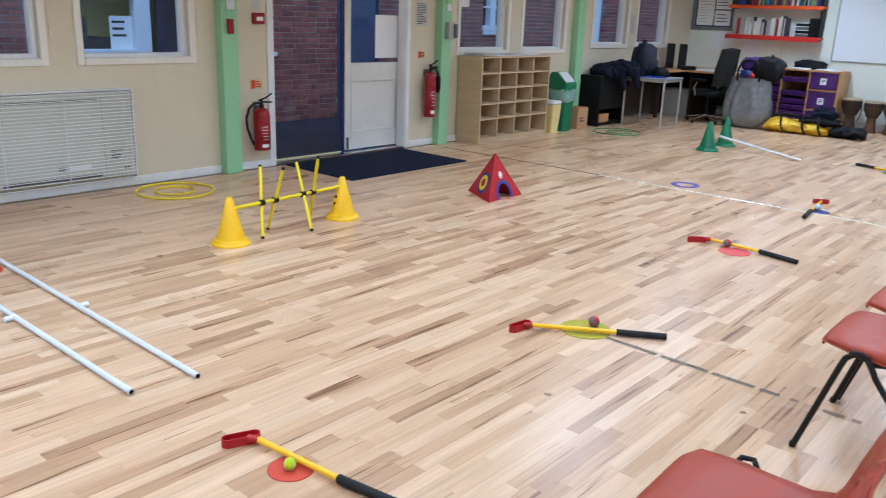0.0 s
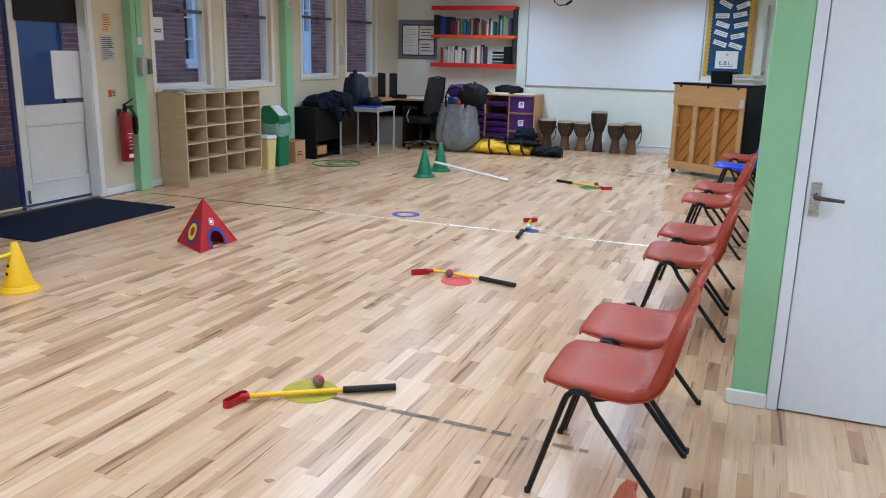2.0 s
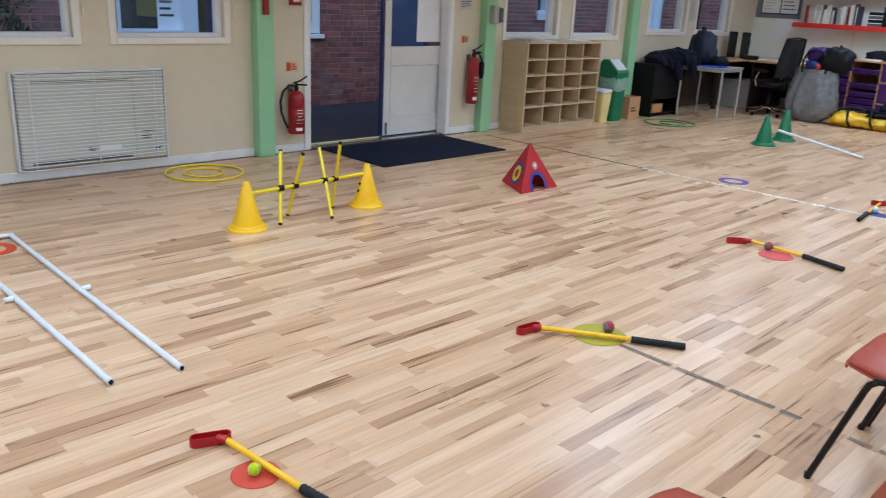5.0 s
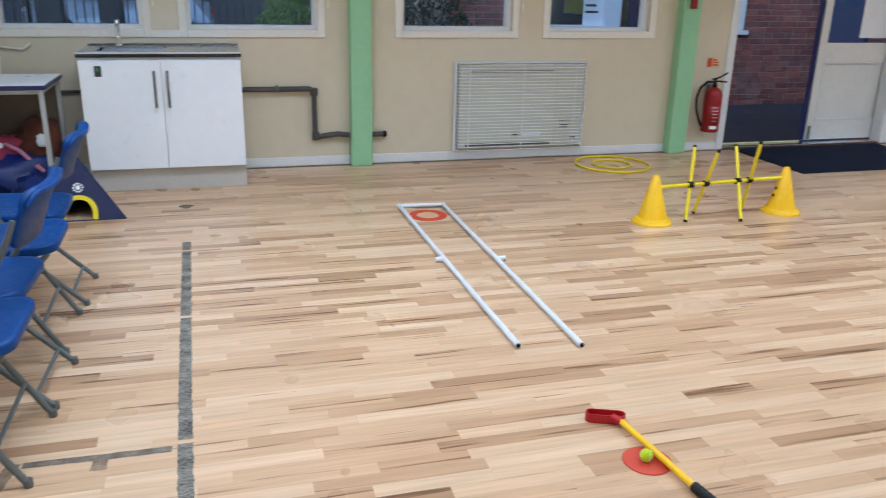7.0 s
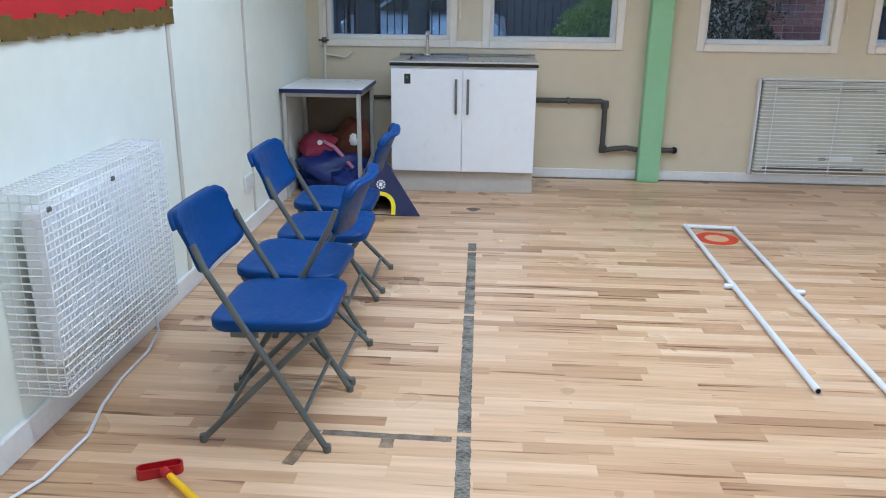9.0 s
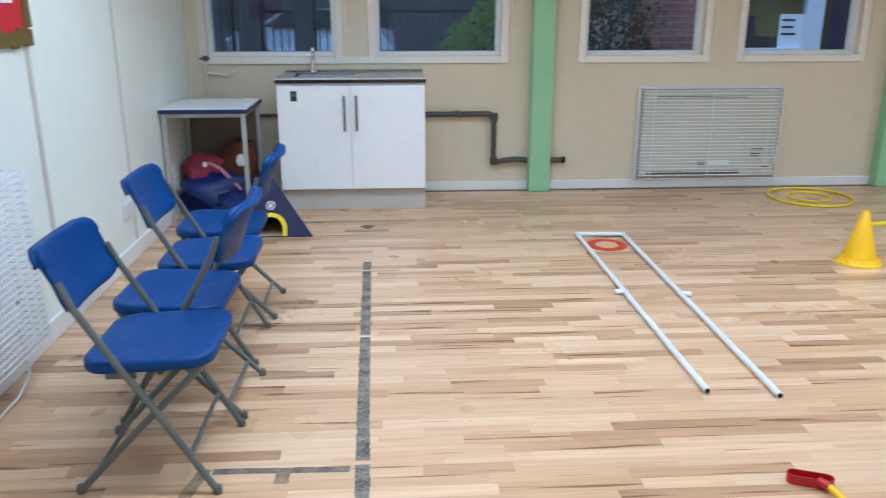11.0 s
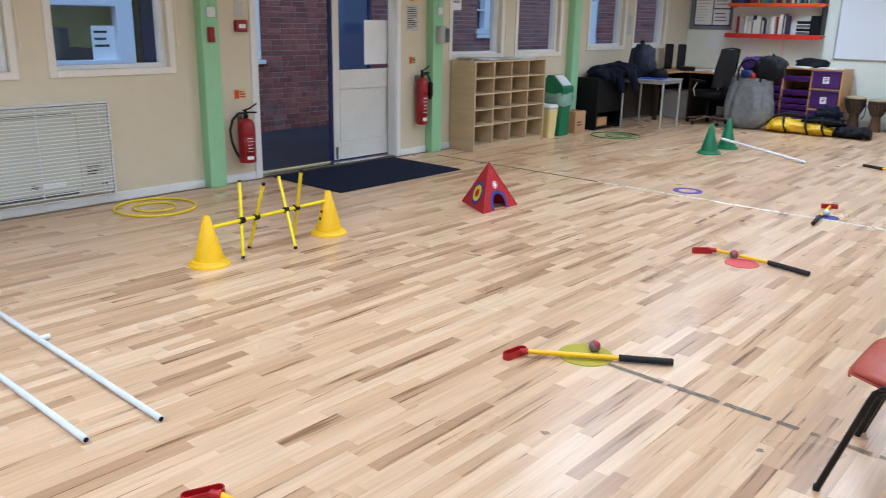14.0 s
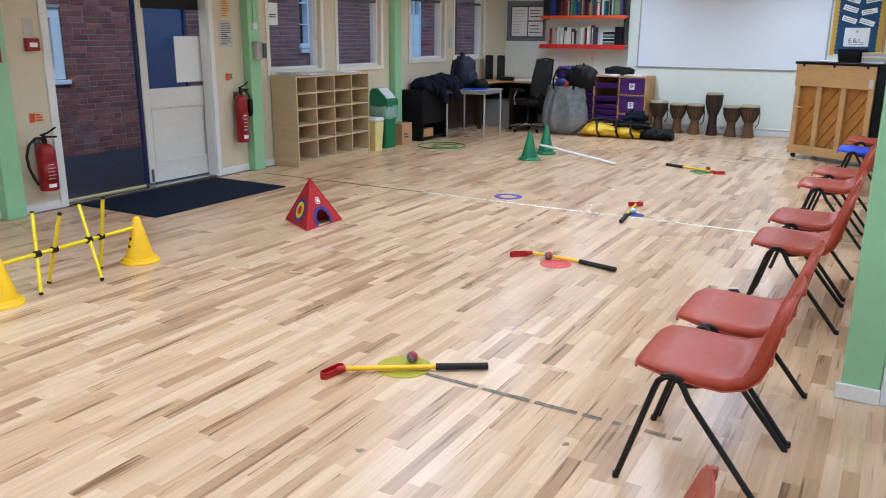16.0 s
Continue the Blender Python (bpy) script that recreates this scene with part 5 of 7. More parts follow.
    part("stretcher", Shape().tube([(-0.175, -0.185, 0.065), (0.175, -0.185, 0.065)], 0.008, 8), GREYMETAL, ch)
    return ch


blue = folding_chair(pose(-2.29, -0.455, 0, 0, 0, 0))
for x, turn, cy in ((-2.735, 178, -0.50), (-3.20, 1, -0.49), (-3.69, 181, -0.53)):
    copy_thing(blue, pose(x, cy, 0, 0, 0, turn))


# ---- red stacking chairs ----
def stacking_chair(at, shell, label):
    """A one-piece plastic shell on black tube legs; it faces -x."""
    ch = thing("stacking_chair", label, "chair", at, "row of stacking chairs")
    path = [(-0.224, 0.414, 0.17), (-0.216, 0.434, 0.188), (-0.187, 0.449, 0.208), (-0.10, 0.446, 0.225), (0.0, 0.437, 0.225), (0.09, 0.429, 0.218), (0.15, 0.430, 0.205), (0.185, 0.455, 0.195), (0.206, 0.495, 0.192), (0.221, 0.55, 0.203), (0.238, 0.615, 0.212), (0.255, 0.678, 0.205), (0.265, 0.712, 0.175), (0.271, 0.728, 0.13)]
    top, low = [], []
    n = 12
    for i, (x, z, hw) in enumerate(path):
        p0, p1 = path[max(i - 1, 0)], path[min(i + 1, len(path) - 1)]
        d = Vector((p1[0] - p0[0], 0, p1[1] - p0[1])).normalized()
        nrm = Vector((-d.z, 0, d.x))
        f = i / (len(path) - 1)
        curl = (-0.010, -0.010, -0.010, -0.010, -0.006, 0.004, 0.026, 0.038, 0.042, 0.04, 0.036, 0.03, 0.024, 0.018)[i]
        row_t, row_b = [], []
        for k in range(n + 1):
            u = -1 + 2 * k / n
            lift = curl * (abs(u) ** (6 if curl < 0 else 3))
            c = Vector((x, hw * u, z)) + nrm * lift
            row_t.append(tuple(c))
            row_b.append(tuple(c - nrm * 0.006))
        skirt = nrm * (-0.004, -0.008, -0.014, -0.022, -0.029, -0.036, -0.044, -0.050, -0.050, -0.046, -0.040, -0.032, -0.020, -0.008)[i]
        left, right = Vector(row_t[0]) + skirt + Vector((0, -0.007, 0)), Vector(row_t[-1]) + skirt + Vector((0, 0.007, 0))
        top.append([tuple(left)] + row_t + [tuple(right)])
        row_b[0], row_b[-1] = tuple(Vector(row_b[0]) + Vector((0, 0.005, 0))), tuple(Vector(row_b[-1]) - Vector((0, 0.005, 0)))
        low.append([tuple(left + Vector((0, 0.006, 0)))] + row_b + [tuple(right - Vector((0, 0.006, 0)))])
    s = Shape()
    rings = [t + b[::-1] for t, b in zip(top, low)]
    s.loft(rings, True, True)
    part("shell", s, shell, ch)
    edge = [r[0] for r in top] + top[-1][1:-1] + [r[-1] for r in top[::-1]]
    part("rolled_edge", Shape().tube(edge, 0.0030, 6), shell, ch)
    part("rolled_edge", Shape().tube([Vector(p) - Vector((0, 0, 0.004)) for p in top[0]], 0.005, 6), shell, ch)
    for sgn in (-1, 1):
        y = 0.236 * sgn
        yo = 0.250 * sgn
        part("leg", Shape().tube([(-0.235, yo, 0.006), (-0.13, y, 0.360), (-0.118, y, 0.393), (-0.096, y, 0.413), (-0.070, y, 0.417), (-0.046, y, 0.405), (-0.030, y, 0.380), (-0.012, y, 0.345), (0.26, yo, 0.006)], 0.0115, 8), BLACKMETAL, ch)
        part("foot", Shape().lathe([(0.0118, 0), (0.0122, 0.004), (0.0118, 0.02)], 10, at=pose(-0.236, yo, 0, 0, 0)), RUBBER, ch)
        part("foot", Shape().lathe([(0.0118, 0), (0.0122, 0.004), (0.0118, 0.02)], 10, at=pose(0.262, yo, 0, 0, 0)), RUBBER, ch)
        part("link_hook", Shape().tube([(-0.105, y, 0.412), (-0.095, y + 0.022 * sgn, 0.428), (-0.065, y + 0.024 * sgn, 0.432), (-0.042, y, 0.412)], 0.008, 8), BLACKMETAL, ch)
        part("stop_block", Shape().box(0.188, 0.15 * sgn - 0.02, 0.49, 0.224, 0.15 * sgn + 0.02, 0.545, c=0.005), shell, ch)
    part("seat_bar", Shape().tube([(-0.04, -0.232, 0.392), (0.0, -0.20, 0.388), (0.11, -0.13, 0.392), (0.125, 0, 0.392), (0.11, 0.13, 0.392), (0.0, 0.20, 0.388), (-0.04, 0.232, 0.392)], 0.010, 8), BLACKMETAL, ch)
    return ch


red = stacking_chair(pose(-0.325, 3.28, 0, 0, 0, 0), REDPLASTIC, "terracotta red plastic stacking chair with black tube legs")
for x, y, turn in ((-0.325, 1.80, 2), (-0.315, 3.825, -1), (-0.255, 5.23, 1), (-0.25, 5.87, -2), (-0.24, 7.24, 2), (-0.20, 7.92, -3), (-0.10, 10.45, 1)):
    copy_thing(red, pose(x, y, 0, 0, 0, turn))
stacking_chair(pose(-0.13, 9.55, 0, 0, 0, 0), material("bright blue plastic", srgb(30, 70, 200), 0.4, vary=0.05), "bright blue plastic stacking chair with black tube legs")


# ---- heaters ----
GUARD = material("white wire guard", (0.82, 0.84, 0.86, 1), 0.4, vary=0.04)
CREAMMETAL = material("cream enamelled steel", srgb(206, 206, 190), 0.4, vary=0.05)
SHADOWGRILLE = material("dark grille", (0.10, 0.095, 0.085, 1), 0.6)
ht = thing("wall_heater", "cream convector wall heater behind horizontal guard wires", "heater", pose(0, 0, 0))
H0, H1, HZ0, HZ1, HX = 2.27, 3.42, 0.085, 0.815, WEST + 0.11
body = part("body", Shape().box(WEST + 0.002, H0 + 0.014, 0.105, WEST + 0.075, H1 - 0.014, HZ1 - 0.015, c=0.01), CREAMMETAL, ht)
part("side_cover", Shape().box(WEST + 0.076, H1 - 0.27, 0.12, WEST + 0.082, H1 - 0.06, HZ1 - 0.04, c=0.004), CREAMMETAL, body)
part("grille", Shape().box(WEST + 0.0755, H0 + 0.08, 0.125, WEST + 0.08, H1 - 0.30, 0.15), SHADOWGRILLE, body, "dark outlet slot")
part("grille", Shape().box(WEST + 0.0755, H0 + 0.12, HZ1 - 0.075, WEST + 0.08, H1 - 0.30, HZ1 - 0.06), SHADOWGRILLE, body, "dark outlet slot")
for k in range(27):
    z = HZ0 + 0.01 + k * (HZ1 - HZ0 - 0.02) / 26
    wire = Shape().tube([(WEST + 0.02, H0 + 0.004, z), (HX - 0.01, H0 + 0.008, z), (HX, H0 + 0.02, z), (HX, H1 - 0.02, z), (HX - 0.01, H1 - 0.008, z), (WEST + 0.02, H1 - 0.004, z)], 0.0040, 5)
    part("guard_wire", wire, GUARD, ht)
for y in (H0 + 0.10, (H0 + H1) / 2, H1 - 0.10):
    part("guard_upright", Shape().tube([(HX - 0.008, y, HZ0), (HX - 0.008, y, HZ1)], 0.004, 6), GUARD, ht)
part("guard_frame", Shape().box(WEST, H0 - 0.014, HZ0 - 0.01, HX - 0.05, H0, HZ1 + 0.006, c=0.003).box(WEST, H1, HZ0 - 0.01, HX - 0.05, H1 + 0.014, HZ1 + 0.006, c=0.003).box(WEST, H0, HZ1 - 0.002, HX - 0.02, H1, HZ1 + 0.006, c=0.003), GUARD, ht)
part("rating_label", Shape().box(0, 0, 0, 0.17, 0.035, 0.001, at=facing(WEST + 0.0755, 2.86, 0.20, 0)), PAPER, body)
part("label_print", bars(Shape(), 0.0, 0.0, 0.07, 0.04, 3, 3, facing(WEST + 0.0765, 2.77, 0.195, 0), 0.5), INK, body)
part("label_print", bars(Shape(), 0.0, 0.0, 0.11, 0.08, 4, 6, facing(WEST + 0.083, H1 - 0.22, 0.26, 0), 0.35), INK, body)
part("switch_badge", Shape().box(0, 0, 0, 0.045, 0.022, 0.002, at=facing(WEST + 0.0825, H1 - 0.11, 0.165, 0)), NAVYPAINT, body)

gh = thing("guarded_heater", "white panel heater inside a white wire mesh guard", "heater", pose(0, 0, 0))
GX0, GX1, GY, GZ0, GZ1 = -2.945, -2.04, SOUTH + 0.165, 0.185, 0.855
part("panel", Shape().box(GX0 + 0.08, SOUTH + 0.03, 0.24, GX1 - 0.09, SOUTH + 0.10, 0.78, c=0.012), GUARD, gh)
part("wall_bracket", Shape().box(GX0 + 0.2, SOUTH, 0.4, GX0 + 0.24, SOUTH + 0.03, 0.6).box(GX1 - 0.3, SOUTH, 0.4, GX1 - 0.26, SOUTH + 0.03, 0.6), GREYMETAL, gh)
mesh_ = Shape()
nz, nx = 27, 37
for k in range(nz):
    z = GZ0 + k * (GZ1 - GZ0) / (nz - 1)
    mesh_.tube([(GX0, SOUTH + 0.002, z), (GX0, GY, z), (GX1, GY, z), (GX1, SOUTH + 0.002, z)], 0.0034, 5)
for k in range(nx):
    x = GX0 + k * (GX1 - GX0) / (nx - 1)
    mesh_.tube([(x, SOUTH + 0.002, GZ1), (x, GY, GZ1), (x, GY, GZ0), (x, SOUTH + 0.04, GZ0)], 0.0026, 5)
for y in (0.035, 0.07, 0.105, 0.14):
    mesh_.tube([(GX0, SOUTH + y, GZ1), (GX1, SOUTH + y, GZ1)], 0.0022, 4)
    for x in (GX0, GX1):
        mesh_.tube([(x, SOUTH + y, GZ0), (x, SOUTH + y, GZ1)], 0.0022, 4)
part("wire_guard", mesh_, GUARD, gh, "white welded wire mesh guard")
for x in (GX0 + 0.45, GX1 - 0.04):
    part("lock_tab", Shape().box(x - 0.011, GY - 0.002, GZ1 - 0.062, x + 0.011, GY + 0.007, GZ1 - 0.045, c=0.003), GREYMETAL, gh)
part("thermostat", Shape().box(GX0 - 0.03, SOUTH + 0.02, 0.30, GX0 - 0.004, SOUTH + 0.05, 0.33, c=0.004), NAVYPAINT, gh)
part("cable", Shape().tube([(GX0 + 0.05, SOUTH + 0.05, 0.5), (GX0 + 0.02, SOUTH + 0.06, 0.2), (GX0 + 0.03, SOUTH + 0.075, 0.03), (GX0 + 0.2, SOUTH + 0.10, 0.008), (-2.5, SOUTH + 0.10, 0.008), (-2.3, SOUTH + 0.125, 0.008), (-2.1, SOUTH + 0.175, 0.008), (-1.85, SOUTH + 0.16, 0.008), (-1.6, SOUTH + 0.06, 0.008)], 0.006, 8), WHITEPLASTIC, gh, "white mains cable trailing on the floor")
sk = thing("wall_socket", "white electric wall socket above the baseboard", "socket", pose(0, 0, 0))
part("plate", Shape().box(-4.56, SOUTH + 0.001, 0.27, -4.41, SOUTH + 0.02, 0.36, c=0.004), WHITEPLASTIC, sk)

# red display board on the south wall
rb = thing("display_board", "red backed display board with a ragged gold border", "display board", pose(0, 0, 0))
DBRED = material("red backing paper", srgb(196, 36, 44), 0.75, vary=0.06)
DBGOLD = material("gold border paper", srgb(120, 100, 52), 0.5, metal=0.3, vary=0.2, scale=20)
part("backing", Shape().box(-3.52, SOUTH + 0.001, 1.31, -0.9, SOUTH + 0.012, 2.45), DBRED, rb)
edge = Shape()
for k in range(40):
    x0 = -3.54 + k * 0.066
    edge.box(x0, SOUTH + 0.0125, 1.285 + 0.006 * math.sin(k * 2.3), x0 + 0.066, SOUTH + 0.018, 1.352 + 0.010 * math.sin(k * 1.7))
for k in range(17):
    edge.box(-3.545 + 0.004 * math.sin(k), SOUTH + 0.0125, 1.36 + k * 0.066, -3.48, SOUTH + 0.018, 1.426 + k * 0.066)
part("border", edge, DBGOLD, rb, "ragged brown-gold paper border")
for k, (x0, z0) in enumerate(((-3.40, 1.46), (-3.08, 1.44), (-2.72, 1.47), (-2.35, 1.45))):
    card = part("card", Shape().box(x0, SOUTH + 0.0125, z0, x0 + 0.26, SOUTH + 0.015, z0 + 0.36), PAPER, rb)
    part("card_lines", bars(Shape(), 0.03, 0.04, 0.23, 0.32, 8, k, facing(x0 + 0.26, SOUTH + 0.0155, z0, 90), 0.4), INK, card)


# ---- wall fixtures by the door ----
SAFERED = material("fire red enamel", srgb(150, 20, 28), 0.34, vary=0.05)
SIGNRED = material("sign orange red", srgb(206, 70, 34), 0.5, vary=0.06)
SIGNPALE = material("faded sign paper", srgb(216, 196, 150), 0.6, vary=0.08)
SIGNGREY = material("grey print paper", srgb(196, 194, 190), 0.7, vary=0.05)


def extinguisher(label, at, tall, water):
    ex = thing("fire_extinguisher", label, "fire extinguisher", at, "fire extinguishers")
    r = 0.078 if water else 0.066
    part("cylinder", Shape().lathe([(r * 0.93, 0), (r, 0.012), (r, tall - 0.07), (r * 0.9, tall - 0.035), (r * 0.55, tall - 0.008), (0.022, tall)], 24), SAFERED, ex)
    part("base_ring", Shape().lathe([(r * 1.01, 0.006), (r * 1.015, 0.03)], 24), SAFERED, ex)
    part("label", Shape().loft([[((r + 0.0012) * math.cos(radians(a)), (r + 0.0012) * math.sin(radians(a)), z) for z in (tall * 0.20, tall * 0.66)] + [((r + 0.0002) * math.cos(radians(a)), (r + 0.0002) * math.sin(radians(a)), z) for z in (tall * 0.66, tall * 0.20)] for a in range(-50, 51, 10)], True, True), SAFERED, ex)
    ln = Shape()
    for i in range(5):
        z = tall * (0.26 + 0.075 * i)
        for a in range(-30, 20 if i % 2 else 10, 10):
            ln.add([((r + 0.002) * math.cos(radians(q)), (r + 0.002) * math.sin(radians(q)), zz) for q, zz in ((a, z), (a + 9.9, z), (a + 9.9, z + tall * 0.010), (a, z + tall * 0.010))], [(0, 1, 2, 3)])
    low = Shape()
    for a in range(-36, 12, 12):
        low.add([((r + 0.0021) * math.cos(radians(q)), (r + 0.0021) * math.sin(radians(q)), zz) for q, zz in ((a, tall * 0.08), (a + 12, tall * 0.08), (a + 12, tall * 0.155), (a, tall * 0.155))], [(0, 1, 2, 3)])
    part("label_print", ln, PAPER, ex, "white printed lines")
    part("label_band", low, PAPER, ex, "white label band")
    valve = part("valve", Shape().lathe([(0.022, 0), (0.024, 0.02), (0.016, 0.05), (0.013, 0.075)], 14, at=pose(0, 0, tall)), BLACKPLASTIC, ex)
    part("lever", Shape().tube([(0, -0.03, tall + 0.07), (0, 0.04, tall + 0.085), (0, 0.12, tall + 0.125)], 0.008, 8).tube([(0, -0.01, tall + 0.055), (0, 0.12, tall + 0.045)], 0.008, 8), BLACKPLASTIC, valve)
    if water:
        part("hose", Shape().tube([(0, -0.015, tall + 0.045), (0.01, -0.085, tall + 0.05), (0.02, -0.155, tall + 0.0), (0.02, -0.185, tall - 0.09), (0.02, -0.175, tall - 0.19), (0.02, -0.14, tall - 0.28), (0.015, -0.105, tall - 0.34)], 0.012, 8), RUBBER, ex)
    else:
        part("hose", Shape().tube([(0, 0.02, tall + 0.03), (0.01, 0.07, tall + 0.035), (0.02, 0.105, tall - 0.02), (0.02, 0.115, tall - 0.06)], 0.011, 8), RUBBER, ex)
        part("horn", Shape().lathe([(0.016, 0), (0.030, 0.05), (0.030, 0.17), (0.024, 0.19)], 14, at=pose(0.02, 0.118, tall - 0.245)), BLACKPLASTIC, ex)
    part("wall_bracket", Shape().box(-r - 0.03, -0.02, tall - 0.06, -r + 0.004, 0.02, tall + 0.02, c=0.003), GREYMETAL, ex)
    return ex


extinguisher("red water fire extinguisher hung beside the garden door", pose(WEST + 0.108, 4.685, 0.195), 0.40, True)
extinguisher("red carbon dioxide fire extinguisher with a black horn", pose(WEST + 0.096, 7.06, 0.345), 0.52, False)


def wall_sign(name, label, y, z0, z1, w, back, ink, x=None, rows=4, seed=1, red=False):
    s = thing(name, label, "sign", pose(0, 0, 0))
    at = facing(WEST + 0.001 if x is None else x, y - w / 2, z0, 0)
    part("sheet", Shape().box(0, 0, 0, w, z1 - z0, 0.003, at=at), back, s)
    at2 = at @ Matrix.Translation((0, 0, 0.0032))
    if red:
        part("pictogram", Shape().box(w * 0.05, (z1 - z0) * 0.1, 0, w * 0.4, (z1 - z0) * 0.9, 0.001, at=at2), SIGNRED, s)
        part("print", bars(Shape(), w * 0.45, (z1 - z0) * 0.15, w * 0.95, (z1 - z0) * 0.85, rows, seed, at2), ink, s)
    else:
        part("print", bars(Shape(), w * 0.1, (z1 - z0) * 0.08, w * 0.92, (z1 - z0) * 0.92, rows, seed, at2, 0.4), ink, s)
    return s


wall_sign("extinguisher_sign", "small orange fire extinguisher sign on the wall", 4.71, 0.755, 0.85, 0.135, SIGNPALE, SIGNRED, rows=3, red=True)
wall_sign("extinguisher_sign", "small red and black extinguisher sign on the wall", 7.005, 1.005, 1.095, 0.13, SIGNPALE, INK, rows=4, red=True, seed=4)
wall_sign("safety_notice", "small yellow safety notice on the wall", 7.0, 1.66, 1.86, 0.13, SIGNPALE, SIGNRED, rows=7, seed=3)
wall_sign("paper_notice", "white printed notice taped to the wall", 6.985, 1.365, 1.64, 0.19, SIGNGREY, INK, rows=12, seed=5)
cpnt = thing("fire_alarm_call_point", "red fire alarm call point on the wall", "alarm", pose(0, 0, 0))
part("case", Shape().box(WEST, 4.68, 1.355, WEST + 0.045, 4.80, 1.455, c=0.006), SAFERED, cpnt)
part("break_glass", Shape().box(WEST + 0.045, 4.705, 1.385, WEST + 0.047, 4.775, 1.42), PAPER, cpnt)
part("conduit_patch", Shape().box(WEST + 0.0005, 4.69, 1.48, WEST + 0.003, 4.78, 1.62), SIGNGREY, cpnt)
al = thing("alarm_sounder", "small dark red alarm box on the green pillar", "alarm", pose(0, 0, 0))
part("case", Shape().box(WEST + 0.11, 4.335, 1.27, WEST + 0.15, 4.39, 1.395, c=0.006), SAFERED, al)
bx = thing("junction_box", "white junction box with cable on the green pillar", "junction box", pose(0, 0, 0))
part("case", Shape().box(WEST + 0.11, 4.33, 1.475, WEST + 0.135, 4.41, 1.56, c=0.004), WHITEPLASTIC, bx)
part("trunking", Shape().box(WEST + 0.11, 4.36, 1.56, WEST + 0.122, 4.38, CEILING - 0.01), GREEN, bx)
bx2 = thing("junction_box", "white junction box with trunking on the green pillar", "junction box", pose(0, 0, 0))
part("case", Shape().box(WEST + 0.11, 7.27, 1.545, WEST + 0.135, 7.345, 1.62, c=0.004), WHITEPLASTIC, bx2)
part("trunking", Shape().box(WEST + 0.11, 7.29, 1.62, WEST + 0.122, 7.31, CEILING - 0.01), GREEN, bx2)
dp = thing("soap_dispenser", "steel wall dispenser on the green pillar", "dispenser", pose(0, 0, 0))
part("case", Shape().box(WEST + 0.11, 7.262, 1.23, WEST + 0.19, 7.36, 1.42, c=0.008), PALEMETAL, dp)
part("lever", Shape().box(WEST + 0.19, 7.33, 1.245, WEST + 0.215, 7.385, 1.40, c=0.006), GREYMETAL, dp)
wn1 = thing("window_notice", "white printed notice stuck on the window glass", "sign", pose(0, 0, 0))
part("sheet", Shape().box(0, 0, 0, 0.24, 0.25, 0.002, at=facing(WEST - 0.10, 7.70, 1.60, 0)), PAPER, wn1)
part("print", bars(Shape(), 0.03, 0.08, 0.21, 0.13, 2, 2, facing(WEST - 0.0975, 7.70, 1.60, 0), 0.5), INK, wn1)


sd2 = thing("smoke_detector", "round white detector on the green pillar", "detector", pose(0, 0, 0))
at = facing(WEST + 0.1105, 10.215, 2.14, 0)
part("base", Shape().lathe([(0.058, 0), (0.060, 0.012), (0.052, 0.020)], 24, at=at), WHITEPLASTIC, sd2)
part("cap", Shape().lathe([(0.040, 0.0202), (0.036, 0.034), (0.022, 0.038)], 20, at=at), SIGNGREY, sd2)
vt = thing("wall_vent", "narrow pale grey slotted vent between two windows", "vent", pose(0, 0, 0))
part("frame", Shape().box(WEST + 0.0005, 11.80, 1.31, WEST + 0.012, 11.93, 1.61, c=0.003), SIGNGREY, vt)
for k in range(7):
    part("slat", Shape().box(WEST + 0.0122, 11.815, 1.335 + k * 0.037, WEST + 0.017, 11.915, 1.355 + k * 0.037, c=0.002), PALEMETAL, vt)
cd = thing("cable_conduit", "grey vertical conduit beside the blue notice board", "conduit", pose(0, 0, 0))
part("channel", Shape().box(-0.035, NORTH - 0.030, 0.13, 0.010, NORTH - 0.001, 2.34, c=0.004), PALEMETAL, cd)
part("bolt", Shape().box(-0.030, NORTH - 0.060, 1.26, 0.015, NORTH - 0.0305, 1.36, c=0.006), CHROME, cd)

# ---- pigeonholes, bins, box ----
pg = thing("pigeonhole_unit", "pale maple pigeonhole unit with twenty empty compartments", "shelf unit", pose(0, 0, 0))
PX0, PX1, PY0, PY1, PH = WEST + 0.018, -5.83, 7.64, 9.07, 1.04
part("side", Shape().box(PX0, PY0, 0, PX1, PY0 + 0.019, PH, c=0.001), PALEWOOD, pg)
part("side", Shape().box(PX0, PY1 - 0.019, 0, PX1, PY1, PH, c=0.001), PALEWOOD, pg)
part("top", Shape().box(PX0, PY0 + 0.019, PH - 0.019, PX1, PY1 - 0.019, PH, c=0.001), PALEWOOD, pg)
part("back", Shape().box(PX0, PY0 + 0.019, 0.05, PX0 + 0.006, PY1 - 0.019, PH - 0.019), PALEWOOD, pg)
part("plinth", Shape().box(PX1 - 0.03, PY0 + 0.019, 0, PX1 - 0.012, PY1 - 0.019, 0.05), PALEWOOD, pg)
zs = [0.05, 0.285, 0.468, 0.65, 0.832]
for z in zs:
    part("shelf", Shape().box(PX0 + 0.006, PY0 + 0.019, z, PX1 - 0.003, PY1 - 0.019, z + 0.016, c=0.001), PALEWOOD, pg)
for k in (1, 2, 3):
    y = PY0 + 0.019 + k * (PY1 - PY0 - 0.038) / 4
    for z0, z1 in zip(zs, zs[1:] + [PH - 0.019]):
        part("divider", Shape().box(PX0 + 0.006, y - 0.008, z0 + 0.016, PX1 - 0.005, y + 0.008, z1), PALEWOOD, pg)
rnd = random.Random(4)
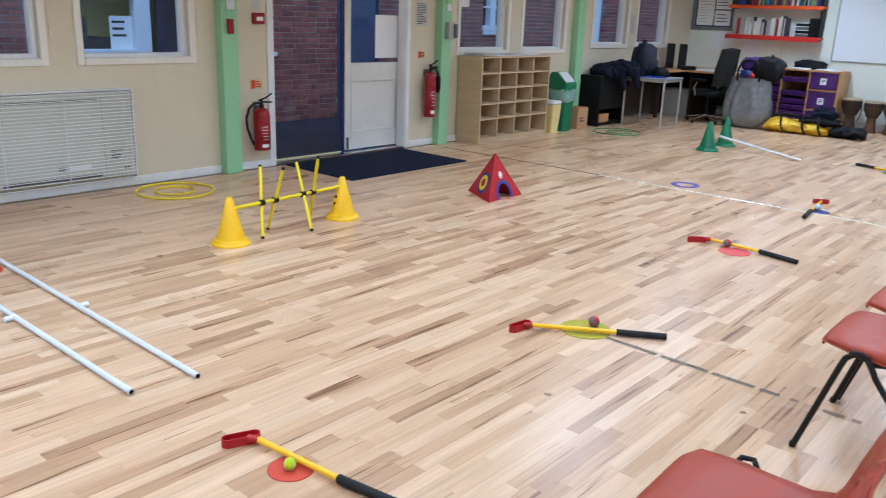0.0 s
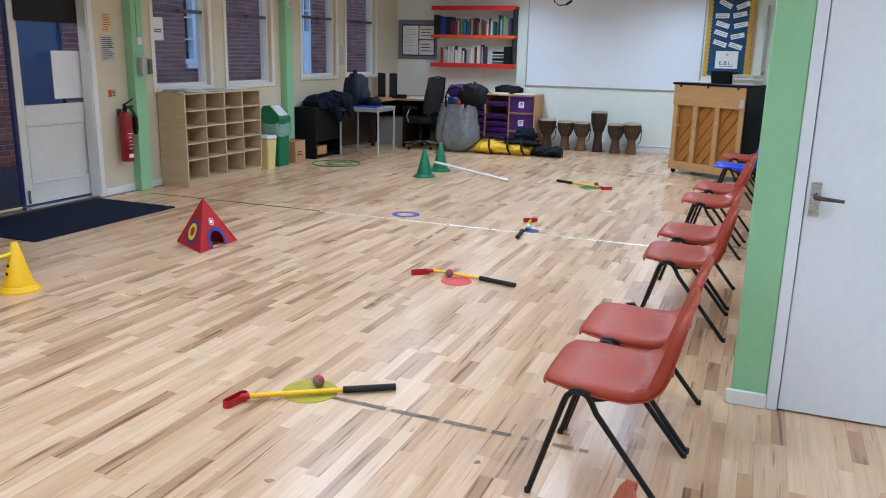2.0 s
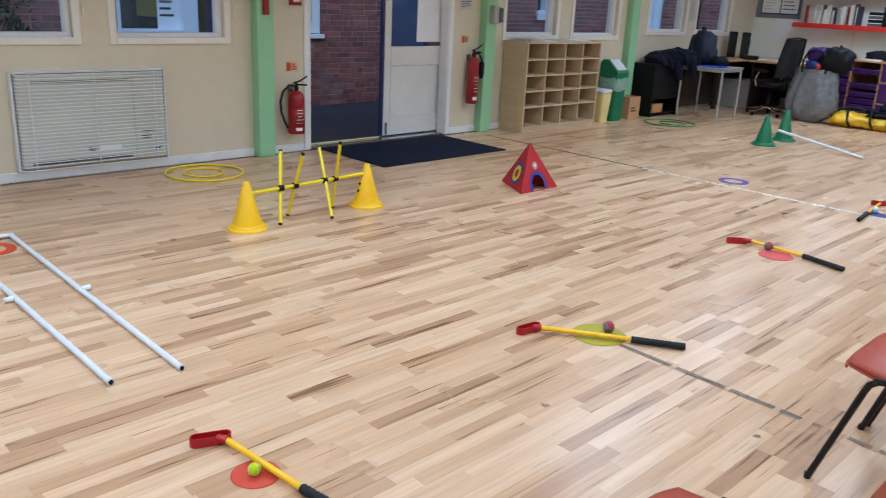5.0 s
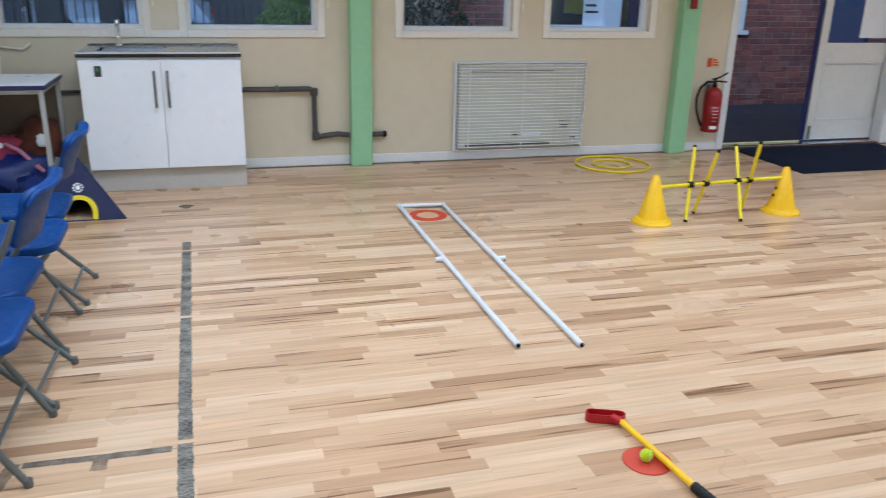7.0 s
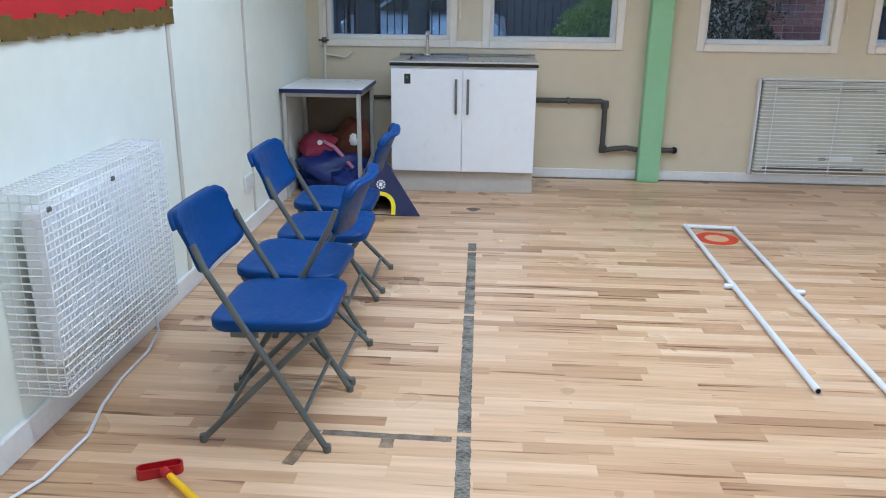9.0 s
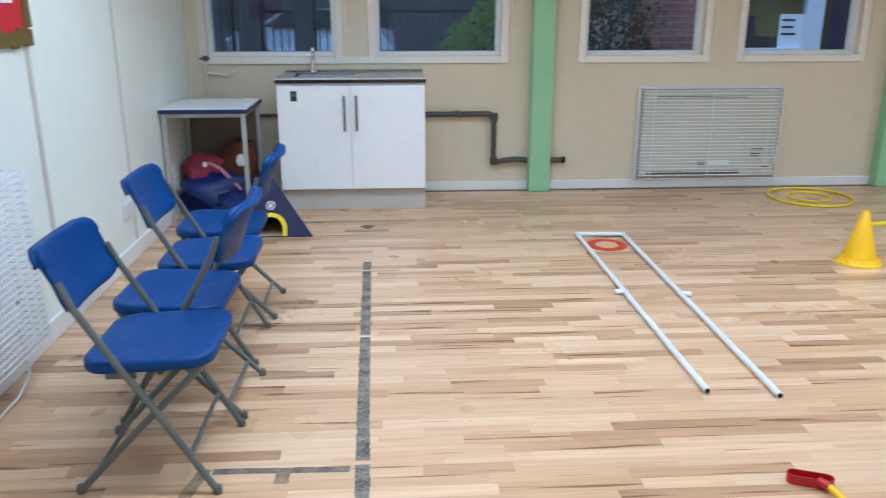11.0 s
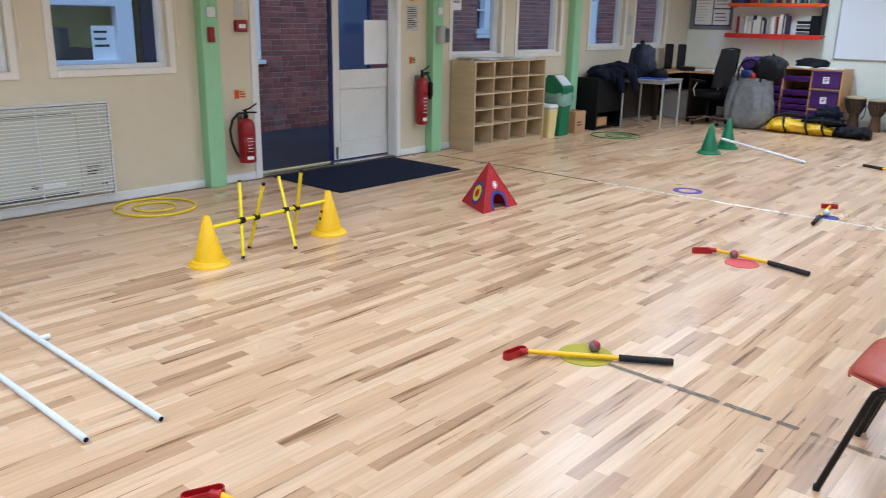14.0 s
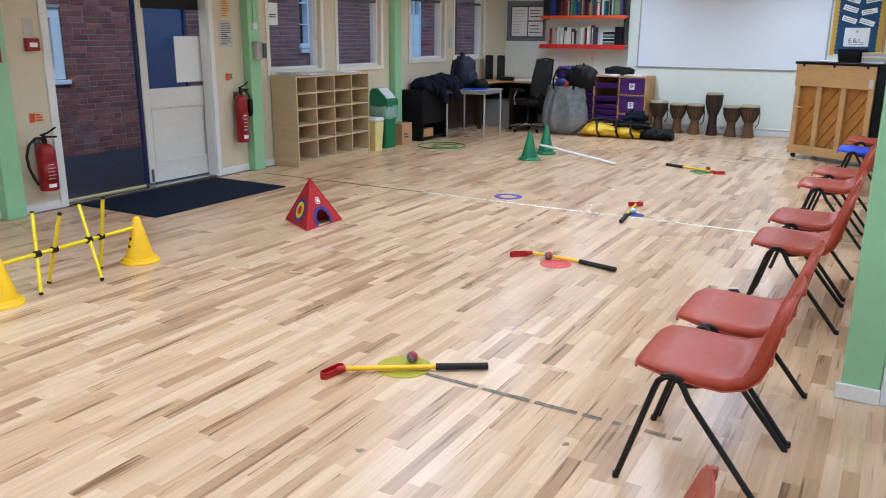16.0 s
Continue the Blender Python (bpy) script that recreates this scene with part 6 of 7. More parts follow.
for k, (y, n, w) in enumerate(((7.80, 7, 0.30), (8.05, 3, 0.28), (8.35, 4, 0.3), (8.75, 3, 0.26))):
    pp = thing("paper_pile", "loose pile of white papers on the pigeonholes", "paper", pose(-5.99, y, PH), "papers")
    for i in range(n):
        part("sheet", Shape().box(-0.13, -w / 2, 0.0005 + i * 0.005, 0.13, w / 2, 0.0045 + i * 0.005, at=pose(rnd.uniform(-0.02, 0.02), rnd.uniform(-0.03, 0.03), 0, 0, 0, rnd.uniform(-14, 14))), PAPER if i % 3 else SIGNGREY, pp)
bb = thing("waste_bin", "cream plastic waste bin with a white lid", "bin", pose(-5.95, 9.32, 0))
part("body", Shape().loft([[(sx * a, sy * a * 0.85, z) for sx, sy in ((-1, -0.85), (-0.85, -1), (0.85, -1), (1, -0.85), (1, 0.85), (0.85, 1), (-0.85, 1), (-1, 0.85))] for a, z in ((0.095, 0), (0.12, 0.38))], True, False), material("cream plastic", srgb(226, 206, 140), 0.45), bb)
part("lid", Shape().box(-0.125, -0.11, 0.38, 0.125, 0.11, 0.435, c=0.02), WHITEPLASTIC, bb)
gb = thing("swing_bin", "green swing bin with a clear liner and white flap", "bin", pose(-5.985, 9.64, 0))
part("body", Shape().loft([[(sx * a, sy * a, z) for sx, sy in ((-1, -0.85), (-0.85, -1), (0.85, -1), (1, -0.85), (1, 0.85), (0.85, 1), (-0.85, 1), (-1, 0.85))] for a, z in ((0.118, 0), (0.130, 0.54))], True, False), GREENPLASTIC, gb)
LINER = material("clear plastic liner", (0.24, 0.40, 0.33, 1), 0.25, vary=0.15, bump=0.3, bump_scale=30)
part("liner", Shape().loft([[(sx * a + 0.006 * math.sin(k * 2.9 + z * 60), sy * a + 0.006 * math.cos(k * 3.7 + z * 50), z + 0.012 * math.sin(k * 1.9)) for k, (sx, sy) in enumerate(((-1, -0.8), (-0.8, -1), (-0.3, -1.03), (0.3, -1), (0.8, -1.03), (1, -0.8), (1.03, -0.3), (1, 0.3), (1.03, 0.8), (0.8, 1), (0.3, 1.03), (-0.3, 1), (-0.8, 1.03), (-1, 0.8), (-1.03, 0.3), (-1, -0.3)))] for a, z in ((0.138, 0.40), (0.150, 0.44), (0.152, 0.50), (0.146, 0.57))], False, True), LINER, gb, "crumpled clear bin liner")
part("lid", Shape().loft([[(-0.135, y, 0.54), (0.14, y, 0.54), (0.145, y, 0.64), (0.135, y, 0.66), (-0.02, y, 0.80), (-0.10, y, 0.80), (-0.135, y, 0.75)] for y in (-0.137, 0.137)], True, False), GREENPLASTIC, gb)
part("flap", Shape().box(0.0, -0.105, 0, 0.19, 0.105, 0.006, at=pose(-0.015, 0, 0.799, 0, 42.3)), WHITEPLASTIC, gb, "white swing flap")
cb = thing("cardboard_box", "open brown cardboard box with a dark printed mark", "box", pose(-6.02, 10.05, 0))
part("carton", Shape().box(-0.15, -0.13, 0, 0.15, -0.126, 0.30).box(-0.15, 0.126, 0, 0.15, 0.13, 0.30).box(-0.15, -0.126, 0, -0.146, 0.126, 0.30).box(0.146, -0.126, 0, 0.15, 0.126, 0.30).box(-0.146, -0.126, 0.001, 0.146, 0.126, 0.006), CARD, cb)
part("contents", Shape().box(-0.145, -0.125, 0.24, 0.145, 0.125, 0.28), CARD, cb)
part("print", bars(Shape(), -0.08, 0.09, 0.08, 0.17, 2, 3, facing(0.1505, 0, 0, 0), 0.45), INK, cb)


# ---- far corner: coats, tables, desk, computer, chair ----
bc = thing("black_cabinet", "low black cabinet with open shelves on one side", "cabinet", pose(0, 0, 0))
part("side", Shape().box(WEST + 0.02, 10.42, 0, -5.84, 10.44, 0.73, c=0.003), BLACKPLASTIC, bc)
part("side", Shape().box(WEST + 0.02, 11.10, 0, -5.84, 11.12, 0.73, c=0.003), BLACKPLASTIC, bc)
part("top", Shape().box(WEST + 0.02, 10.44, 0.71, -5.84, 11.10, 0.73, c=0.003), BLACKPLASTIC, bc)
part("back", Shape().box(WEST + 0.02, 10.44, 0.02, WEST + 0.03, 11.10, 0.71), BLACKPLASTIC, bc)
for z in (0.03, 0.24, 0.47):
    part("shelf", Shape().box(WEST + 0.03, 10.44, z, -5.85, 11.10, z + 0.018), BLACKPLASTIC, bc)
part("front_panel", Shape().box(-5.858, 10.44, 0.255, -5.842, 11.10, 0.70), BLACKPLASTIC, bc)
for k, (z, y) in enumerate(((0.05, 10.52), (0.26, 10.52))):
    single("wooden_tray", Shape().box(-6.12, y, z, -5.87, y + 0.26, z + 0.012).box(-6.12, y, z + 0.012, -5.87, y + 0.012, z + 0.12).box(-6.12, y + 0.248, z + 0.012, -5.87, y + 0.26, z + 0.12).box(-5.882, y + 0.012, z + 0.012, -5.87, y + 0.248, z + 0.12), BEECHBOARD, "small wooden tray on a black shelf", "tray")


def coat(label, at, size, seed, mat):
    c = thing("coat", label, "coat", at)
    part("body", Shape().blob(size, seed, 0.26, 40, 24, 0.85, 1.5, flat=True), mat, c)
    for k in range(4):
        a = -0.6 + 0.4 * k
        part("fold", Shape().tube([(size[0] * 0.35, size[1] * (a - 0.1), size[2] * 0.75), (size[0] * 0.80, size[1] * a, size[2] * 0.35), (size[0] * 0.98, size[1] * (a + 0.12), -0.03), (size[0] * 0.97, size[1] * (a + 0.2), -0.12 - 0.03 * k)], [0.018, 0.032, 0.030, 0.012], 8), mat, c)
    part("sleeve", Shape().tube([(size[0] * 0.5, -size[1] * 0.2, size[2] * 0.3), (size[0] * 0.95, 0.0, -0.02), (size[0] * 1.05, 0.04, -0.16), (size[0] * 1.02, 0.1, -0.24)], [0.07, 0.075, 0.06, 0.05], 10), mat, c)
    part("zip_tag", Shape().box(size[0] * 1.07, -0.01, -0.10, size[0] * 1.09, 0.02, -0.05), PAPER, c)
    return c


coat("crumpled navy coat heaped on the black cabinet", pose(-5.98, 10.84, 0.775), (0.23, 0.30, 0.12), 4, CLOTHNAVY)
coat("dark navy jacket draped over the table edge", pose(-5.86, 11.0, 0.82), (0.24, 0.24, 0.13), 7, CLOTHNAVY)

TABLEGREY = material("grey table laminate", (0.30, 0.31, 0.34, 1), 0.3, vary=0.05)


def small_table(at, label, w, d, h, topmat):
    t = thing("square_table", label, "table", at)
    part("tabletop", Shape().box(-w / 2, -d / 2, h - 0.025, w / 2, d / 2, h, c=0.003), topmat, t)
    for sx in (-1, 1):
        for sy in (-1, 1):
            part("leg", Shape().tube([(sx * (w / 2 - 0.025), sy * (d / 2 - 0.025), 0), (sx * (w / 2 - 0.025), sy * (d / 2 - 0.025), h - 0.026)], 0.014, 10), PALEMETAL, t)
        part("apron", Shape().box(sx * (w / 2 - 0.03) - 0.008, -d / 2 + 0.04, h - 0.06, sx * (w / 2 - 0.03) + 0.008, d / 2 - 0.04, h - 0.026), PALEMETAL, t)
    part("apron", Shape().box(-w / 2 + 0.04, -d / 2 + 0.022, h - 0.06, w / 2 - 0.04, -d / 2 + 0.038, h - 0.026), PALEMETAL, t)
    return t


small_table(pose(-5.495, 11.365, 0, 0, 0, 3), "square school table with a grey top and pale tube legs", 0.66, 0.66, 0.72, TABLEGREY)
bp = thing("backpack", "dark navy backpack standing on the table", "bag", pose(-5.74, 11.50, 0.72))
PACK = material("navy pack cloth", (0.011, 0.017, 0.036, 1), 0.7, vary=0.25, bump=0.15, bump_scale=40)
part("body", Shape().blob((0.15, 0.19, 0.25), 12, 0.2, 24, 14, 0.72, 2.0, at=pose(0, 0, 0.225)), PACK, bp)
part("pocket", Shape().blob((0.06, 0.14, 0.11), 13, 0.2, 20, 10, 0.75, at=pose(0.13, 0.0, 0.15)), PACK, bp)
part("grab_handle", Shape().tube([(-0.04, -0.03, 0.44), (-0.04, -0.03, 0.52), (-0.04, 0.03, 0.52), (-0.04, 0.03, 0.44)], 0.018, 8), CLOTHBLACK, bp)
part("strap", Shape().tube([(-0.06, -0.1, 0.42), (-0.06, -0.24, 0.40), (-0.05, -0.31, 0.25), (-0.04, -0.33, 0.05)], 0.022, 8), CLOTHBLACK, bp)
fo = single("folder", Shape().box(-0.16, -0.12, 0, 0.16, 0.12, 0.012, c=0.003), material("blue folder card", srgb(24, 70, 190), 0.45, vary=0.05), "bright blue folder lying on the table", "folder", pose(-5.42, 11.25, 0.7205, 0, 0, 12))
single("camera_bag", Shape().blob((0.12, 0.14, 0.085), 15, 0.25, 20, 12, 0.7, flat=True), CLOTHBLACK, "small black bag on the table", "bag", pose(-5.48, 11.52, 0.768))

dk = thing("computer_desk", "wooden corner desk with dark end panels", "desk", pose(0, 0, 0))
part("worktop", Shape().box(WEST + 0.02, 12.65, 0.75, -4.78, NORTH - 0.02, 0.775, c=0.003), BEECHBOARD, dk)
part("return_top", Shape().box(WEST + 0.02, 11.75, 0.75, -5.62, 12.65, 0.775, c=0.003), BEECHBOARD, dk)
part("return_panel", Shape().box(WEST + 0.04, 11.16, 0.03, WEST + 0.06, 13.0, 0.749), DARKWOOD, dk)
for x in (WEST + 0.03, -5.55, -4.82):
    part("end_panel", Shape().box(x, 12.75, 0, x + 0.022, NORTH - 0.03, 0.749), DARKWOOD, dk)
part("modesty_panel", Shape().box(WEST + 0.05, NORTH - 0.09, 0.15, -4.82, NORTH - 0.07, 0.749), DARKWOOD, dk)
part("brace_post", Shape().box(-5.92, 12.3, 0, -5.86, 12.36, 0.749), DARKWOOD, dk)
for x in (-6.07, -5.85):
    sp = thing("computer_speaker", "slim black computer speaker on the desk", "speaker", pose(x, 13.0, 0.775, 0, 0, -62))
    part("cabinet", Shape().box(-0.06, -0.06, 0.012, 0.07, 0.07, 0.40, c=0.012), BLACKPLASTIC, sp)
    part("stand", Shape().box(-0.075, -0.07, 0, 0.075, 0.07, 0.0125, c=0.004), BLACKPLASTIC, sp)
    part("grille", Shape().box(0.0705, -0.055, 0.06, 0.074, 0.055, 0.38, c=0.001), RUBBER, sp)
for k, (x, y, t) in enumerate(((-5.5, 12.95, 8), (-5.2, 12.9, -12), (-5.4, 13.3, 30), (-4.98, 13.1, 4))):
    pp = thing("paper_pile", "spread white papers on the desk", "paper", pose(x, y, 0.7755, 0, 0, t), "papers")
    for i in range(3):
        part("sheet", Shape().box(-0.21, -0.148, i * 0.004, 0.21, 0.148, i * 0.004 + 0.0035, at=pose(0, 0, 0, 0, 0, i * 9)), PAPER, pp)
kb = thing("small_printer", "dark small device on the desk", "device", pose(-5.62, 12.78, 0.775, 0, 0, 20))
part("case", Shape().box(-0.12, -0.09, 0, 0.12, 0.09, 0.06, c=0.01), BLACKPLASTIC, kb)
part("screen", Shape().box(-0.08, -0.05, 0.0602, 0.08, 0.05, 0.064), INK, kb)
hb2 = thing("storage_box", "pale grey box under the desk", "box", pose(-5.82, 13.05, 0))
part("body", Shape().box(-0.24, -0.2, 0.0, 0.24, 0.2, 0.42, c=0.01), PALEMETAL, hb2)
part("lid", Shape().box(-0.25, -0.21, 0.4205, 0.25, 0.21, 0.45, c=0.008), PALEMETAL, hb2)

MESHBACK = material("black mesh cloth", (0.009, 0.009, 0.010, 1), 0.8, vary=0.2, bump=0.5, bump_scale=300)
oc = thing("office_chair", "black mesh-back office chair on chrome base", "chair", pose(-5.10, 12.5, 0, 0, 0, 164))
part("seat", Shape().blob((0.24, 0.24, 0.055), 2, 0.06, 24, 10, 0.6, at=pose(0, 0, 0.47)), CLOTHBLACK, oc)
back = []
for i in range(9):
    v = i / 8
    z = 0.58 + 0.56 * v
    hw = 0.20 + 0.035 * math.sin(v * 2.6) - 0.03 * v
    back.append([(-0.22 - 0.10 * v - 0.03 * (1 - abs(u)) + th, hw * u, z) for u, th in ((-1, 0.02), (-0.5, 0.012), (0, 0.01), (0.5, 0.012), (1, 0.02), (1, 0), (0.5, -0.012), (0, -0.015), (-0.5, -0.012), (-1, 0))])
part("backrest", Shape().loft(back, True, True), MESHBACK, oc)
part("back_frame", Shape().tube([(-0.215, -0.205, 0.58), (-0.27, -0.235, 0.85), (-0.32, -0.2, 1.14), (-0.335, 0, 1.16), (-0.32, 0.2, 1.14), (-0.27, 0.235, 0.85), (-0.215, 0.205, 0.58)], 0.014, 8), BLACKPLASTIC, oc)
part("back_bracket", Shape().tube([(-0.05, 0, 0.42), (-0.24, 0, 0.42), (-0.28, 0, 0.62)], 0.022, 8), BLACKPLASTIC, oc)
for s in (-1, 1):
    ar = part("armrest", Shape().tube([(0.05, 0.25 * s, 0.43), (0.06, 0.29 * s, 0.55), (0.0, 0.29 * s, 0.66)], 0.012, 8), CHROME, oc, "chrome arm post")
    part("arm_pad", Shape().tube([(-0.15, 0.29 * s, 0.665), (0.12, 0.29 * s, 0.675)], 0.022, 8), BLACKPLASTIC, ar)
part("gas_column", Shape().lathe([(0.028, 0.10), (0.028, 0.28), (0.016, 0.285), (0.016, 0.43)], 14), BLACKPLASTIC, oc)
for k in range(5):
    a = k * 2 * math.pi / 5 + 0.3
    sp = part("base_spoke", Shape().tube([(0.02 * math.cos(a), 0.02 * math.sin(a), 0.12), (0.30 * math.cos(a), 0.30 * math.sin(a), 0.075)], [0.022, 0.013], 8), CHROME, oc)
    part("castor", Shape().lathe([(0.02, -0.018), (0.028, -0.01), (0.028, 0.01), (0.02, 0.018)], 12, at=pose(0.30 * math.cos(a), 0.30 * math.sin(a), 0.029, 90, 0, k * 40)), BLACKPLASTIC, sp)

GREYBAG = material("grey tarpaulin", (0.19, 0.20, 0.21, 1), 0.27, vary=0.06, scale=1.5, bump=0.12, bump_scale=30)
tg = thing("tote_bag", "large grey tote bag stuffed with coloured cloth", "bag", pose(-4.44, 12.46, 0))
rings = []
for i in range(25):
    v = i / 24
    z = 0.010 + 0.74 * v
    half = 0.355 * (0.48 + 0.52 * math.sin(min(1.0, v / 0.30) * math.pi / 2)) * (1 - 0.17 * max(0.0, v - 0.45) / 0.55)
    deep = 0.205 * (0.55 + 0.45 * math.sin(min(1.0, v / 0.25) * math.pi / 2)) * (1 - 0.45 * v * v)
    ring = []
    for k in range(56):
        a = k * math.pi / 28
        ca, sa = math.cos(a), math.sin(a)
        crease = 1 + 0.22 * noise.noise(Vector((ca * 5, sa * 5, v * 1.6))) + 0.16 * noise.noise(Vector((ca * 9 + v * 3, sa * 8, v * 3)))
        ring.append((half * math.copysign(abs(ca) ** 0.75, ca) * (1 + 0.3 * (crease - 1)), deep * math.copysign(abs(sa) ** 0.75, sa) * crease, z + 0.035 * v * noise.noise(Vector((ca * 3, sa * 3, 7)))))
    rings.append(ring)
part("body", Shape().loft(rings, True, True), GREYBAG, tg)
for s in (-1, 1):
    part("handle", Shape().tube([(-0.17, 0.115 * s, 0.70), (-0.175, 0.12 * s, 0.86), (-0.13, 0.11 * s, 0.98), (-0.02, 0.10 * s, 1.02), (0.09, 0.10 * s, 0.99), (0.15, 0.115 * s, 0.86), (0.16, 0.115 * s, 0.70)], 0.016, 8), CLOTHBLACK, tg, "black carrying handle")
CLOTHPURPLE = material("purple cloth", srgb(70, 34, 110), 0.8, vary=0.2, bump=0.4)
for k, (dx, dy, dz, size, mat, lab) in enumerate(((-0.02, 0.05, 0.95, (0.17, 0.10, 0.10), CLOTHPURPLE, "purple folded cloth in the tote bag"), (0.22, 0.03, 0.88, (0.22, 0.16, 0.19), CLOTHBLACK, "black coat hanging out of the tote bag"), (-0.05, -0.08, 0.80, (0.10, 0.07, 0.06), CLOTHBLUE, "blue cloth in the tote bag"), (0.04, -0.10, 0.79, (0.045, 0.04, 0.04), ORANGE, "orange cloth in the tote bag"))):
    single("stuffed_cloth", Shape().blob(size, 20 + k, 0.45, 22, 12, 0.8, 3), mat, lab, "cloth", pose(-4.44 + dx, 12.46 + dy, dz))

# tray unit with purple drawers
TRAY = material("purple tray plastic", srgb(74, 32, 104), 0.35, vary=0.08)
tu = thing("tray_unit", "beech tray unit with purple plastic trays", "storage unit", pose(0, 0, 0))
UX0, UX1, UY0, UY1, UH = -4.74, -3.44, 13.38, NORTH - 0.03, 0.88
part("side", Shape().box(UX1 - 0.02, UY0, 0, UX1, UY1, UH, c=0.002), BEECHBOARD, tu)
part("side", Shape().box(UX0, UY0, 0, UX0 + 0.02, UY1, UH, c=0.002), BEECHBOARD, tu)
part("top", Shape().box(UX0 + 0.02, UY0, UH - 0.022, UX1 - 0.02, UY1, UH, c=0.002), BEECHBOARD, tu)
part("back", Shape().box(UX0 + 0.02, UY1 - 0.012, 0.03, UX1 - 0.02, UY1, UH - 0.022), BEECHBOARD, tu)
part("bottom", Shape().box(UX0 + 0.02, UY0 + 0.01, 0.03, UX1 - 0.02, UY1 - 0.012, 0.05), BEECHBOARD, tu)
cols = [UX0 + 0.02, -4.305, -3.885, UX1 - 0.02]
for x in cols[1:-1]:
    part("divider", Shape().box(x - 0.009, UY0, 0.05, x + 0.009, UY1 - 0.012, UH - 0.022), BEECHBOARD, tu)
for z in (0.27, 0.575):
    part("shelf", Shape().box(cols[2] + 0.009, UY0, z, cols[3], UY1 - 0.012, z + 0.016), BEECHBOARD, tu)


def tray(x0, x1, z0, z1, label_h):
    t = part("tray", Shape().box(x0 + 0.014, UY0 + 0.006, z0, x1 - 0.014, UY0 + 0.36, z1, c=0.008), TRAY, tu)
    part("lip", Shape().box(x0 + 0.008, UY0 - 0.010, z1 - 0.022, x1 - 0.008, UY0 + 0.006, z1, c=0.004), TRAY, t)
    part("finger_grip", Shape().box((x0 + x1) / 2 - 0.06, UY0 - 0.006, z1 - 0.05, (x0 + x1) / 2 + 0.06, UY0 + 0.0055, z1 - 0.024, c=0.003), TRAY, t)
    if label_h:
        cx = (x0 + x1) / 2
        lb = part("label", Shape().box(cx - 0.045, UY0 + 0.003, z0 + 0.07, cx + 0.045, UY0 + 0.0058, z0 + 0.17), PAPER, t, "white paper label")
        part("label_print", bars(Shape(), 0.02, 0.02, 0.075, 0.085, 3, 2, facing(cx - 0.045, UY0 + 0.0028, z0 + 0.07, -90), 0.5), TRAY, lb)


for i in range(7):
    tray(cols[0], cols[1], 0.06 + i * 0.112, 0.06 + i * 0.112 + 0.078, 0)
for z in (0.06, 0.155, 0.25, 0.345, 0.47, 0.68):
    tray(cols[1], cols[2], z, z + 0.075, 0)
tray(cols[2], cols[3], 0.06, 0.262, 0)
tray(cols[2], cols[3], 0.30, 0.565, 1)
tray(cols[2], cols[3], 0.60, 0.85, 1)
for k, x in enumerate((-4.10, -3.68)):
    pp = thing("paper_pile", "white papers on top of the tray unit", "paper", pose(x, 13.55, UH, 0, 0, 6 - 11 * k), "papers")
    for i in range(4):
        part("sheet", Shape().box(-0.15, -0.11, 0.0005 + i * 0.005, 0.15, 0.11, 0.005 + i * 0.005, at=pose(0, 0, 0, 0, 0, i * 5 - 8)), PAPER, pp)
single("instrument_case", Shape().blob((0.25, 0.11, 0.085), 31, 0.35, 24, 12, 0.7, flat=True), CLOTHBLACK, "black soft case lying on the tray unit", "case", pose(-4.0, 13.72, UH + 0.047))
single("soft_hat", Shape().blob((0.17, 0.14, 0.12), 33, 0.55, 30, 18, 0.8, 3.2, flat=True), CLOTHNAVY, "dark cloth bundle on the duffel bag", "bundle", pose(-3.36, 12.63, 0.27))

# long duffel bag
DUFFEL = material("yellow nylon", srgb(232, 184, 32), 0.5, vary=0.12, bump=0.5, bump_scale=25)
db = thing("duffel_bag", "long yellow and black sports duffel bag on the floor", "bag", pose(-3.47, 12.55, 0, 0, 0, 4))


def sausage(x0, x1, r0, r1, seed, sq=0.60):
    """A half-empty bag: sagging, creased across, flat underneath."""
    rings = []
    n, m = 36, 28
    for i in range(n + 1):
        u = i / n
        r = (r0 + (r1 - r0) * u) * (1 - (abs(2 * u - 1) ** 8) * 0.45) * (1 + 0.10 * noise.noise(Vector((u * 7, seed, 2))))
        ring = []
        for k in range(m):
            a = 2 * math.pi * k / m
            w = 1 + 0.30 * noise.noise(Vector((u * 4, math.cos(a) * 1.6, math.sin(a) * 1.6 + seed))) + 0.16 * noise.noise(Vector((u * 15, math.cos(a) * 2.4, math.sin(a) * 2.4 + seed)))
            ring.append((x0 + (x1 - x0) * u, r * 1.25 * math.cos(a) * w, max(0.004, r * sq * (1 + math.sin(a) * w))))
        rings.append(ring)
    return Shape().loft(rings, True, True)


part("body", sausage(-0.66, 0.24, 0.185, 0.125, 3), DUFFEL, db)
part("end_section", sausage(0.235, 0.72, 0.13, 0.145, 8), CLOTHBLACK, db, "black nylon end")
part("top_flap", Shape().blob((0.28, 0.15, 0.06), 5, 0.5, at=pose(0.06, 0.03, 0.20)), CLOTHBLACK, db)
for x in (-0.42, -0.12, 0.10):
    part("strap", Shape().tube([(x + 0.06, -0.20, 0.02), (x + 0.02, -0.225, 0.11), (x, -0.16, 0.22), (x - 0.03, 0.0, 0.27), (x - 0.04, 0.12, 0.23)], 0.017, 6), CLOTHBLACK, db, "black webbing strap")
part("zip_opening", Shape().tube([(-0.55, -0.12, 0.235), (-0.42, -0.06, 0.275), (-0.28, -0.03, 0.265), (-0.2, -0.08, 0.235)], 0.022, 8), CLOTHBLACK, db)

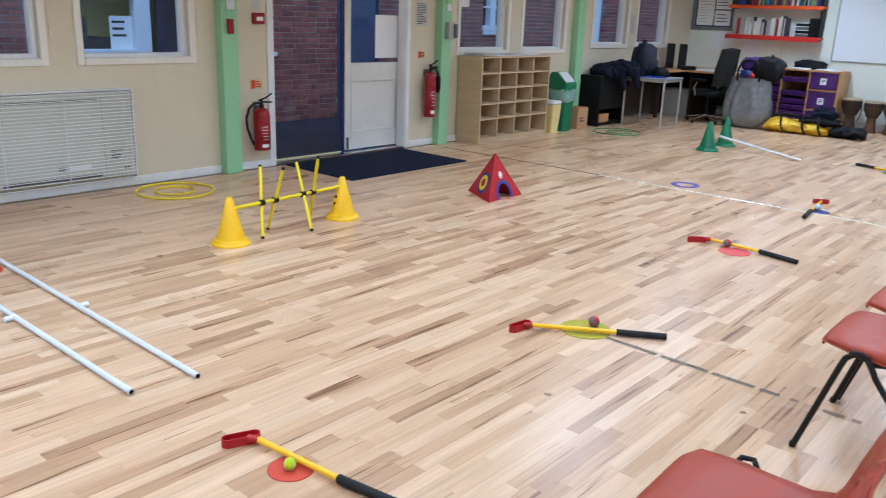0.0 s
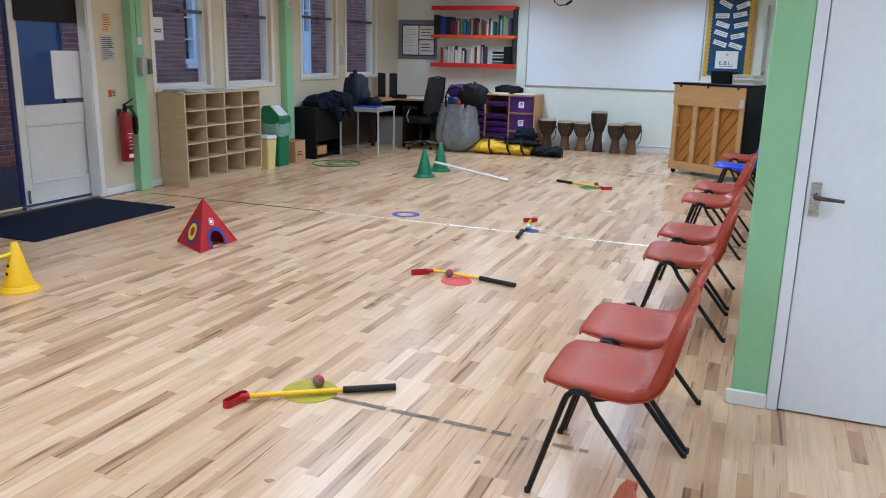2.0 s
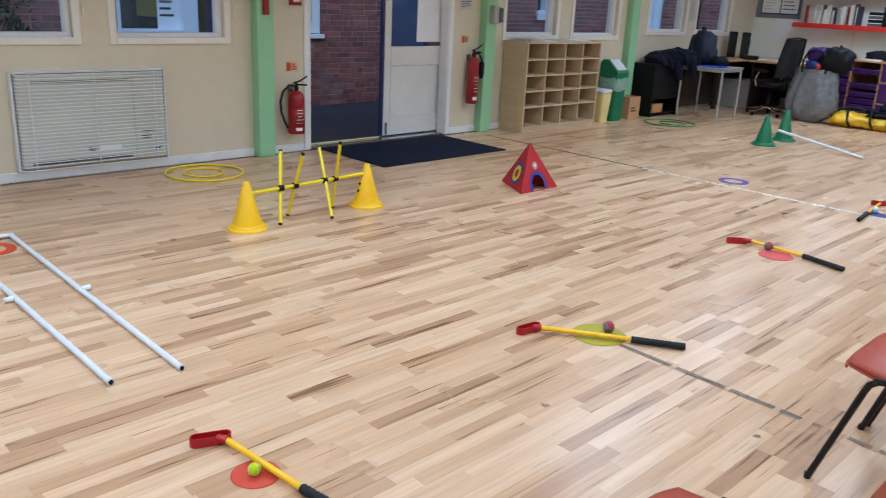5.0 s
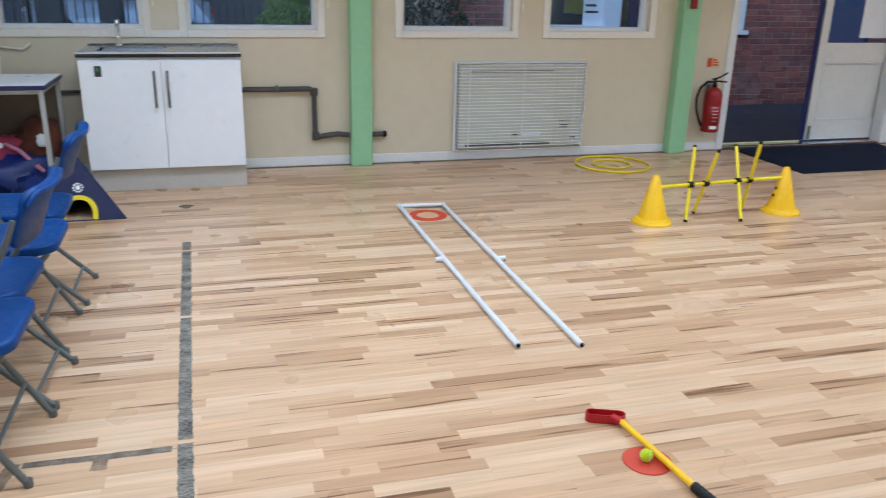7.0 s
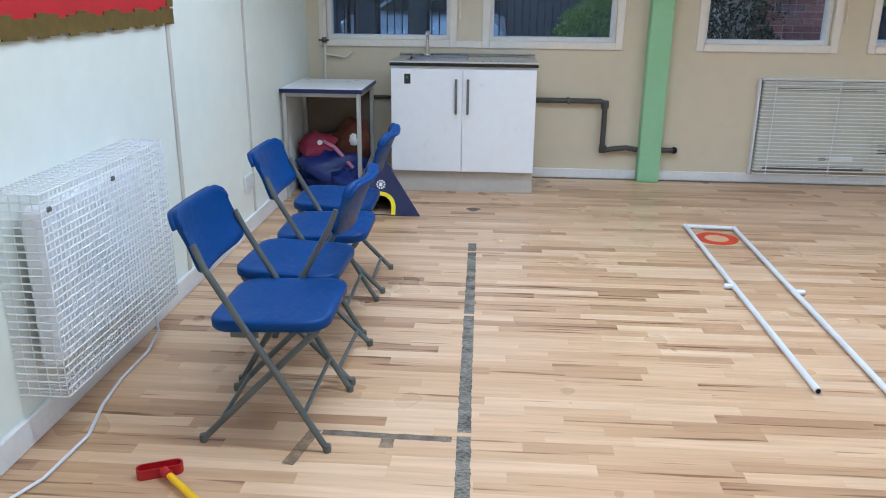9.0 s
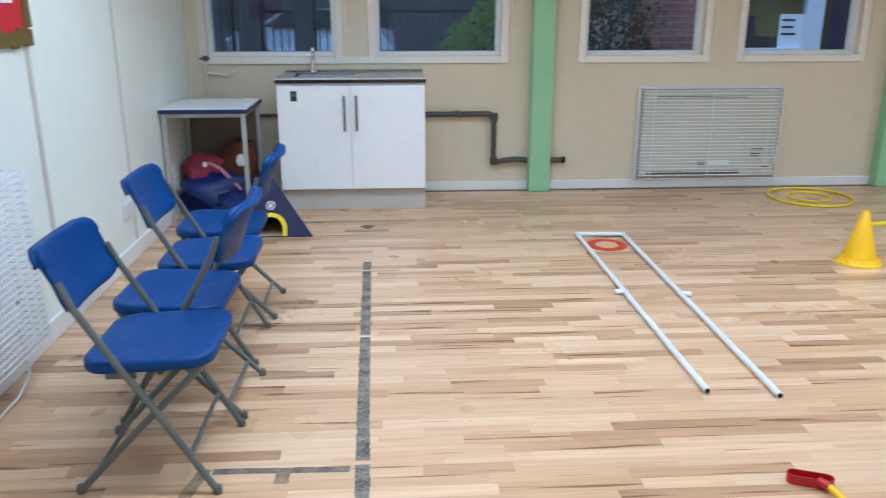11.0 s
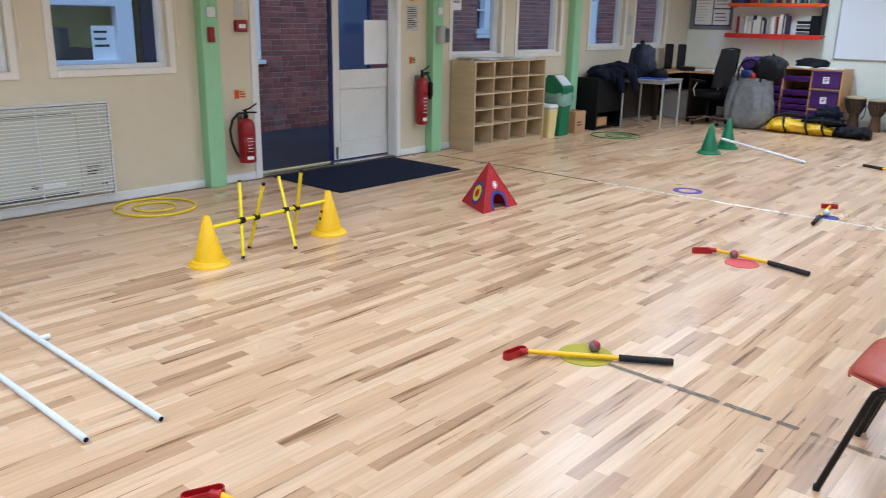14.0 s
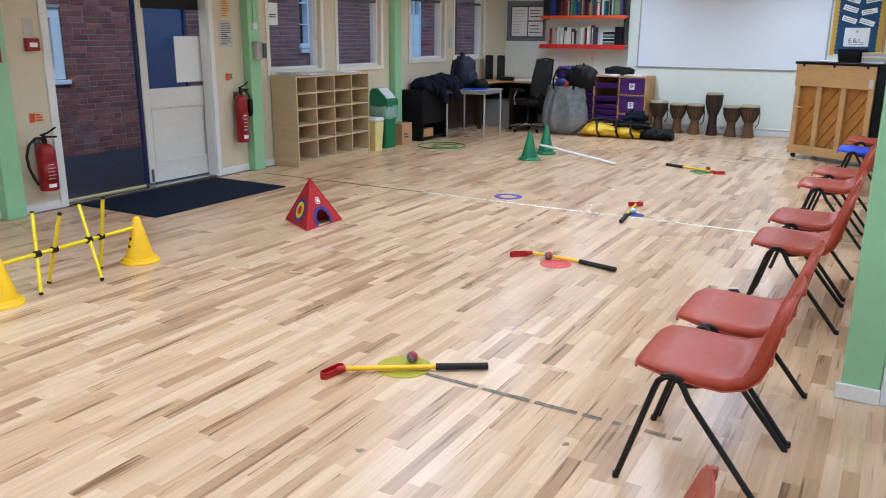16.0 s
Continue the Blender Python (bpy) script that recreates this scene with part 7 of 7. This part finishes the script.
# djembe drums
DRUMWOOD = [material("drum wood %d" % k, srgb(*c), 0.5, vary=0.25, scale=5, stretch=(1, 1, 4)) for k, c in enumerate(((72, 48, 33), (100, 68, 45), (108, 77, 49), (56, 26, 20), (86, 59, 41), (110, 75, 47)))]
SKIN = material("goat skin", srgb(176, 156, 128), 0.6, vary=0.15)
ROPE = material("dark rope", (0.05, 0.04, 0.032, 1), 0.9, vary=0.3)
for k, (x, y, h, r) in enumerate(((-3.27, 13.62, 0.50, 0.145), (-2.96, 13.62, 0.48, 0.135), (-2.68, 13.60, 0.48, 0.135), (-2.41, 13.62, 0.665, 0.130), (-2.12, 13.60, 0.48, 0.135), (-1.86, 13.60, 0.50, 0.14))):
    dr = thing("djembe_drum", "carved dark djembe drum with roped skin" if k != 3 else "tall slim dark red-brown djembe drum", "drum", pose(x, y, 0), "row of drums")
    part("shell", Shape().lathe([(r * 0.68, 0), (r * 0.66, h * 0.06), (r * 0.50, h * 0.30), (r * 0.48, h * 0.44), (r * 0.62, h * 0.55), (r * 0.88, h * 0.72), (r * 0.97, h * 0.88), (r * 0.96, h - 0.012)], 24), DRUMWOOD[k], dr)
    part("skin", Shape().lathe([(r * 0.985, h - 0.03), (r * 0.985, h - 0.004), (r * 0.9, h)], 24), SKIN, dr, "pale goat skin head")
    for z in (h - 0.04, h - 0.065, h * 0.50):
        rr = r * (1.0 if z > h * 0.6 else 0.58)
        part("rope_ring", Shape().tube([(rr * math.cos(q * math.pi / 10), rr * math.sin(q * math.pi / 10), z) for q in range(20)], 0.006, 6, closed=True), ROPE, dr)
    net = Shape()
    for q in range(16):
        a0, a1 = q * 2 * math.pi / 16, (q + 0.5) * 2 * math.pi / 16
        net.tube([(r * math.cos(a0), r * math.sin(a0), h - 0.05), (r * 0.93 * math.cos(a1), r * 0.93 * math.sin(a1), h * 0.72), (r * 0.60 * math.cos(a0), r * 0.60 * math.sin(a0), h * 0.51)], 0.0065, 5)
    part("rope_lacing", net, ROPE, dr)
    if k in (0, 2, 5):
        part("loose_rope", Shape().tube([(r * 0.9, -0.03, h - 0.05), (r * 1.12, -0.04, h * 0.75), (r * 1.05, -0.04, h * 0.45), (r * 0.75, -0.03, h * 0.32)], 0.008, 6), ROPE, dr)

# piano seen from its back
PIANOBLACK = material("black piano lacquer", (0.004, 0.004, 0.005, 1), 0.45, vary=0.1, spec=0.15)
PIANOBACK = material("piano back timber", srgb(198, 154, 102), 0.55, vary=0.12, scale=2, stretch=(1, 1, 5))
SOUND = material("spruce soundboard", srgb(176, 118, 52), 0.5, vary=0.22, scale=3, stretch=(7, 1, 7))
pn = thing("upright_piano", "black upright piano with exposed timber back", "piano", pose(-1.08, 11.79, 0, 0, 0, -31))
PW, PD, PZ = 1.10, 0.58, 1.22
part("case", Shape().box(0, 0.05, 0.08, 0.02, PD, PZ - 0.03, c=0.004).box(PW - 0.02, 0.02, 0.08, PW, PD, PZ - 0.03, c=0.004).box(0.02, PD - 0.02, 0.08, PW - 0.02, PD, PZ - 0.03).box(0.02, 0.10, 0.08, PW - 0.02, PD - 0.02, 0.10), PIANOBLACK, pn)
part("lid", Shape().box(-0.02, -0.01, PZ - 0.03, PW + 0.02, PD + 0.03, PZ, c=0.006), PIANOBLACK, pn)
part("top_rail", Shape().box(0.005, 0.0, PZ - 0.30, PW - 0.02, 0.05, PZ - 0.031, c=0.004), PIANOBACK, pn)
part("bottom_rail", Shape().box(0.005, 0.0, 0.06, PW - 0.02, 0.05, 0.17, c=0.004), PIANOBACK, pn)
part("soundboard", Shape().box(0.02, 0.06, 0.17, PW - 0.02, 0.07, PZ - 0.30), SOUND, pn, "amber spruce soundboard")
for x in (0.02, 0.33, 0.66, PW - 0.09):
    part("back_post", Shape().box(x, 0.0, 0.17, x + 0.07, 0.05, PZ - 0.30, c=0.005), PIANOBACK, pn)
for i in range(9):
    x = -0.1 + i * 0.15
    a, b = max(0.03, x), min(PW - 0.04, x + 0.55)
    za, zb = 0.18 + (a - x) * 1.35, 0.18 + (b - x) * 1.35
    if b - a > 0.05 and za < PZ - 0.33:
        zb = min(zb, PZ - 0.31)
        part("rib", Shape().tube([(a, 0.052, za), (a + (zb - za) / 1.35, 0.052, zb)], 0.011, 6), SOUND, pn)
for x in (0.10, 0.52, 0.96):
    part("lid_clip", Shape().box(x, -0.012, PZ - 0.06, x + 0.03, 0.0, PZ - 0.031, c=0.003), BLACKMETAL, pn)
part("back_handle", Shape().tube([(0.06, -0.003, 0.66), (0.12, -0.03, 0.655), (0.16, -0.003, 0.65)], 0.011, 6), PIANOBACK, pn)
part("paper_tag", Shape().box(PW - 0.09, -0.003, PZ - 0.28, PW - 0.03, -0.0005, PZ - 0.18), SIGNGREY, pn)
for x, y in ((0.06, 0.06), (PW - 0.06, 0.06), (0.06, PD - 0.06), (PW - 0.06, PD - 0.06)):
    part("castor", Shape().lathe([(0.03, -0.015), (0.036, -0.008), (0.036, 0.008), (0.03, 0.015)], 14, at=pose(x, y, 0.036, 90)).box(x - 0.02, y - 0.025, 0.036, x + 0.02, y + 0.025, 0.082), BLACKMETAL, pn)
PT = pose(-1.08, 11.79, PZ, 0, 0, -31)
bk = thing("black_basket", "black fabric basket on the piano", "basket", PT @ pose(0.60, 0.22, 0))
part("body", Shape().loft([[(0.15 * s * sx, 0.10 * s * sy, z) for sx, sy in ((-1, -0.8), (-0.8, -1), (0.8, -1), (1, -0.8), (1, 0.8), (0.8, 1), (-0.8, 1), (-1, 0.8))] for s, z in ((0.9, 0.001), (1.0, 0.15), (1.03, 0.16), (0.95, 0.16), (0.9, 0.05))], True, False), CLOTHBLACK, bk)
bs = thing("book_stack", "stack of pale music books on the piano", "books", PT @ pose(0.92, 0.26, 0))
for i in range(6):
    part("book", Shape().box(-0.15, -0.11, 0.001 + i * 0.021, 0.15, 0.11, 0.020 + i * 0.021, c=0.002, at=pose(0, 0, 0, 0, 0, (i * 37) % 11 - 5)), (PAPER, SIGNGREY, SIGNPALE)[i % 3], bs)
pp = thing("paper_pile", "white music sheets on the piano", "paper", PT @ pose(0.25, 0.2, 0), "papers")
for i in range(4):
    part("sheet", Shape().box(-0.15, -0.105, 0.001 + i * 0.004, 0.15, 0.105, 0.0045 + i * 0.004, at=pose(i * 0.03, 0, 0, 0, 0, i * 8)), PAPER, pp)

# ---- north wall: board, shelves, notices ----
WB0, WB1, WZ0, WZ1 = -3.76, -0.935, 1.03, 2.48
wb = thing("whiteboard", "large white wall board with a thin pale frame", "whiteboard", pose(0, 0, 0))
WBMAT = material("whiteboard enamel", (0.82, 0.86, 0.92, 1), 0.42, vary=0.002, scale=0.6)
part("surface", Shape().box(WB0, NORTH - 0.014, WZ0, WB1, NORTH - 0.001, WZ1), WBMAT, wb)
ALU = material("aluminium frame", (0.5, 0.5, 0.5, 1), 0.35, metal=0.8)
part("frame", Shape().box(WB0 - 0.02, NORTH - 0.022, WZ0 - 0.02, WB0, NORTH - 0.001, WZ1 + 0.02, c=0.003).box(WB1, NORTH - 0.022, WZ0 - 0.02, WB1 + 0.02, NORTH - 0.001, WZ1 + 0.02, c=0.003).box(WB0, NORTH - 0.022, WZ0 - 0.02, WB1, NORTH - 0.001, WZ0, c=0.003).box(WB0, NORTH - 0.022, WZ1, WB1, NORTH - 0.001, WZ1 + 0.02, c=0.003), ALU, wb)
structure("trim", Shape().box(-4.58, NORTH - 0.010, 0.12, -4.54, NORTH, 1.34), CREAMTRIM, "cream cover strip on a wall panel joint", "trim")

NAVYBOARD = material("blue display paper", srgb(26, 74, 112), 0.75, vary=0.06)
bd = thing("notice_board", "tall blue notice board with a scalloped gold border", "notice board", pose(0, 0, 0))
part("backing", Shape().box(-0.855, NORTH - 0.014, 1.28, -0.255, NORTH - 0.001, 2.62), NAVYBOARD, bd)
SLIPINK = material("faded print", (0.30, 0.30, 0.32, 1), 0.7)
GOLDB = material("gold scallop border", srgb(206, 164, 70), 0.6, vary=0.1)
sc = Shape()
for i in range(22):
    z = 1.30 + i * 0.06
    for x, s in ((-0.865, 1), (-0.245, -1)):
        sc.lathe([(0.036, 0), (0.036, 0.002)], 12, at=pose(x + 0.012 * s, NORTH - 0.0145, z, 90))
sc.box(-0.89, NORTH - 0.018, 1.27, -0.845, NORTH - 0.0142, 2.62).box(-0.265, NORTH - 0.018, 1.27, -0.22, NORTH - 0.0142, 2.62)
part("border", sc, GOLDB, bd, "gold scalloped paper border")
part("frame", Shape().box(-0.215, NORTH - 0.024, 1.25, -0.175, NORTH - 0.001, 2.64, c=0.003), BEECHBOARD, bd)
rnd = random.Random(8)
for i in range(11):
    x, z = -0.80 + 0.235 * (i % 2) + rnd.uniform(0, 0.07), 1.75 + (i // 2) * 0.15 + rnd.uniform(-0.02, 0.02)
    at = pose(x + 0.11, NORTH - 0.0155 - 0.0008 * i, z, 90, 0, 0) @ pose(0, 0, 0, 0, 0, rnd.choice((-28, -18, 0, 12, 22, 30)))
    sl = part("paper_slip", Shape().box(-0.10, -0.036, 0, 0.10, 0.036, 0.0006, at=at), PAPER, bd)
    part("slip_print", bars(Shape(), -0.085, -0.025, 0.085, 0.025, 2, i, at @ Matrix.Translation((0, 0, 0.0008)), 0.35), SLIPINK, sl)
ebi = part("card", Shape().box(-0.715, NORTH - 0.0275, 1.39, -0.385, NORTH - 0.0165, 1.655), PAPER, bd, "white card with black letters")
writing(ebi, "E.B.I...", 0.09, INK, pose(-0.55, NORTH - 0.0285, 1.47, 90))
part("emblem", Shape().lathe([(0.022, 0), (0.022, 0.001)], 8, at=pose(-0.55, NORTH - 0.0278, 1.60, 90)), SIGNGREY, ebi)
part("underline", Shape().box(-0.65, NORTH - 0.0282, 1.418, -0.45, NORTH - 0.0276, 1.424), INK, ebi)

GREYFRAME = material("grey felt board", srgb(120, 124, 132), 0.8, vary=0.08)
nb = thing("notice_board", "grey framed notice board with white papers", "notice board", pose(0, 0, 0))
part("board", Shape().box(-6.19, NORTH - 0.02, 1.41, -5.44, NORTH - 0.001, 2.09, c=0.004), GREYFRAME, nb)
part("inner_border", Shape().box(-6.11, NORTH - 0.0225, 1.47, -5.47, NORTH - 0.0202, 2.01), NAVYPAINT, nb)
for x0, x1, z0, z1, rows in ((-6.09, -5.79, 1.49, 1.99, 9), (-5.77, -5.49, 1.76, 1.99, 3), (-5.77, -5.49, 1.49, 1.74, 3)):
    sh = part("sheet", Shape().box(x0, NORTH - 0.0245, z0, x1, NORTH - 0.0227, z1), PAPER, nb)
    part("print", bars(Shape(), 0.03, 0.04, x1 - x0 - 0.04, z1 - z0 - 0.04, rows, rows + int(z0 * 10), facing(x0, NORTH - 0.0247, z0, -90), 0.25), SIGNGREY if rows > 5 else INK, sh)
single("paper_notice", Shape().box(-5.82, NORTH - 0.004, 1.06, -5.40, NORTH - 0.001, 1.40), PAPER, "blank white paper taped to the wall", "paper")

SHELFRED = material("red painted shelf", srgb(214, 48, 40), 0.45, vary=0.05)
SHELFORANGE = material("orange-red painted shelf", srgb(226, 86, 34), 0.45, vary=0.05)
for z, mat, lab in ((1.335, SHELFRED, "red wall shelf with scalloped edge, half-full of books"), (1.805, SHELFORANGE, "orange-red wall shelf full of books"), (2.285, SHELFRED, "red wall shelf with scalloped edge above the books")):
    sh = thing("wall_shelf", lab, "shelf", pose(0, 0, 0), "wall shelves")
    part("board", Shape().box(-5.43, NORTH - 0.26, z, -3.94, NORTH - 0.001, z + 0.028, c=0.003), mat, sh)
    part("front_edge", Shape().box(-5.44, NORTH - 0.27, z - 0.022, -3.93, NORTH - 0.2605, z + 0.032, c=0.003), mat, sh)
    if mat is SHELFRED:
        scallop = Shape()
        for k in range(38):
            scallop.lathe([(0.024, 0), (0.024, 0.003)], 12, at=pose(-5.42 + k * 0.0395, NORTH - 0.2707, z - 0.020, 90))
        part("scallop_trim", scallop, mat, sh, "scalloped red card edging")
    part("bracket", Shape().box(-5.40, NORTH - 0.20, z - 0.03, -5.385, NORTH - 0.001, z), BLACKMETAL, sh)
    part("bracket", Shape().box(-3.99, NORTH - 0.20, z - 0.03, -3.975, NORTH - 0.001, z), BLACKMETAL, sh)
structure("trim", Shape().box(-3.975, NORTH - 0.23, 1.366, -3.955, NORTH - 0.002, 2.28), BLACKPLASTIC, "dark upright panel at the end of the shelves", "trim")
BOOKS = [material("book cover %d" % k, srgb(*c), 0.5, vary=0.08) for k, c in enumerate(((34, 60, 140), (190, 190, 184), (150, 34, 44), (226, 222, 208), (40, 110, 120), (60, 52, 70), (196, 150, 50), (96, 46, 96), (24, 26, 32), (120, 150, 90)))]
rnd = random.Random(5)
for z, runs in ((1.364, ((-5.28, -4.62, 1), (-4.60, -4.46, 5))), (1.834, ((-5.42, -5.10, 0), (-5.09, -4.30, 1), (-4.24, -3.99, 5)))):
    for a, b, flavour in runs:
        x = a
        while x < b - 0.012:
            w = rnd.uniform(0.012, 0.042) if flavour else rnd.uniform(0.05, 0.075)
            h = rnd.uniform(0.20, 0.29) if flavour == 1 else rnd.uniform(0.26, 0.34)
            d = rnd.uniform(0.14, 0.20)
            m = rnd.choice((BOOKS[0], BOOKS[8], BOOKS[0])) if flavour == 0 else rnd.choice(BOOKS if z > 1.5 else [BOOKS[1], BOOKS[3], BOOKS[3], BOOKS[1], BOOKS[9], BOOKS[5], BOOKS[2]])
            bkk = thing("book", "upright book on a wall shelf", "book", pose(x + w / 2, NORTH - 0.03 - d / 2, z), "shelved books")
            part("cover", Shape().box(-w / 2, -d / 2, 0, -w / 2 + 0.002, d / 2, h).box(w / 2 - 0.002, -d / 2, 0, w / 2, d / 2, h).box(-w / 2 + 0.002, -d / 2, 0, w / 2 - 0.002, -d / 2 + 0.002, h), m, bkk)
            part("pages", Shape().box(-w / 2 + 0.0025, -d / 2 + 0.0025, 0.003, w / 2 - 0.0025, d / 2 - 0.004, h - 0.004), PAPER, bkk)
            x += w + 0.002
spb = thing("spray_bottle", "white plastic bottle on the lower wall shelf", "bottle", pose(-4.37, NORTH - 0.14, 1.364))
part("body", Shape().lathe([(0.034, 0), (0.036, 0.01), (0.036, 0.11), (0.014, 0.16)], 16), WHITEPLASTIC, spb)
part("cap", Shape().lathe([(0.014, 0.16), (0.014, 0.20), (0.008, 0.21)], 12), WHITEPLASTIC, spb)
for i in range(4):
    single("file_tray", Shape().box(-0.10, -0.10, 0, 0.10, 0.10, 0.045, c=0.006), BLACKPLASTIC if i % 2 else GREYMETAL, "flat dark file box stacked on the shelf", "file box", pose(-4.22, NORTH - 0.14, 1.3642 + i * 0.055), "stacked file boxes")
    single("file_spacer", Shape().box(-0.095, -0.095, 0, 0.095, 0.095, 0.009), PAPER, "white paper wad between the file boxes", "paper", pose(-4.22, NORTH - 0.14, 1.4094 + i * 0.055), "stacked file boxes")
for i, x in enumerate((-4.09, -4.045, -4.005)):
    single("box_file", Shape().box(-0.02, -0.11, 0, 0.02, 0.11, 0.29, c=0.003), BLACKPLASTIC, "black box file standing on the shelf", "box file", pose(x, NORTH - 0.15, 1.3645), "box files")

pc = thing("projector_cable", "black cable hanging from the ceiling by the whiteboard", "cable", pose(0, 0, 0))
part("cable", Shape().tube([(-2.9, 12.6, CEILING), (-2.97, 12.55, 2.45), (-2.98, 12.5, 2.30), (-2.90, 12.5, 2.25), (-2.80, 12.5, 2.26), (-2.72, 12.5, 2.32), (-2.70, 12.5, 2.45), (-2.72, 12.55, CEILING)], 0.009, 6), BLACKPLASTIC, pc)
part("plug", Shape().tube([(-2.80, 12.5, 2.26), (-2.71, 12.5, 2.32)], 0.018, 8), BLACKPLASTIC, pc)

ws = thing("wall_sheet", "blank white sheet pinned below the notice board", "paper", pose(0, 0, 0))
part("sheet", Shape().box(-5.27, NORTH - 0.004, 1.05, -4.93, NORTH - 0.001, 1.36), PAPER, ws)


# ---- laminate strips of the floor ----
def strip_shape(w, l):
    return Shape().box(-w / 2, -l / 2, -0.008, w / 2, l / 2, 0, c=0.0)


STRIP_W = 0.0600
rnd = random.Random(11)
lengths = (0.30, 0.38, 0.46, 0.55, 0.66)
piece_meshes = {l: strip_shape(STRIP_W - 0.0004, l - 0.0003).mesh("strip", STRIP_ONE) for l in lengths}
rest = Shape()
singles = 0
x = WEST - 0.12
while x < ALCOVE:
    y = SOUTH - rnd.uniform(0, 0.4)
    while y < NORTH:
        l = rnd.choice(lengths)
        near, y = y, y + l
        if near < SOUTH or y > NORTH:
            near, far = max(near, SOUTH), min(y, NORTH)
            l = 0.0
        else:
            far = y
        cx, cy = x + STRIP_W / 2, (near + far) / 2
        if cy > DOORWALL + 0.3 and cx > EAST + 0.1:
            continue
        if x < WEST:
            continue
        if l and singles < 300 and -2.3 < cx < -0.9 and 1.1 < cy < 3.6:
            ob = new("strip", piece_meshes[l])
            ob.parent, ob.location = floor, (cx, cy, 0)
            singles += 1
        else:
            rest.box(cx - STRIP_W / 2 + 0.0002, near + 0.00015, -0.008, cx + STRIP_W / 2 - 0.0002, far - 0.00015, 0)
    x += STRIP_W
tagged(part("strips", rest, STRIP_MANY, floor), kind="stuff")


# ---- bricks of the building across the yard ----
rnd = random.Random(21)
BL, BH, J = 0.215, 0.065, 0.010
stretcher = Shape().box(-0.02, -BL / 2, -BH / 2, 0.0, BL / 2, BH / 2, c=0.003).mesh("brick", BRICK_ONE)
header = Shape().box(-0.02, -0.0513, -BH / 2, 0.0, 0.0513, BH / 2, c=0.003).mesh("brick", BRICK_ONE)
rest = Shape()
count = 0
z, course = -0.10, 0
while z < 3.3:
    y = 3.1 - (0.0 if course % 2 else 0.112)
    flip = course % 2
    while y < 21:
        l = BL if flip == 0 or course % 3 else 0.1026
        flip = 1 - flip
        if y < 7.42 < y + l:
            l = 7.42 - y if 7.42 - y > 0.05 else l
        cy, cz = y + l / 2, z + BH / 2
        y += l + J
        lo, hi = max(3.1, cy - l / 2), cy + l / 2
        for a, b, z0, z1 in HOLES:
            if z0 - 0.04 < cz < z1 + 0.03:
                if lo < a < hi:
                    hi = a
                elif lo < b < hi:
                    lo = b
                elif a <= lo and hi <= b:
                    hi = lo
        if hi - lo < 0.02:
            continue
        l, cy = (l, cy) if hi - lo > l - 0.001 else (hi - lo, (lo + hi) / 2)
        out = rnd.uniform(-0.002, 0.003)
        if count < 300 and l in (BL, 0.1026) and 7.45 < cy < 9.2 and cz < 1.75:
            ob = new("brick", stretcher if l == BL else header)
            ob.parent, ob.location = wall_part, (BX + out, cy, cz)
            count += 1
        else:
            rest.box(BX - 0.02, cy - l / 2, cz - BH / 2, BX + out, cy + l / 2, cz + BH / 2)
    z += BH + J
    course += 1
tagged(part("bricks", rest, BRICK_MANY, wall_part), kind="stuff")
